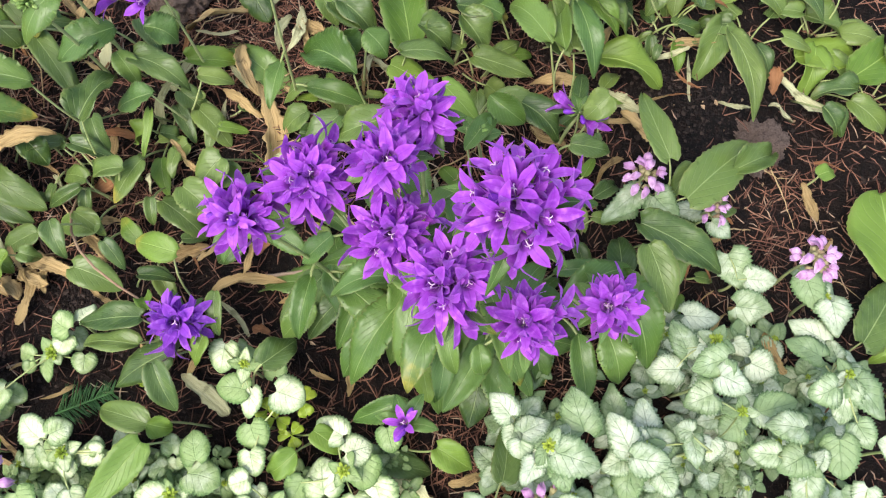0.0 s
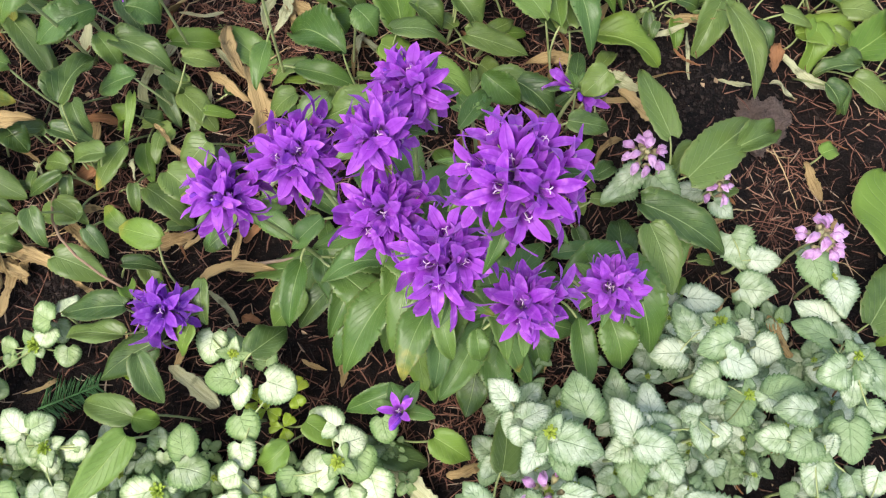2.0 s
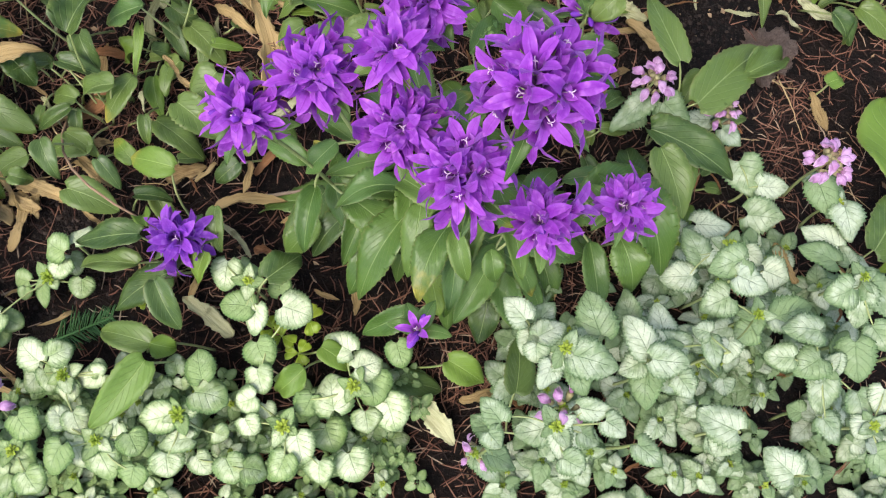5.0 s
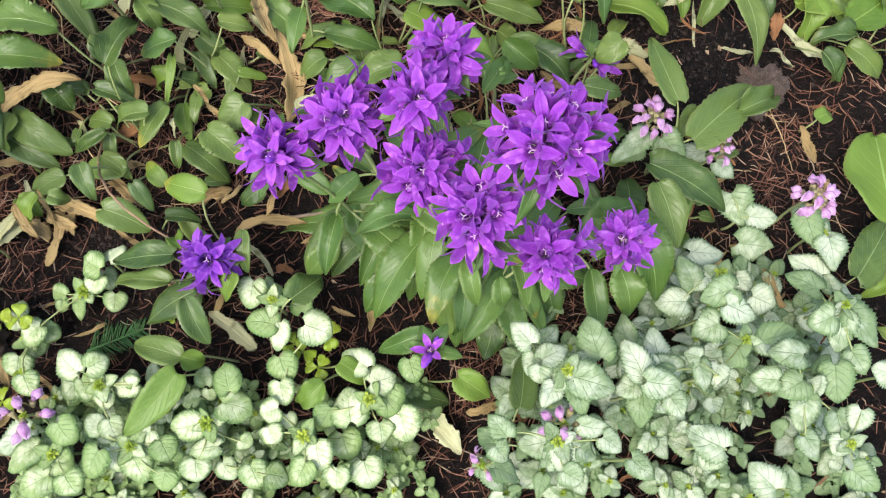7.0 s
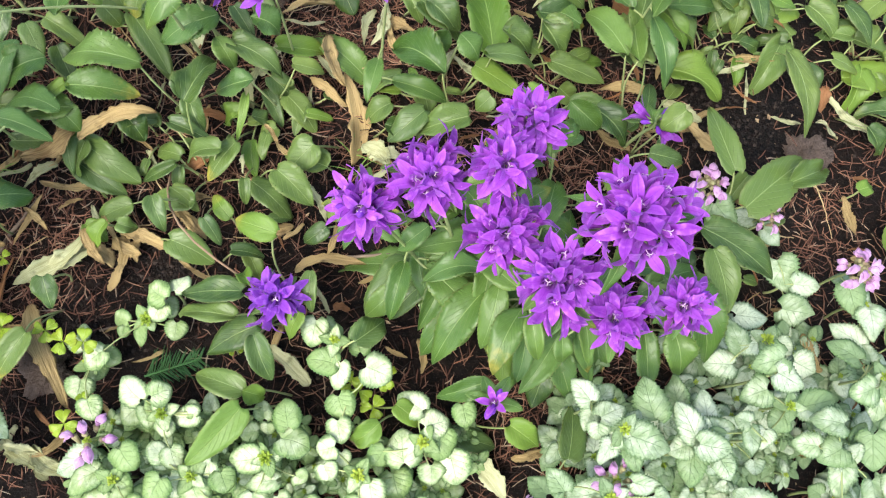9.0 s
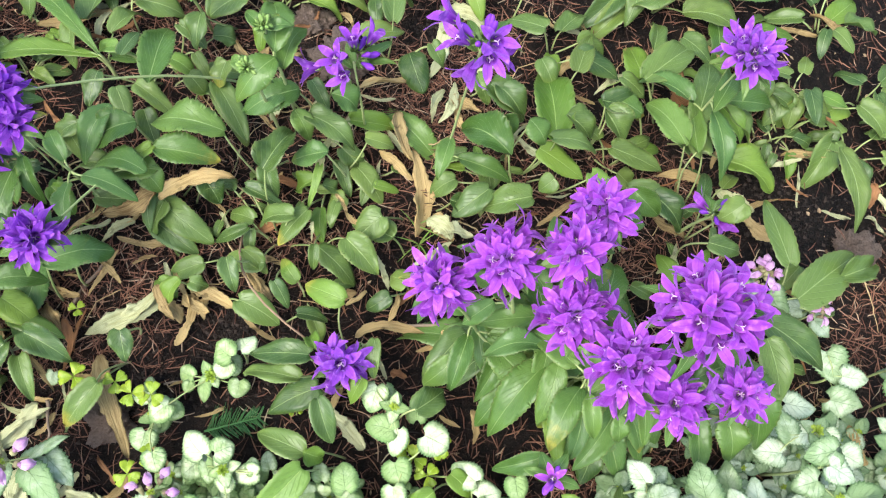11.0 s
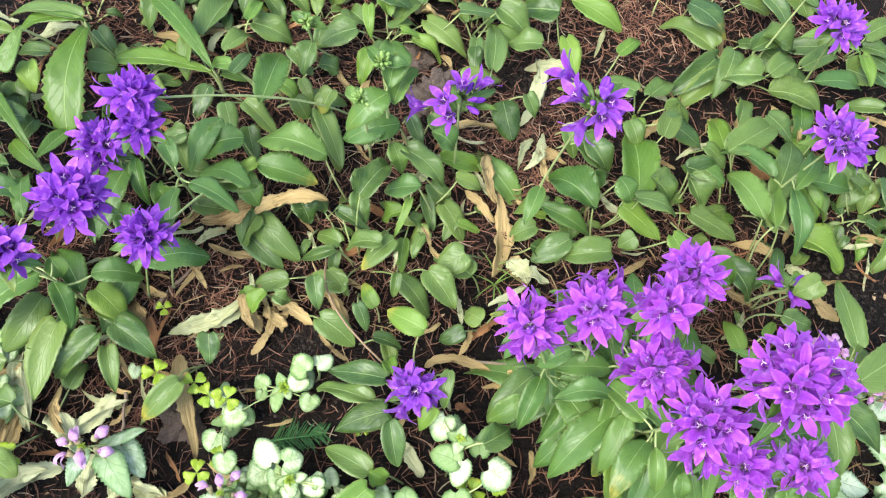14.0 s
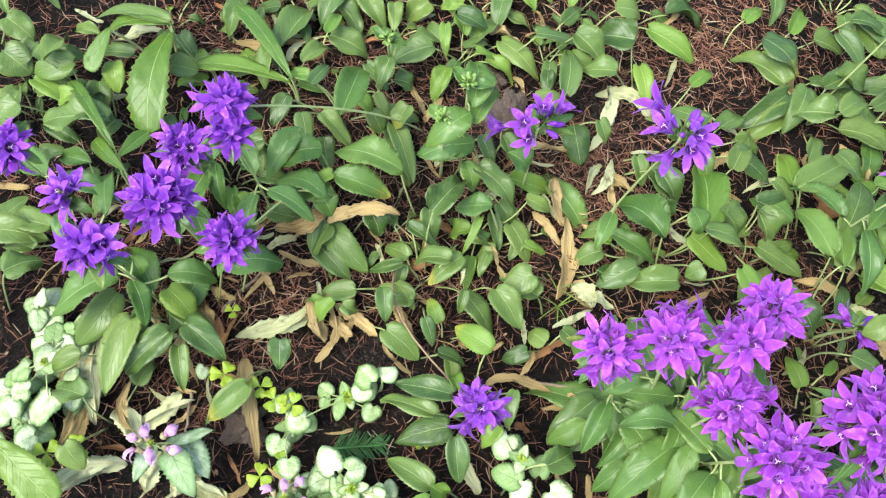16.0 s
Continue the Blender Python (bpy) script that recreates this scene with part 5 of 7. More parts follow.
rosette((-0.195, 0.082), [
    (-0.155, 0.12, 0.091, -0.128, 0.147, 0.075, 0.028, 'c'),
    (-0.115, 0.068, 0.048, -0.091, 0.049, 0.032, 0.022, 'y'),
    (-0.256, 0.056, 0.079, -0.304, 0.003, 0.063, 0.031, 'y'),
    (-0.259, 0.073, 0.055, -0.311, 0.089, 0.039, 0.027, 'c'),])
rosette((-0.464, 0.186), [
    (-0.45, 0.167, 0.086, -0.443, 0.14, 0.07, 0.024, 'c'),
    (-0.474, 0.12, 0.047, -0.503, 0.075, 0.031, 0.027, 'c'),
    (-0.484, 0.119, 0.022, -0.511, 0.072, 0.006, 0.027, 'c'),
    (-0.449, 0.242, 0.009, -0.429, 0.228, -0.007, 0.021, 'y'),])
rosette((-0.373, 0.614), [
    (-0.405, 0.59, 0.046, -0.45, 0.564, 0.03, 0.04, 'c'),
    (-0.326, 0.638, 0.026, -0.265, 0.609, 0.01, 0.032, 'c'),
    (-0.285, 0.636, 0.064, -0.227, 0.657, 0.048, 0.02, 'c'),
    (-0.448, 0.545, 0.064, -0.452, 0.507, 0.048, 0.027, 'c'),])
rosette((-0.236, 0.551), [
    (-0.23, 0.563, 0.064, -0.242, 0.637, 0.048, 0.028, 'c'),
    (-0.183, 0.538, 0.064, -0.165, 0.519, 0.048, 0.02, 'c'),
    (-0.209, 0.545, 0.027, -0.187, 0.503, 0.011, 0.035, 'c'),
    (-0.265, 0.548, 0.056, -0.215, 0.567, 0.04, 0.025, 'c'),])
rosette((-0.059, 0.22), [
    (-0.084, 0.196, 0.045, -0.126, 0.154, 0.029, 0.026, 'c'),
    (-0.112, 0.214, 0.039, -0.152, 0.155, 0.023, 0.031, 'c'),
    (-0.044, 0.188, 0.064, -0.084, 0.161, 0.048, 0.028, 'c'),])
rosette((-0.074, 0.063), [
    (-0.057, 0.045, -0.003, -0.009, 0.035, -0.019, 0.025, 'c'),
    (-0.129, 0.05, 0.048, -0.157, 0.03, 0.032, 0.024, 'y'),
    (-0.005, 0.053, 0.052, 0.028, 0.032, 0.036, 0.028, 'y'),])
rosette((-0.576, 0.578), [
    (-0.537, 0.577, 0.027, -0.481, 0.577, 0.011, 0.036, 'c'),
    (-0.541, 0.626, 0.027, -0.504, 0.602, 0.011, 0.029, 'c'),
    (-0.59, 0.544, 0.025, -0.576, 0.638, 0.009, 0.04, 'c'),])
rosette((-0.739, 0.23), [
    (-0.747, 0.28, 0.05, -0.731, 0.298, 0.034, 0.023, 'c'),
    (-0.752, 0.23, 0.031, -0.812, 0.226, 0.015, 0.032, 'c'),
    (-0.759, 0.2, 0.029, -0.803, 0.2, 0.013, 0.026, 'c'),])
rosette((-0.616, 0.049), [
    (-0.598, 0.093, 0.001, -0.598, 0.128, -0.015, 0.025, 'c'),
    (-0.628, 0.061, 0.05, -0.672, 0.064, 0.034, 0.029, 'c'),
    (-0.626, 0.009, 0.05, -0.602, -0.007, 0.034, 0.026, 'c'),])
rosette((-0.132, 0.512), [
    (-0.112, 0.495, 0.063, -0.068, 0.47, 0.047, 0.037, 'c'),
    (-0.103, 0.495, 0.063, -0.066, 0.465, 0.047, 0.031, 'c'),])
rosette((-0.142, 0.631), [
    (-0.178, 0.605, 0.075, -0.217, 0.603, 0.059, 0.032, 'c'),
    (-0.165, 0.658, 0.075, -0.213, 0.663, 0.059, 0.042, 'c'),])
rosette((-0.166, 0.735), [
    (-0.145, 0.716, 0.027, -0.076, 0.697, 0.011, 0.033, 'y'),
    (-0.128, 0.749, 0.027, -0.072, 0.754, 0.011, 0.038, 'c'),])
rosette((-0.001, 0.74), [
    (-0.007, 0.719, 0.066, 0.051, 0.692, 0.05, 0.042, 'c'),
    (0.062, 0.752, 0.05, 0.107, 0.757, 0.034, 0.037, 'c'),])
rosette((-0.056, 0.568), [
    (-0.012, 0.56, 0.041, 0.043, 0.542, 0.025, 0.032, 'c'),
    (-0.055, 0.542, 0.052, -0.034, 0.511, 0.036, 0.025, 'c'),])
rosette((-0.934, 0.45), [
    (-0.916, 0.465, 0.045, -0.881, 0.454, 0.029, 0.035, 'c'),
    (-0.894, 0.417, 0.05, -0.859, 0.406, 0.034, 0.041, 'c'),])
rosette((-0.381, 0.234), [
    (-0.353, 0.223, 0.033, -0.309, 0.205, 0.017, 0.032, 'c'),])
rosette((-0.192, 0.347), [
    (-0.214, 0.327, 0.055, -0.24, 0.304, 0.039, 0.035, 'c'),])
rosette((-0.4, 0.516), [
    (-0.408, 0.487, 0.064, -0.415, 0.461, 0.048, 0.027, 'c'),])
rosette((0.288, 0.5), [
    (0.295, 0.471, 0.044, 0.318, 0.379, 0.028, 0.031, 'c'),])
rosette((0.457, 0.592), [
    (0.434, 0.573, -0.002, 0.391, 0.538, -0.018, 0.03, 'c'),])
rosette((0.386, 0.334), [
    (0.394, 0.337, -0.018, 0.416, 0.345, -0.026, 0.019, 'y'),])
rosette((0.041, 0.142), [
    (0.033, 0.113, 0.009, 0.023, 0.075, -0.007, 0.03, 'c'),])
rosette((0.048, -0.006), [
    (0.052, 0.024, 0.047, 0.06, 0.078, 0.031, 0.029, 'c'),])
rosette((-0.289, 0.078), [
    (-0.259, 0.073, 0.06, -0.24, 0.07, 0.044, 0.021, 'y'),])
rosette((-0.676, 0.494), [
    (-0.706, 0.493, 0.088, -0.804, 0.49, 0.072, 0.027, 'c'),])
rosette((-0.742, 0.538), [
    (-0.718, 0.52, 0.024, -0.688, 0.498, 0.008, 0.025, 'c'),])
rosette((-0.53, 0.412), [
    (-0.556, 0.396, 0.056, -0.582, 0.38, 0.04, 0.026, 'c'),])
rosette((-0.411, 0.688), [
    (-0.432, 0.667, 0.027, -0.457, 0.642, 0.011, 0.033, 'c'),])
rosette((-0.267, 0.649), [
    (-0.239, 0.638, 0.082, -0.194, 0.62, 0.066, 0.035, 'c'),])
rosette((0.182, 0.696), [
    (0.212, 0.699, 0.032, 0.261, 0.704, 0.016, 0.04, 'c'),])
rosette((0.105, 0.843), [
    (0.127, 0.822, 0.028, 0.169, 0.782, 0.012, 0.046, 'c'),])
rosette((0.233, 0.76), [
    (0.206, 0.748, 0.032, 0.175, 0.734, 0.016, 0.019, 'c'),])
rosette((-0.829, 0.382), [
    (-0.847, 0.358, 0.05, -0.869, 0.329, 0.034, 0.033, 'c'),])
rosette((-0.777, 0.134), [
    (-0.759, 0.158, 0.065, -0.735, 0.189, 0.049, 0.034, 'c'),])
rosette((0.461, 0.186), [
    (0.462, 0.216, -0.016, 0.464, 0.322, -0.032, 0.085, 'b'),])
rosette((0.398, 0.136), [
    (0.417, 0.159, -0.02, 0.473, 0.228, -0.036, 0.048, 'c'),])

rosette((-0.864, 0.461), [
    (-0.867, 0.443, 0.045, -0.875, 0.404, 0.028, 0.026, 'c'),])
rosette((-0.781, 0.432), [
    (-0.773, 0.416, 0.043, -0.756, 0.385, 0.027, 0.028, 'c'),])
rosette((-0.781, 0.476), [
    (-0.799, 0.477, 0.046, -0.838, 0.480, 0.032, 0.017, 'c'),])
rosette((-0.731, 0.464), [
    (-0.749, 0.464, 0.045, -0.797, 0.463, 0.031, 0.021, 'c'),])
rosette((-0.602, 0.542), [
    (-0.599, 0.524, 0.046, -0.591, 0.475, 0.032, 0.024, 'c'),])
rosette((-0.728, 0.393), [
    (-0.735, 0.376, 0.040, -0.748, 0.346, 0.024, 0.023, 'c'),])
rosette((-0.583, 0.405), [
    (-0.572, 0.391, 0.041, -0.551, 0.363, 0.026, 0.023, 'c'),])
rosette((-0.544, 0.316), [
    (-0.526, 0.319, 0.037, -0.483, 0.328, 0.023, 0.022, 'c'),])
rosette((-0.610, 0.366), [
    (-0.610, 0.348, 0.049, -0.610, 0.302, 0.032, 0.025, 'l'),])
rosette((-0.693, 0.410), [
    (-0.680, 0.397, 0.042, -0.662, 0.379, 0.027, 0.017, 'c'),])
rosette((-0.537, 0.548), [
    (-0.536, 0.566, 0.047, -0.534, 0.609, 0.033, 0.017, 'y'),])
rosette((-0.482, 0.521), [
    (-0.476, 0.538, 0.046, -0.443, 0.518, 0.032, 0.019, 'c'),
    (-0.476, 0.492, 0.046, -0.448, 0.480, 0.032, 0.024, 'y'),
    (-0.451, 0.503, 0.046, -0.431, 0.477, 0.032, 0.015, 'c'),])
rosette((-0.459, 0.445), [
    (-0.442, 0.453, 0.045, -0.417, 0.465, 0.031, 0.019, 'y'),])
rosette((-0.502, 0.442), [
    (-0.494, 0.426, 0.044, -0.476, 0.391, 0.027, 0.024, 'c'),])
rosette((-0.325, 0.499), [
    (-0.314, 0.485, 0.046, -0.291, 0.454, 0.031, 0.019, 'c'),])
rosette((-0.406, 0.644), [
    (-0.399, 0.625, 0.048, -0.387, 0.588, 0.033, 0.016, 'y'),
    (-0.389, 0.645, 0.048, -0.345, 0.643, 0.034, 0.027, 'c'),])
rosette((-0.157, 0.657), [
    (-0.149, 0.641, 0.048, -0.127, 0.596, 0.033, 0.024, 'y'),])
rosette((-0.091, 0.620), [
    (-0.081, 0.635, 0.048, -0.056, 0.672, 0.034, 0.018, 'y'),])
rosette((0.096, 0.604), [
    (0.111, 0.595, 0.047, 0.149, 0.573, 0.033, 0.028, 'c'),])
rosette((-0.016, 0.517), [
    (-0.011, 0.534, 0.046, 0.004, 0.591, 0.033, 0.027, 'c'),])
rosette((0.025, 0.543), [
    (0.041, 0.534, 0.046, 0.072, 0.518, 0.032, 0.024, 'c'),])
rosette((-0.137, 0.530), [
    (-0.127, 0.515, 0.046, -0.110, 0.486, 0.032, 0.020, 'c'),])
rosette((0.083, 0.791), [
    (0.093, 0.773, 0.049, 0.134, 0.739, 0.035, 0.026, 'c'),
    (0.106, 0.800, 0.050, 0.167, 0.807, 0.036, 0.026, 'c'),])
rosette((0.085, 0.656), [
    (0.084, 0.685, 0.048, 0.126, 0.734, 0.035, 0.029, 'c'),
    (0.109, 0.654, 0.048, 0.152, 0.702, 0.035, 0.028, 'c'),])
rosette((0.027, 0.735), [
    (0.031, 0.753, 0.049, 0.046, 0.816, 0.036, 0.022, 'y'),])
rosette((-0.039, 0.739), [
    (-0.029, 0.755, 0.049, -0.006, 0.791, 0.036, 0.021, 'y'),])
rosette((-0.214, 0.713), [
    (-0.196, 0.718, 0.049, -0.159, 0.728, 0.035, 0.032, 'c'),])
rosette((-0.433, 0.338), [
    (-0.416, 0.345, 0.038, -0.380, 0.358, 0.025, 0.025, 'c'),])
rosette((-0.175, 0.265), [
    (-0.196, 0.246, 0.032, -0.221, 0.231, 0.017, 0.020, 'c'),
    (-0.179, 0.261, 0.033, -0.201, 0.272, 0.020, 0.025, 'c'),
    (-0.165, 0.280, 0.034, -0.143, 0.271, 0.020, 0.021, 'c'),])
rosette((-0.418, 0.247), [
    (-0.409, 0.238, 0.031, -0.391, 0.237, 0.017, 0.018, 'c'),
    (-0.419, 0.239, 0.032, -0.432, 0.215, 0.016, 0.020, 'y'),])
rosette((-0.161, 0.362), [
    (-0.143, 0.360, 0.039, -0.119, 0.357, 0.025, 0.022, 'c'),])
rosette((-0.309, 0.217), [
    (-0.291, 0.216, 0.030, -0.259, 0.214, 0.016, 0.016, 'c'),])
rosette((-0.469, 0.363), [
    (-0.468, 0.345, 0.038, -0.464, 0.291, 0.021, 0.020, 'c'),])
rosette((-0.373, 0.288), [
    (-0.358, 0.278, 0.034, -0.331, 0.259, 0.019, 0.020, 'c'),])
rosette((-0.183, 0.305), [
    (-0.200, 0.310, 0.036, -0.248, 0.325, 0.023, 0.029, 'c'),])
rosette((0.035, 0.402), [
    (0.052, 0.396, 0.042, 0.119, 0.374, 0.026, 0.028, 'c'),])
rosette((0.172, 0.201), [
    (0.172, 0.219, 0.030, 0.173, 0.262, 0.019, 0.029, 'c'),])
rosette((0.082, 0.208), [
    (0.100, 0.208, 0.070, 0.168, 0.208, 0.056, 0.019, 'l'),])
rosette((0.260, 0.346), [
    (0.250, 0.331, 0.027, 0.230, 0.301, 0.012, 0.022, 'c'),])
rosette((-0.107, 0.198), [
    (-0.119, 0.185, 0.048, -0.152, 0.153, 0.032, 0.026, 'l'),])
rosette((-0.047, 0.195), [
    (-0.056, 0.179, 0.048, -0.094, 0.117, 0.030, 0.032, 'l'),])
rosette((0.007, 0.167), [
    (-0.002, 0.142, 0.035, -0.005, 0.082, 0.017, 0.027, 'l'),
    (0.024, 0.158, 0.066, 0.042, 0.124, 0.050, 0.021, 'l'),])

# long toothed leaves
toothed_plant((-0.719, 0.491), [
    (-0.706, 0.5, 0.07, -0.686, 0.364, 0.054, 0.048, 't'),
    (-0.698, 0.491, 0.088, -0.777, 0.47, 0.072, 0.02, 't'),
    (-0.761, 0.461, 0.098, -0.768, 0.406, 0.082, 0.022, 't'),])
toothed_plant((-0.689, 0.307), [
    (-0.7, 0.321, 0.071, -0.799, 0.401, 0.055, 0.016, 't'),
    (-0.698, 0.316, 0.07, -0.686, 0.365, 0.054, 0.019, 't'),
    (-0.682, 0.304, 0.07, -0.74, 0.337, 0.054, 0.018, 't'),])
toothed_plant((-0.545, 0.48), [
    (-0.55, 0.48, 0.057, -0.66, 0.574, 0.041, 0.024, 't'),
    (-0.557, 0.487, 0.042, -0.683, 0.485, 0.026, 0.03, 't'),])
toothed_plant((-0.71, 0.002), [
    (-0.701, -0.003, 0.05, -0.616, -0.046, 0.034, 0.041, 't'),])

# silver dead-nettles
nettle((-0.232, 0.014), [
    (-0.239, 0.013, 0.058, -0.267, 0.008, 0.053, 0.027, 'n'),
    (-0.24, 0.015, 0.023, -0.229, -0.007, 0.018, 0.028, 'n'),
    (-0.22, 0.031, 0.057, -0.192, 0.023, 0.052, 0.032, 'n'),
    (-0.246, 0.031, 0.043, -0.238, 0.017, 0.038, 0.015, 'n'),
    (-0.245, 0.037, 0.043, -0.262, 0.034, 0.038, 0.02, 'n'),
    (-0.221, -0.007, 0.057, -0.25, -0.012, 0.052, 0.021, 'n'),
    (-0.241, -0.019, 0.057, -0.239, -0.039, 0.052, 0.026, 'n'),
    (-0.205, -0.002, 0.043, -0.194, -0.006, 0.038, 0.019, 'n'),])
nettle((0.081, 0.049), [
    (0.091, 0.037, 0.133, 0.097, 0.012, 0.128, 0.021, 'm'),
    (0.087, 0.043, 0.146, 0.122, 0.032, 0.141, 0.029, 'm'),
    (0.08, 0.045, 0.143, 0.063, 0.033, 0.138, 0.021, 'm'),
    (0.09, 0.053, 0.13, 0.107, 0.065, 0.125, 0.019, 'm'),
    (0.071, 0.037, 0.143, 0.061, 0.018, 0.138, 0.02, 'm'),
    (0.112, 0.06, 0.13, 0.104, 0.097, 0.125, 0.029, 'm'),
    (0.06, 0.052, 0.143, 0.06, 0.038, 0.138, 0.019, 'm'),
    (0.062, 0.058, 0.143, 0.085, 0.068, 0.138, 0.023, 'm'),])
nettle((0.16, 0.048), [
    (0.169, 0.062, 0.103, 0.166, 0.091, 0.098, 0.023, 'm'),
    (0.163, 0.05, 0.124, 0.187, 0.058, 0.119, 0.024, 'm'),
    (0.147, 0.045, 0.133, 0.132, 0.076, 0.128, 0.024, 'm'),
    (0.171, 0.027, 0.125, 0.182, 0.01, 0.12, 0.021, 'm'),
    (0.198, 0.055, 0.124, 0.202, 0.031, 0.119, 0.02, 'm'),
    (0.144, 0.075, 0.097, 0.141, 0.104, 0.092, 0.025, 'm'),
    (0.143, 0.039, 0.125, 0.125, 0.031, 0.12, 0.021, 'm'),
    (0.147, 0.033, 0.125, 0.144, 0.002, 0.12, 0.028, 'm'),])
nettle((0.246, 0.145), [
    (0.237, 0.143, 0.058, 0.211, 0.138, 0.053, 0.024, 'm'),
    (0.22, 0.136, 0.058, 0.209, 0.167, 0.053, 0.023, 'm'),
    (0.232, 0.119, 0.127, 0.203, 0.11, 0.122, 0.026, 'm'),
    (0.211, 0.121, 0.058, 0.182, 0.121, 0.053, 0.027, 'm'),
    (0.277, 0.154, 0.013, 0.294, 0.141, 0.008, 0.02, 'm'),
    (0.275, 0.157, 0.013, 0.27, 0.169, 0.008, 0.015, 'm'),
    (0.229, 0.177, 0.027, 0.264, 0.175, 0.022, 0.028, 'm'),
    (0.281, 0.16, 0.013, 0.29, 0.18, 0.008, 0.017, 'm'),])
nettle((0.318, 0.039), [
    (0.317, 0.032, 0.053, 0.31, -0.001, 0.048, 0.028, 'm'),
    (0.309, 0.045, 0.068, 0.286, 0.032, 0.063, 0.028, 'm'),
    (0.326, 0.048, 0.053, 0.331, 0.031, 0.048, 0.021, 'm'),
    (0.336, 0.052, 0.041, 0.351, 0.073, 0.036, 0.017, 'm'),
    (0.286, 0.046, 0.068, 0.262, 0.049, 0.063, 0.023, 'm'),
    (0.345, 0.017, 0.049, 0.349, -0.006, 0.044, 0.029, 'm'),
    (0.307, 0.067, 0.079, 0.276, 0.071, 0.074, 0.028, 'm'),
    (0.311, -0.004, 0.053, 0.324, -0.027, 0.048, 0.023, 'm'),])
nettle((-0.146, 0.003), [
    (-0.149, 0.002, 0.028, -0.146, 0.018, 0.023, 0.02, 'n'),
    (-0.135, -0.006, 0.046, -0.129, -0.031, 0.041, 0.027, 'n'),
    (-0.144, -0.022, 0.046, -0.155, -0.044, 0.041, 0.024, 'n'),
    (-0.164, 0.021, 0.037, -0.16, 0.007, 0.032, 0.016, 'n'),
    (-0.17, 0.026, 0.051, -0.188, 0.021, 0.046, 0.023, 'n'),
    (-0.179, 0.009, 0.046, -0.171, -0.006, 0.041, 0.022, 'n'),
    (-0.114, 0.004, 0.021, -0.106, -0.021, 0.016, 0.031, 'n'),
    (-0.116, -0.028, 0.042, -0.116, -0.047, 0.037, 0.024, 'n'),])
nettle((-0.335, 0.05), [
    (-0.332, 0.042, 0.044, -0.331, 0.026, 0.039, 0.02, 'n'),
    (-0.344, 0.064, 0.058, -0.327, 0.074, 0.053, 0.024, 'n'),
    (-0.358, 0.062, 0.045, -0.38, 0.083, 0.04, 0.025, 'n'),
    (-0.354, 0.055, 0.044, -0.346, 0.034, 0.039, 0.015, 'n'),
    (-0.32, 0.017, 0.058, -0.312, -0.002, 0.053, 0.021, 'n'),
    (-0.306, 0.049, 0.044, -0.312, 0.065, 0.039, 0.014, 'n'),
    (-0.365, 0.057, 0.02, -0.382, 0.04, 0.015, 0.028, 'n'),
    (-0.303, 0.05, 0.044, -0.327, 0.045, 0.039, 0.02, 'n'),])
nettle((0.362, 0.118), [
    (0.361, 0.108, 0.055, 0.351, 0.072, 0.05, 0.026, 'm'),
    (0.369, 0.111, 0.055, 0.392, 0.077, 0.05, 0.032, 'm'),
    (0.371, 0.124, 0.041, 0.378, 0.104, 0.036, 0.02, 'm'),
    (0.368, 0.136, 0.025, 0.364, 0.156, 0.02, 0.017, 'm'),
    (0.338, 0.102, 0.082, 0.315, 0.094, 0.077, 0.028, 'm'),
    (0.348, 0.135, 0.039, 0.318, 0.152, 0.034, 0.026, 'm'),
    (0.376, 0.14, 0.025, 0.388, 0.134, 0.02, 0.014, 'm'),
    (0.364, 0.073, 0.055, 0.377, 0.051, 0.05, 0.024, 'm'),])
nettle((-0.371, 0.147), [
    (-0.379, 0.138, 0.006, -0.378, 0.117, 0.001, 0.015, 'n'),
    (-0.392, 0.142, 0.006, -0.409, 0.149, 0.001, 0.02, 'n'),
    (-0.395, 0.136, 0.006, -0.397, 0.125, 0.001, 0.012, 'n'),
    (-0.355, 0.159, 0.02, -0.365, 0.142, 0.015, 0.023, 'n'),
    (-0.356, 0.166, 0.006, -0.348, 0.148, 0.001, 0.019, 'n'),
    (-0.351, 0.163, 0.031, -0.371, 0.177, 0.026, 0.026, 'n'),
    (-0.343, 0.143, 0.006, -0.345, 0.125, 0.001, 0.021, 'n'),
    (-0.408, 0.109, 0.02, -0.426, 0.092, 0.015, 0.026, 'n'),])
nettle((0.073, -0.008), [
    (0.076, -0.01, 0.125, 0.078, -0.036, 0.12, 0.019, 'm'),
    (0.08, -0.004, 0.062, 0.047, -0.01, 0.057, 0.027, 'm'),
    (0.093, -0.013, 0.125, 0.106, -0.023, 0.12, 0.019, 'm'),
    (0.093, 0.005, 0.127, 0.12, 0.002, 0.122, 0.017, 'm'),
    (0.078, -0.032, 0.125, 0.095, -0.041, 0.12, 0.021, 'm'),
    (0.112, -0.005, 0.125, 0.128, -0.017, 0.12, 0.019, 'm'),
    (0.031, -0.005, 0.143, 0.016, 0.014, 0.138, 0.019, 'm'),
    (0.029, -0.009, 0.062, 0.012, 0.006, 0.057, 0.023, 'm'),])
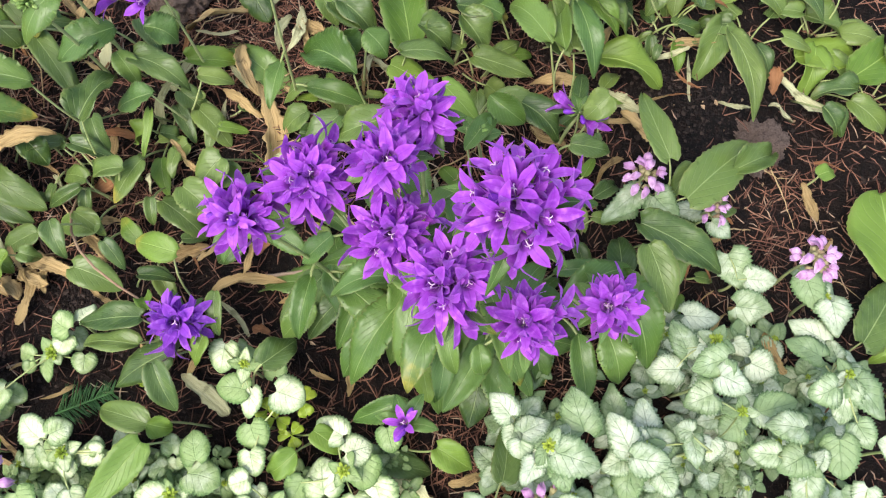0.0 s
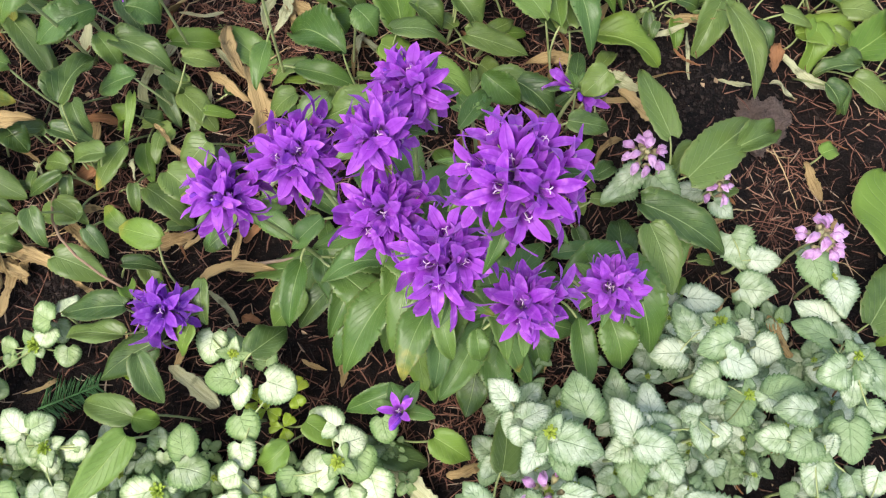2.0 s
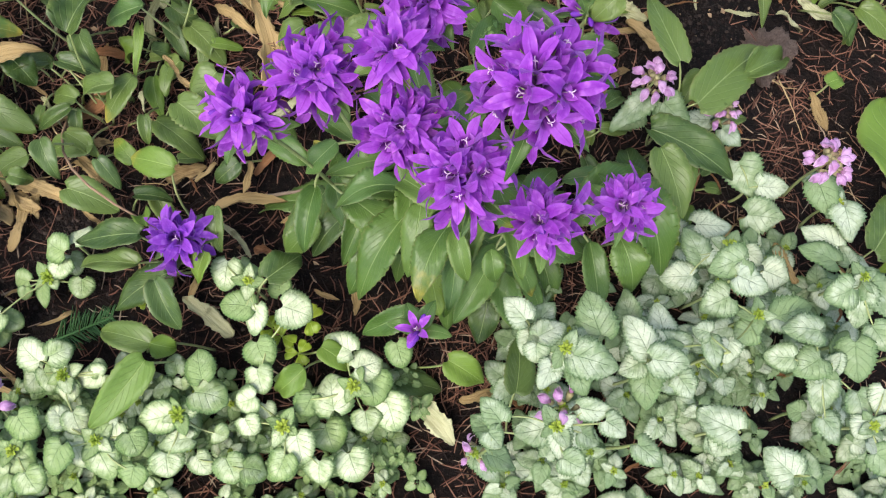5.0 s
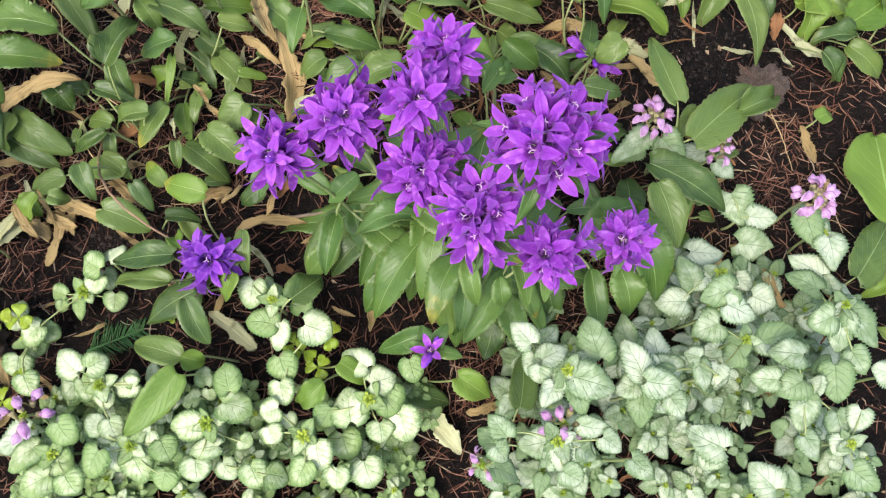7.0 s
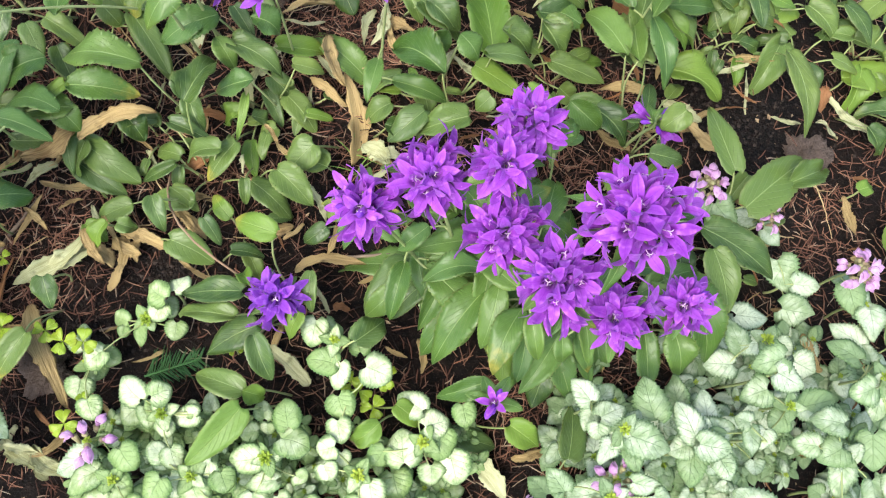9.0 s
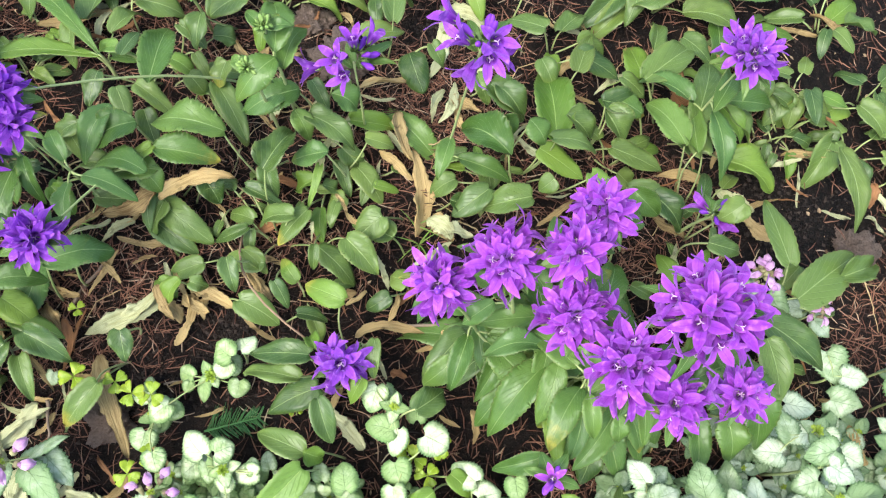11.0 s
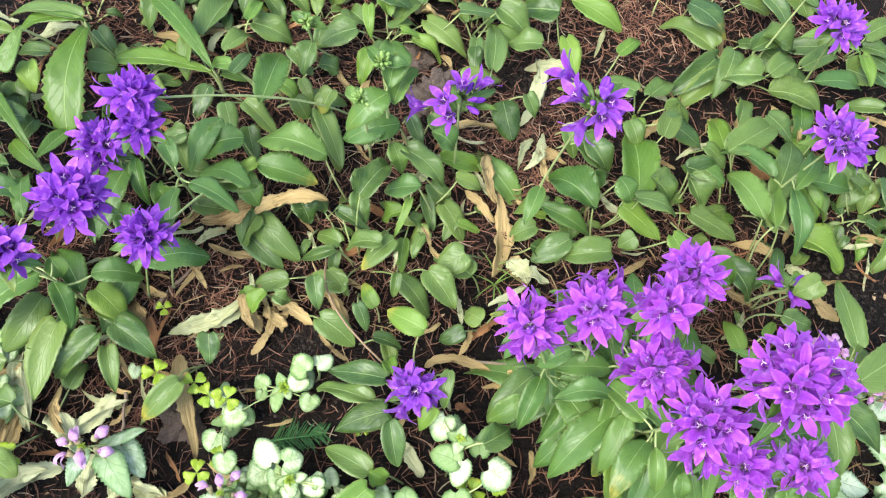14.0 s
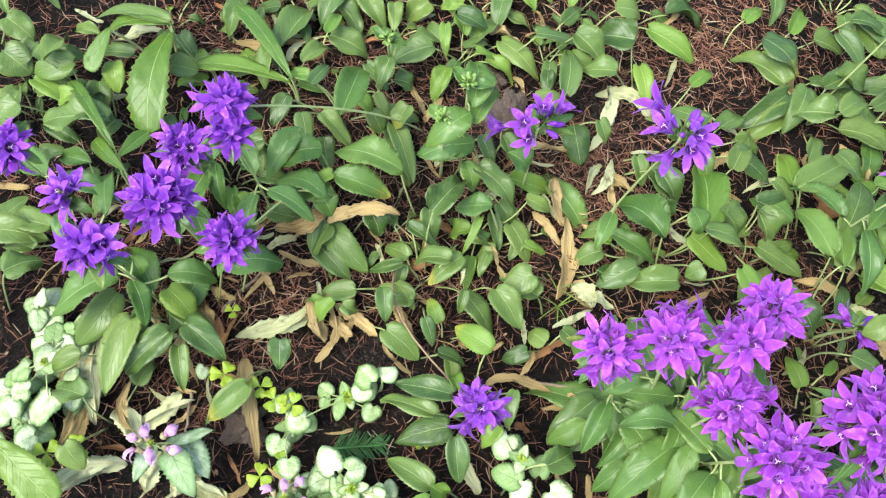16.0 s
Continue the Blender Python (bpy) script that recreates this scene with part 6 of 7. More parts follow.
nettle((-0.087, 0.035), [
    (-0.086, 0.049, 0.044, -0.062, 0.057, 0.039, 0.028, 'n'),
    (-0.089, 0.064, 0.044, -0.114, 0.078, 0.039, 0.025, 'n'),
    (-0.071, 0.045, 0.039, -0.07, 0.017, 0.034, 0.031, 'n'),
    (-0.078, 0.013, 0.032, -0.076, -0.006, 0.027, 0.025, 'n'),
    (-0.06, 0.024, 0.032, -0.052, -0.005, 0.027, 0.033, 'n'),
    (-0.123, 0.027, 0.042, -0.133, 0.009, 0.037, 0.025, 'n'),
    (-0.104, 0.014, 0.042, -0.108, 0.047, 0.037, 0.033, 'n'),])
nettle((-0.297, -0.004), [
    (-0.298, -0.013, 0.058, -0.285, -0.039, 0.053, 0.026, 'n'),
    (-0.318, -0.008, 0.058, -0.307, -0.029, 0.053, 0.021, 'n'),
    (-0.323, -0.01, 0.069, -0.333, -0.034, 0.064, 0.029, 'n'),
    (-0.325, 0.007, 0.058, -0.342, 0.023, 0.053, 0.021, 'n'),
    (-0.282, 0.007, 0.058, -0.3, -0.008, 0.053, 0.024, 'n'),
    (-0.272, -0.002, 0.058, -0.264, -0.02, 0.053, 0.024, 'n'),
    (-0.266, -0.029, 0.058, -0.27, -0.046, 0.053, 0.024, 'n'),])
nettle((0.255, 0.083), [
    (0.25, 0.07, 0.079, 0.236, 0.061, 0.074, 0.023, 'm'),
    (0.279, 0.083, 0.052, 0.299, 0.075, 0.047, 0.024, 'm'),
    (0.281, 0.084, 0.052, 0.318, 0.094, 0.047, 0.029, 'm'),
    (0.225, 0.093, 0.103, 0.201, 0.083, 0.098, 0.029, 'm'),
    (0.221, 0.056, 0.103, 0.217, 0.038, 0.098, 0.02, 'm'),
    (0.274, 0.099, 0.02, 0.285, 0.084, 0.015, 0.028, 'm'),])
nettle((-0.177, 0.126), [
    (-0.18, 0.138, 0.043, -0.173, 0.143, 0.038, 0.017, 'n'),
    (-0.189, 0.147, 0.043, -0.183, 0.124, 0.038, 0.017, 'n'),
    (-0.196, 0.144, 0.057, -0.2, 0.118, 0.052, 0.025, 'n'),
    (-0.17, 0.104, 0.057, -0.173, 0.078, 0.052, 0.022, 'n'),
    (-0.175, 0.103, 0.057, -0.204, 0.107, 0.052, 0.025, 'n'),
    (-0.153, 0.118, 0.037, -0.154, 0.141, 0.032, 0.02, 'n'),])
nettle((-0.423, 0.101), [
    (-0.416, 0.097, 0.006, -0.417, 0.08, 0.001, 0.021, 'n'),
    (-0.413, 0.108, 0.006, -0.395, 0.101, 0.001, 0.021, 'n'),
    (-0.425, 0.08, 0.02, -0.429, 0.06, 0.015, 0.026, 'n'),
    (-0.433, 0.124, 0.006, -0.437, 0.139, 0.001, 0.012, 'n'),
    (-0.439, 0.124, 0.006, -0.439, 0.107, 0.001, 0.021, 'n'),
    (-0.407, 0.059, 0.045, -0.399, 0.04, 0.04, 0.022, 'n'),])
nettle((-0.692, 0.087), [
    (-0.707, 0.075, 0.024, -0.723, 0.059, 0.019, 0.026, 'n'),
    (-0.697, 0.053, 0.023, -0.718, 0.045, 0.018, 0.025, 'n'),
    (-0.689, 0.1, 0.025, -0.693, 0.07, 0.02, 0.028, 'n'),
    (-0.699, 0.112, 0.014, -0.709, 0.134, 0.009, 0.021, 'n'),
    (-0.672, 0.054, 0.022, -0.681, 0.019, 0.017, 0.034, 'n'),
    (-0.692, 0.116, 0.013, -0.674, 0.099, 0.008, 0.019, 'n'),])
nettle((-0.372, -0.01), [
    (-0.375, -0.013, 0.045, -0.358, -0.032, 0.04, 0.029, 'n'),
    (-0.388, -0.006, 0.045, -0.416, -0.026, 0.04, 0.027, 'n'),
    (-0.375, -0.031, 0.045, -0.404, -0.045, 0.04, 0.029, 'n'),
    (-0.355, -0.031, 0.058, -0.344, -0.048, 0.053, 0.026, 'n'),
    (-0.366, 0.015, 0.058, -0.351, -0.004, 0.053, 0.027, 'n'),])
nettle((0.361, 0.194), [
    (0.364, 0.187, 0.039, 0.368, 0.154, 0.034, 0.033, 'm'),
    (0.356, 0.214, 0.026, 0.377, 0.195, 0.021, 0.027, 'm'),
    (0.362, 0.221, 0.012, 0.34, 0.227, 0.007, 0.017, 'm'),
    (0.357, 0.152, 0.029, 0.327, 0.173, 0.024, 0.027, 'm'),])
nettle((0.351, -0.009), [
    (0.347, -0.007, 0.053, 0.339, -0.022, 0.048, 0.021, 'm'),
    (0.34, -0.025, 0.039, 0.353, -0.031, 0.034, 0.016, 'm'),
    (0.352, -0.034, 0.053, 0.376, -0.053, 0.048, 0.026, 'm'),
    (0.367, 0.019, 0.053, 0.359, -0.003, 0.048, 0.022, 'm'),])
nettle((0.058, 0.068), [
    (0.053, 0.071, 0.143, 0.037, 0.09, 0.138, 0.021, 'm'),
    (0.057, 0.063, 0.129, 0.051, 0.046, 0.124, 0.017, 'm'),
    (0.064, 0.073, 0.116, 0.081, 0.09, 0.111, 0.018, 'm'),])
nettle((0.28, 0.214), [
    (0.292, 0.213, 0.026, 0.323, 0.214, 0.021, 0.026, 'm'),
    (0.282, 0.188, 0.017, 0.319, 0.184, 0.012, 0.034, 'm'),
    (0.276, 0.238, 0.026, 0.287, 0.203, 0.021, 0.034, 'm'),])
nettle((0.019, -0.023), [
    (0.021, -0.012, 0.143, 0.031, -0.024, 0.138, 0.018, 'm'),
    (0.02, -0.028, 0.143, 0.041, -0.039, 0.138, 0.023, 'm'),
    (0.021, -0.032, 0.025, 0.01, -0.019, 0.02, 0.019, 'm'),])
nettle((-0.163, 0.077), [
    (-0.17, 0.073, 0.051, -0.16, 0.051, 0.046, 0.027, 'n'),
    (-0.169, 0.05, 0.051, -0.164, 0.028, 0.046, 0.023, 'n'),
    (-0.144, 0.099, 0.076, -0.119, 0.09, 0.071, 0.031, 'n'),])
nettle((-0.229, 0.044), [
    (-0.214, 0.042, 0.057, -0.221, 0.069, 0.052, 0.025, 'n'),
    (-0.236, 0.044, 0.043, -0.235, 0.034, 0.038, 0.015, 'n'),
    (-0.239, 0.049, 0.043, -0.244, 0.067, 0.038, 0.017, 'n'),])
nettle((-0.2, -0.023), [
    (-0.22, -0.021, 0.043, -0.208, -0.036, 0.038, 0.019, 'n'),
    (-0.194, -0.024, 0.046, -0.185, -0.045, 0.041, 0.025, 'n'),
    (-0.178, -0.032, 0.046, -0.159, -0.037, 0.041, 0.027, 'n'),])
nettle((0.147, 0.036), [
    (0.148, 0.039, 0.141, 0.178, 0.036, 0.136, 0.025, 'm'),
    (0.154, 0.03, 0.125, 0.172, 0.015, 0.12, 0.024, 'm'),])
nettle((0.221, -0.015), [
    (0.215, -0.015, 0.116, 0.186, 0.002, 0.111, 0.029, 'm'),
    (0.221, -0.017, 0.072, 0.21, -0.033, 0.067, 0.025, 'm'),])
nettle((0.214, 0.046), [
    (0.228, 0.03, 0.058, 0.231, 0.017, 0.053, 0.018, 'm'),
    (0.198, 0.06, 0.127, 0.186, 0.065, 0.122, 0.019, 'm'),])
nettle((0.289, -0.054), [
    (0.274, -0.05, 0.068, 0.254, -0.027, 0.063, 0.031, 'm'),
    (0.301, -0.051, 0.039, 0.299, -0.028, 0.034, 0.019, 'm'),])
nettle((-0.683, 0.016), [
    (-0.701, 0.021, 0.022, -0.727, 0.036, 0.017, 0.031, 'n'),
    (-0.672, 0.011, 0.02, -0.689, -0.004, 0.015, 0.025, 'n'),])
nettle((0.221, 0.107), [
    (0.225, 0.105, 0.128, 0.25, 0.093, 0.123, 0.028, 'm'),])
nettle((0.282, 0.133), [
    (0.286, 0.131, 0.029, 0.309, 0.121, 0.024, 0.03, 'm'),])
nettle((0.347, 0.064), [
    (0.347, 0.06, 0.055, 0.347, 0.025, 0.05, 0.03, 'm'),])
nettle((0.404, 0.048), [
    (0.4, 0.05, 0.055, 0.383, 0.059, 0.05, 0.026, 'm'),])
nettle((0.302, 0), [
    (0.299, 0.002, 0.039, 0.289, 0.009, 0.034, 0.019, 'm'),])
nettle((0.185, 0.286), [
    (0.182, 0.284, 0.038, 0.159, 0.271, 0.033, 0.024, 'm'),])
nettle((0.262, 0.286), [
    (0.258, 0.287, 0.012, 0.227, 0.291, 0.007, 0.021, 'm'),])
nettle((0.134, -0.02), [
    (0.137, -0.023, 0.116, 0.157, -0.04, 0.111, 0.02, 'm'),])
nettle((-0.344, 0.167), [
    (-0.342, 0.171, 0.032, -0.332, 0.189, 0.027, 0.026, 'n'),])
nettle((-0.093, -0.018), [
    (-0.092, -0.022, 0.032, -0.083, -0.046, 0.027, 0.03, 'n'),])
nettle((-0.051, 0.075), [
    (-0.05, 0.071, 0.039, -0.044, 0.049, 0.034, 0.022, 'n'),])
nettle((-0.294, 0.053), [
    (-0.296, 0.057, 0.009, -0.304, 0.075, 0.004, 0.016, 'n'),])
nettle((-0.532, 0.134), [
    (-0.533, 0.13, 0.014, -0.535, 0.117, 0.009, 0.019, 'n'),])

# withered leaves
withered(-0.376, 0.351, 0.055, -0.453, 0.320, 0.050, 0.019, 'd')
withered(-0.455, 0.324, 0.050, -0.507, 0.295, 0.045, 0.021, 'd')
withered(-0.491, 0.309, 0, -0.522, 0.278, 0, 0.014, 'g')
withered(-0.422, 0.245, -0.003, -0.363, 0.222, -0.003, 0.02, 'd')
withered(-0.359, 0.267, -0.002, -0.325, 0.234, -0.002, 0.013, 'd')
withered(-0.423, 0.229, -0.004, -0.39, 0.214, -0.004, 0.016, 'd')
withered(-0.446, 0.222, -0.006, -0.517, 0.176, -0.006, 0.023, 'g')
withered(-0.442, 0.221, -0.005, -0.418, 0.199, -0.005, 0.016, 'd')
withered(-0.214, 0.476, 0.01, -0.19, 0.415, 0.01, 0.017, 'd')
withered(-0.191, 0.426, 0.006, -0.176, 0.322, 0.006, 0.026, 'd')
withered(-0.187, 0.391, 0.008, -0.23, 0.423, 0.008, 0.016, 'd')
withered(-0.163, 0.509, 0.012, -0.173, 0.464, 0.012, 0.012, 'g')
withered(-0.208, 0.516, 0.012, -0.273, 0.49, 0.012, 0.02, 'd')
withered(-0.16, 0.354, 0.003, -0.135, 0.323, 0.003, 0.026, 'd')
withered(-0.273, 0.244, -0.002, -0.234, 0.254, -0.002, 0.017, 'd')
withered(-0.23, 0.207, -0.005, -0.155, 0.217, -0.005, 0.016, 'd')
withered(-0.125, 0.23, -0.005, -0.162, 0.196, -0.005, 0.014, 'd')
withered(-0.187, 0.172, -0.007, -0.169, 0.168, -0.007, 0.013, 'o')
withered(-0.096, 0.141, -0.01, -0.091, 0.105, -0.01, 0.01, 'd')
withered(-0.501, 0.157, -0.011, -0.446, 0.054, -0.011, 0.021, 'd')
withered(-0.502, 0.011, -0.018, -0.456, -0.017, -0.018, 0.02, 'g')
withered(-0.477, 0.016, -0.018, -0.426, -0.009, -0.018, 0.018, 'g')
withered(-0.254, 0.127, -0.011, -0.205, 0.088, -0.011, 0.019, 'g')
withered(-0.047, 0.031, -0.018, -0.001, -0.016, -0.018, 0.022, 'g')
withered(0.047, 0.114, -0.012, 0.067, 0.078, -0.012, 0.011, 'd')
withered(0.005, 0.024, -0.016, 0.037, 0.034, -0.016, 0.01, 'd')
withered(0.052, 0.034, -0.017, 0.062, 0.015, -0.017, 0.016, 'o')
withered(0.149, 0.429, 0.009, 0.092, 0.429, 0.009, 0.016, 'd')
withered(0.162, 0.42, 0.008, 0.206, 0.397, 0.008, 0.016, 'g')
withered(0.185, 0.398, 0.006, 0.228, 0.364, 0.006, 0.016, 'd')
withered(0.371, 0.457, -0.032, 0.437, 0.411, -0.032, 0.013, 'g')
withered(0.353, 0.42, -0.02, 0.374, 0.397, -0.02, 0.012, 'g')
withered(0.365, 0.462, -0.017, 0.355, 0.43, -0.017, 0.015, 'o')
withered(0.382, 0.333, -0.032, 0.392, 0.289, -0.032, 0.012, 'd')
withered(0.32, 0.17, -0.022, 0.336, 0.128, -0.022, 0.014, 'd')
withered(-0.634, 0.196, -0.007, -0.583, 0.144, -0.007, 0.009, 'g')
withered(-0.681, 0.066, -0.013, -0.658, 0.092, -0.013, 0.02, 'd')
withered(-0.656, 0.084, -0.015, -0.655, 0.01, -0.015, 0.023, 'd')
withered(-0.668, 0.127, -0.013, -0.627, 0.041, -0.013, 0.02, 'g')
withered(-0.615, 0.093, -0.014, -0.577, 0.039, -0.014, 0.009, 'd')
withered(-0.551, 0.1, -0.013, -0.577, 0.05, -0.013, 0.02, 'g')
withered(-0.579, 0.013, -0.019, -0.637, -0.032, -0.019, 0.026, 'g')
withered(-0.611, 0.063, -0.015, -0.562, 0.029, -0.015, 0.026, 'g')
withered(-0.552, 0.034, -0.017, -0.549, -0.011, -0.017, 0.024, 'g')
withered(-0.519, 0.03, -0.017, -0.521, -0.004, -0.017, 0.019, 'g')
withered(-0.572, 0.228, -0.004, -0.532, 0.218, -0.004, 0.012, 'd')
withered(-0.567, 0.206, -0.006, -0.541, 0.175, -0.006, 0.016, 'd')
withered(-0.649, 0.532, 0.012, -0.566, 0.562, 0.012, 0.018, 'd')
withered(-0.58, 0.526, 0.012, -0.55, 0.58, 0.012, 0.014, 'g')
withered(-0.747, 0.527, 0.012, -0.798, 0.488, 0.012, 0.017, 'g')
withered(-0.418, 0.544, 0.012, -0.386, 0.503, 0.012, 0.012, 'd')
withered(-0.389, 0.5, 0.012, -0.376, 0.541, 0.012, 0.012, 'd')
withered(-0.152, 0.52, 0.012, -0.165, 0.465, 0.012, 0.012, 'g')
withered(-0.153, 0.503, 0.012, -0.116, 0.486, 0.012, 0.015, 'd')
withered(-0.153, 0.502, 0.011, -0.132, 0.455, 0.011, 0.01, 'd')
withered(-0.177, 0.624, 0.013, -0.183, 0.52, 0.013, 0.023, 'g')
withered(-0.191, 0.606, 0.013, -0.116, 0.597, 0.013, 0.02, 'g')
withered(0.046, 0.731, 0.014, 0.059, 0.676, 0.014, 0.016, 'd')
withered(0.103, 0.554, 0.012, 0.136, 0.525, 0.012, 0.031, 'o')
withered(-0.028, 0.545, 0.013, 0.001, 0.573, 0.013, 0.012, 'd')
withered(-0.003, 0.604, 0.013, -0.04, 0.619, 0.013, 0.008, 'g')
withered(0.207, 0.565, 0.012, 0.221, 0.527, 0.012, 0.015, 'd')
withered(-0.387, 0.655, 0.014, -0.346, 0.635, 0.014, 0.025, 'd')
withered(-0.345, 0.658, 0.014, -0.304, 0.651, 0.014, 0.02, 'd')
# ---------------------------------------------------------------- lilac whorls
nettle((0.19, 0.30), [(0.186, 0.290, 0.06, 0.150, 0.262, 0.05, 0.026, "m"), (0.2, 0.285, 0.06, 0.222, 0.262, 0.05, 0.03, "m")], (0.187, 0.297, 0.078), 14, 1.12)
nettle((0.262, 0.285), [(0.262, 0.27, 0.03, 0.282, 0.255, 0.022, 0.024, "m")], (0.260, 0.278, 0.045), 9, 0.92)
nettle((0.345, 0.225), [(0.34, 0.21, 0.045, 0.352, 0.178, 0.035, 0.028, "m")], (0.340, 0.220, 0.068), 15, 1.15)
nettle((0.088, 0.01), [(0.09, -0.005, 0.06, 0.12, -0.02, 0.05, 0.03, "m")], (0.082, 0.006, 0.112), 7, 1.15)
nettle((0.018, -0.02), [(0.02, -0.03, 0.05, 0.035, -0.05, 0.04, 0.02, "m")], (0.013, -0.025, 0.080), 5, 0.8)
nettle((-0.392, 0.03), [(-0.40, 0.01, 0.035, -0.43, -0.01, 0.03, 0.028, "m"), (-0.38, 0.005, 0.03, -0.365, -0.025, 0.025, 0.026, "m")], (-0.396, 0.021, 0.056), 6, 1.35)
nettle((-0.54, 0.045), [(-0.545, 0.03, 0.045, -0.55, -0.005, 0.035, 0.017, "m"), (-0.525, 0.04, 0.045, -0.49, 0.066, 0.045, 0.02, "m"), (-0.52, 0.03, 0.045, -0.486, -0.002, 0.035, 0.03, "m"), (-0.51, 0.045, 0.04, -0.48, 0.02, 0.03, 0.025, "m")], (-0.540, 0.034, 0.060), 6, 1.45)

# ---------------------------------------------------------------- budding bellflowers
bellflower((-0.33, 0.455), (-0.334, 0.437, 0.222), 0.010, [], 0, [
    (-0.325, 0.425, 0.200, -0.337, 0.49, 0.190, 0.033, "l"), (-0.319, 0.420, 0.178, -0.31, 0.482, 0.162, 0.027, "l"), (-0.325, 0.425, 0.19, -0.36, 0.382, 0.18, 0.032, "l")], "green", buds=9)
bellflower((-0.35, 0.44), (-0.350, 0.410, 0.190), 0.010, [], 0, [], "green", buds=9)
bellflower((0.04, 0.34), (0.030, 0.318, 0.125), 0.010, [], 0, [], "green", buds=7)
bellflower((-0.45, 0.56), (-0.452, 0.545, 0.10), 0.009, [], 0, [], "green", buds=6)

# ---------------------------------------------------------------- clovers, sprig, grass, twigs, clods
for i, (x, y, z, s) in enumerate([(-0.129, 0.094, 0.025, 0.015), (-0.150, 0.077, 0.03, 0.014), (-0.138, 0.068, 0.028, 0.013), (-0.160, 0.086, 0.03, 0.012), (-0.283, 0.118, 0.012, 0.009),
                                  (-0.504, 0.123, 0.03, 0.015), (-0.447, 0.119, 0.03, 0.014), (-0.425, 0.112, 0.03, 0.014), (-0.466, 0.122, 0.028, 0.013), (-0.431, 0.036, 0.03, 0.014),
                                  (-0.622, 0.006, 0.03, 0.016), (-0.645, -0.006, 0.03, 0.015), (-0.529, 0.200, 0.008, 0.009), (-0.415, 0.055, 0.03, 0.013)]):
    clover(x, y, z, s, 100 + i)
fir_sprig((-0.376, 0.090, soil_z(-0.376, 0.09) + 0.006), (-0.318, 0.110, soil_z(-0.318, 0.11) + 0.010))
grass_tuft(-0.172, 0.318, 7, 0.06, 1)
grass_tuft(-0.552, 0.30, 4, 0.05, 2)
grass_tuft(-0.178, 0.338, 4, 0.055, 4)


def lie(x, y, up=0.004):
    return (x, y, soil_z(x, y) + up)


twig([lie(-0.427, 0.134), lie(-0.372, 0.153)], 0.0012, "thin reddish twig lying on the soil")
twig([lie(-0.179, 0.224, 0.008), lie(-0.129, 0.23, 0.008)], 0.0022, "pale broken twig lying on the soil")
twig([lie(-0.541, 0.104, 0.02), lie(-0.535, 0.07, 0.012), lie(-0.527, 0.042)], 0.002, "short grey-brown twig leaning on dry leaves")
twig([lie(-0.545, 0.2), lie(-0.53, 0.235), lie(-0.51, 0.272)], 0.003, "grey-brown twig half sunk in fallen needles")
twig([lie(-0.30, 0.52, 0.012), lie(-0.285, 0.56, 0.012), lie(-0.25, 0.60, 0.006)], 0.0012, "thin branched reddish twig on the soil")
twig([lie(-0.285, 0.56, 0.012), lie(-0.282, 0.60, 0.008)], 0.001, "thin reddish side twig on the soil")
clod(0.335, 0.372, 0.023, 1, "brown clod of earth beside bare soil")
clod(-0.293, 0.540, 0.028, 2, "dark clod of crumbly earth")
clod(-0.475, 0.09, 0.022, 3, "grey-brown clod of earth")
clod(-0.335, 0.59, 0.02, 4, "dark clod of crumbly earth")

# ---------------------------------------------------------------- denser growth at the edges of the bed
spots = random.Random(5)
low = []
for i in range(150):
    low.append((spots.uniform(-0.43, -0.03), spots.uniform(-0.16, 0.05), spots.uniform(0.008, 0.03), spots.uniform(0.010, 0.019)))
for i in range(95):
    x, y = spots.uniform(-0.43, -0.04), spots.uniform(-0.16, 0.05)
    young_nettle(x, y, spots.uniform(0.010, 0.04), spots.choice((4, 6)), spots.uniform(0.010, 0.021), 300 + i)
for i in range(80):
    x, y = spots.uniform(0.04, 0.42), spots.uniform(-0.16, 0.09)
    young_nettle(x, y, spots.uniform(0.012, 0.06), spots.choice((4, 6)), spots.uniform(0.016, 0.027), 400 + i)
for i in range(24):
    young_nettle(spots.uniform(0.17, 0.38), spots.uniform(0.05, 0.17), spots.uniform(0.012, 0.03), 4, spots.uniform(0.018, 0.028), 600 + i)
for i, (x, y) in enumerate([(-0.70, 0.10), (-0.72, 0.05), (-0.69, 0.02), (-0.73, 0.14), (-0.66, 0.07), (-0.68, 0.13), (-0.71, -0.02)]):
    young_nettle(x, y, 0.03, 6, 0.028, 480 + i)
FAR_SIDE = [(-0.87, 0.40, 4, 0.06), (-0.92, 0.30, 4, 0.055), (-0.83, 0.20, 4, 0.06), (-0.95, 0.54, 4, 0.06), (-0.66, 0.62, 4, 0.06), (-0.54, 0.68, 7, 0.055), (-0.44, 0.72, 7, 0.05), (-0.34, 0.74, 6, 0.05), (-0.24, 0.79, 6, 0.05), (-0.12, 0.84, 6, 0.05), (0.0, 0.86, 6, 0.05)]
NEAR_SIDE = [(0.10, 0.84, 7, 0.05), (0.22, 0.74, 7, 0.05), (0.30, 0.66, 7, 0.05), (0.36, 0.58, 6, 0.05), (0.42, 0.52, 7, 0.05), (0.48, 0.44, 5, 0.05), (0.26, 0.56, 5, 0.045), (0.34, 0.50, 5, 0.04), (-0.74, 0.64, 6, 0.06), (-0.38, 0.60, 4, 0.04), (0.50, 0.18, 5, 0.06), (0.54, 0.30, 5, 0.05), (0.52, 0.06, 6, 0.05)]
for i, (x, y, n, s) in enumerate(FAR_SIDE + NEAR_SIDE):
    wild_rosette(x, y, n, s, 700 + i)

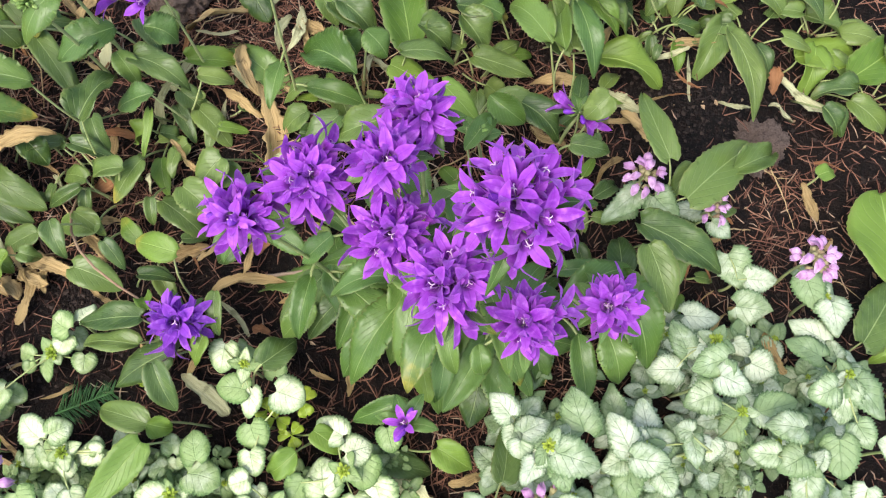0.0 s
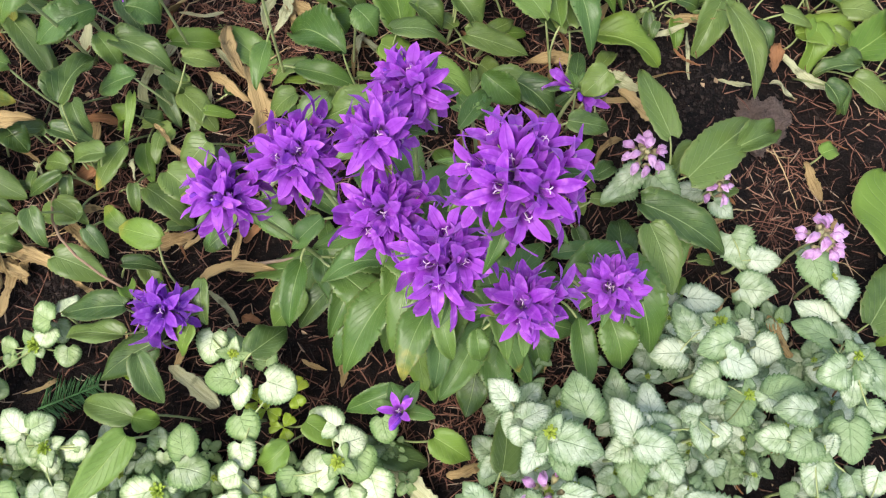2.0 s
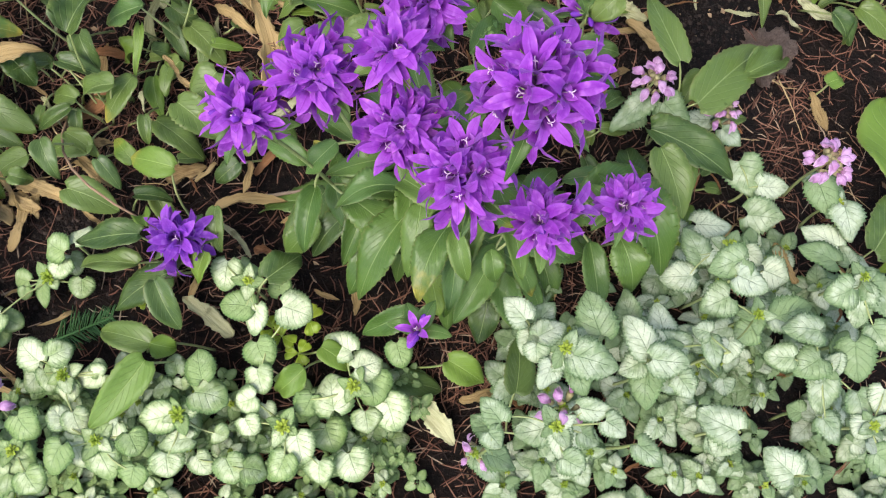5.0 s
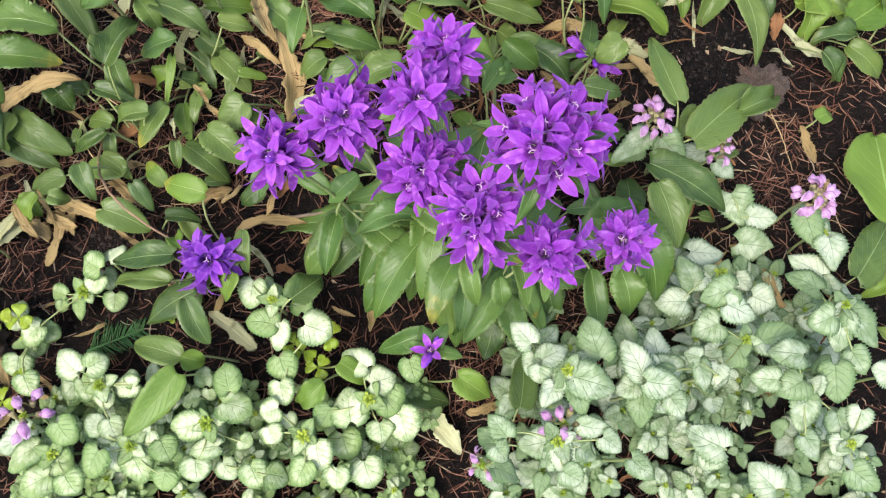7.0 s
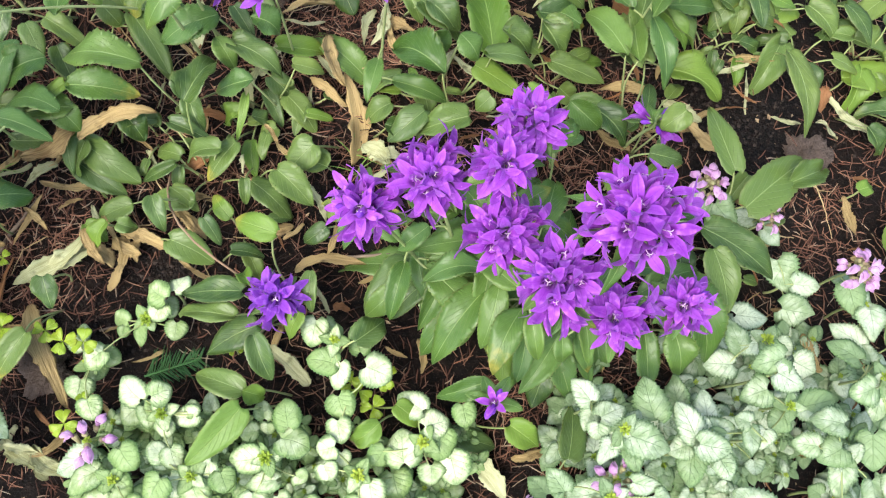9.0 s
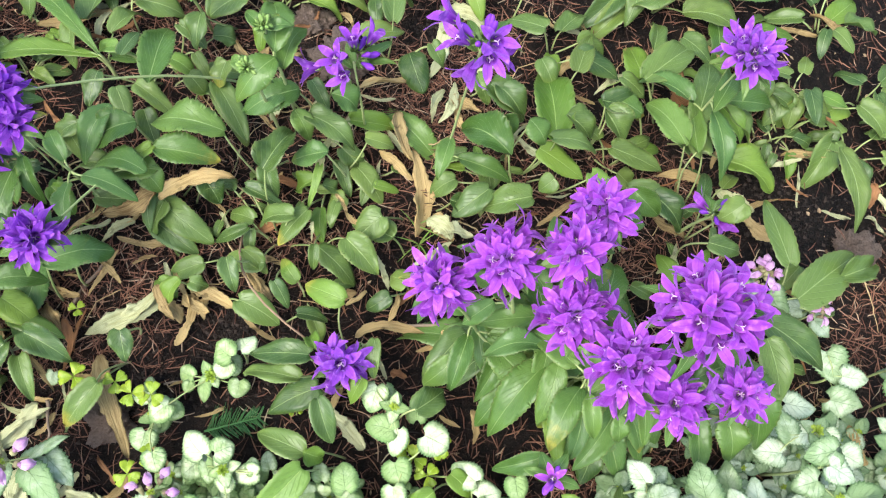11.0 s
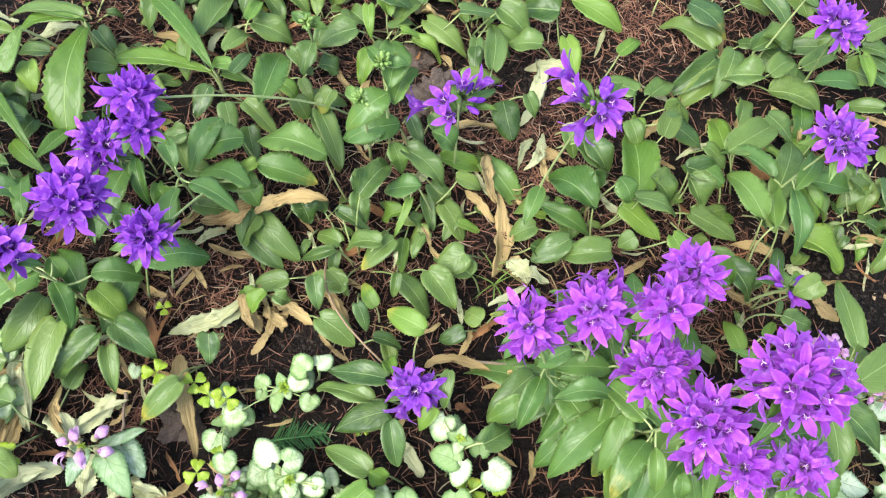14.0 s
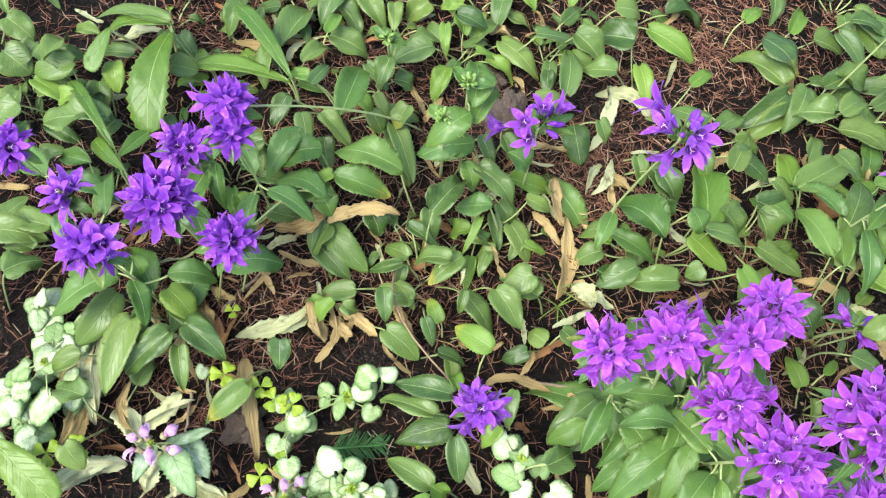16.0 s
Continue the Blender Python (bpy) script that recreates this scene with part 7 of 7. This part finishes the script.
# ---------------------------------------------------------------- low leaves between the rosettes
BARE = [(-0.38, 0.19, 0.065), (-0.48, 0.235, 0.07), (-0.17, 0.455, 0.05), (0.30, 0.37, 0.12), (-0.04, 0.74, 0.09), (-0.05, 0.635, 0.05), (-0.29, 0.54, 0.05), (-0.25, 0.20, 0.06), (0.40, 0.30, 0.12), (0.22, 0.40, 0.06), (-0.56, 0.06, 0.08), (-0.46, 0.09, 0.05), (-0.15, 0.24, 0.03), (-0.85, 0.50, 0.09)]
made = 0
while made < 55:
    x, y = spots.uniform(-0.86, 0.28), spots.uniform(0.22, 0.80)
    if any((x - a) ** 2 + (y - b) ** 2 < r * r for a, b, r in BARE):
        continue
    wild_rosette(x, y, spots.choice((3, 4, 5)), spots.uniform(0.018, 0.044), 900 + made)
    made += 1

# ---------------------------------------------------------------- withered scraps under the leaves
made = 0
while made < 260:
    x, y = spots.uniform(-0.84, 0.30), spots.uniform(0.10, 0.78)
    if made % 5 == 0:
        x, y = spots.uniform(0.02, 0.42), spots.uniform(-0.05, 0.45)
    elif made % 5 == 1:
        x, y = spots.uniform(-0.72, -0.35), spots.uniform(-0.02, 0.32)
    made += 1
    small = made % 5 == 1
    a, L = spots.uniform(0, 6.3), spots.uniform(0.012, 0.034) if small else spots.uniform(0.016, 0.065)
    z = soil_z(x, y) + 0.006
    withered(x, y, z, x + L * math.cos(a), y + L * math.sin(a), z + spots.uniform(-0.002, 0.012), L * spots.uniform(0.10, 0.23), spots.choice("doo" if small else "dddggo"))

# ---------------------------------------------------------------- dry stalks lying between the leaves
for i in range(95):
    x, y, a = spots.uniform(-0.80, 0.40), spots.uniform(0.16, 0.76), spots.uniform(0, 6.3)
    L = spots.uniform(0.03, 0.08)
    c, s = math.cos(a), math.sin(a)
    bow = spots.uniform(-0.25, 0.25) * L
    twig([lie(x, y), lie(x + 0.5 * L * c - bow * s, y + 0.5 * L * s + bow * c, 0.010), lie(x + L * c, y + L * s, 0.005)], spots.uniform(0.0006, 0.0011), "thin straw-coloured dry stalk lying on the soil", STRAW)

# ---------------------------------------------------------------- the bed thins out towards its surroundings
made = 0
while made < 60:
    x, y = spots.gauss(-0.25, 0.75), spots.gauss(0.50, 0.50)
    if (-0.98 < x < 0.58 and -0.25 < y < 0.90) or y < -0.25:
        continue
    wild_rosette(x, y, spots.choice((4, 5, 6)), spots.uniform(0.035, 0.06), 1200 + made)
    made += 1
for i in range(60):
    low.append((spots.uniform(-0.75, 0.65), -0.17 - 0.20 * spots.random() ** 1.5, spots.uniform(0.015, 0.05), spots.uniform(0.016, 0.027)))
nettle_carpet(low, "round", WHITISH)
low = []
for i in range(75):
    low.append((spots.uniform(0.05, 0.42), spots.uniform(-0.16, 0.14), spots.uniform(0.006, 0.03), spots.uniform(0.013, 0.022)))
nettle_carpet(low, "heart", SILVER)


# curled withered leaves caught between the rosettes
withered(-0.165, 0.333, 0.042, -0.137, 0.316, 0.031, 0.022, 'g')
withered(-0.142, 0.325, 0.041, -0.113, 0.322, 0.031, 0.019, 'g')
withered(-0.267, 0.348, 0.048, -0.254, 0.332, 0.036, 0.006, 'd')
withered(-0.256, 0.332, 0.042, -0.236, 0.320, 0.031, 0.006, 'd')
withered(-0.221, 0.295, 0.019, -0.199, 0.257, 0.011, 0.009, 'g')
withered(-0.175, 0.280, 0.028, -0.136, 0.316, 0.023, 0.008, 'g')
withered(-0.188, 0.252, 0.016, -0.196, 0.222, 0.008, 0.010, 'd')
withered(-0.222, 0.254, 0.006, -0.244, 0.238, 0.001, 0.008, 'd')
withered(-0.363, 0.263, -0.003, -0.337, 0.239, -0.006, 0.010, 'd')
withered(-0.410, 0.339, 0.012, -0.390, 0.328, 0.007, 0.005, 'd')
withered(-0.288, 0.318, 0.036, -0.288, 0.300, 0.026, 0.006, 'g')
withered(-0.422, 0.227, -0.005, -0.400, 0.220, -0.008, 0.013, 'd')
withered(-0.394, 0.234, -0.005, -0.396, 0.207, -0.009, 0.009, 'd')
rosette((-0.285, 0.393), [
    (-0.288, 0.376, 0.055, -0.297, 0.331, 0.039, 0.010, 'y'),])
withered(-0.584, 0.008, 0.006, -0.634, -0.042, -0.005, 0.018, 'g')
withered(-0.533, 0.096, -0.004, -0.581, 0.055, -0.010, 0.010, 'g')
withered(-0.658, 0.131, 0.001, -0.630, 0.043, -0.010, 0.013, 'g')
withered(-0.448, 0.228, 0.005, -0.487, 0.193, -0.001, 0.017, 'g')
withered(-0.517, 0.028, 0.002, -0.516, -0.006, -0.006, 0.012, 'g')
withered(-0.595, 0.067, 0.004, -0.569, 0.027, -0.004, 0.015, 'g')
withered(-0.546, 0.034, -0.003, -0.548, -0.008, -0.011, 0.013, 'g')
withered(-0.501, 0.014, -0.009, -0.465, 0.008, -0.013, 0.011, 'g')
withered(-0.637, 0.109, -0.011, -0.685, 0.071, -0.016, 0.019, 'd')
withered(-0.654, 0.074, -0.013, -0.654, 0.007, -0.020, 0.020, 'd')
withered(-0.605, 0.094, 0.006, -0.590, 0.055, -0.002, 0.009, 'd')
withered(-0.447, 0.234, 0.015, -0.422, 0.199, 0.007, 0.013, 'd')
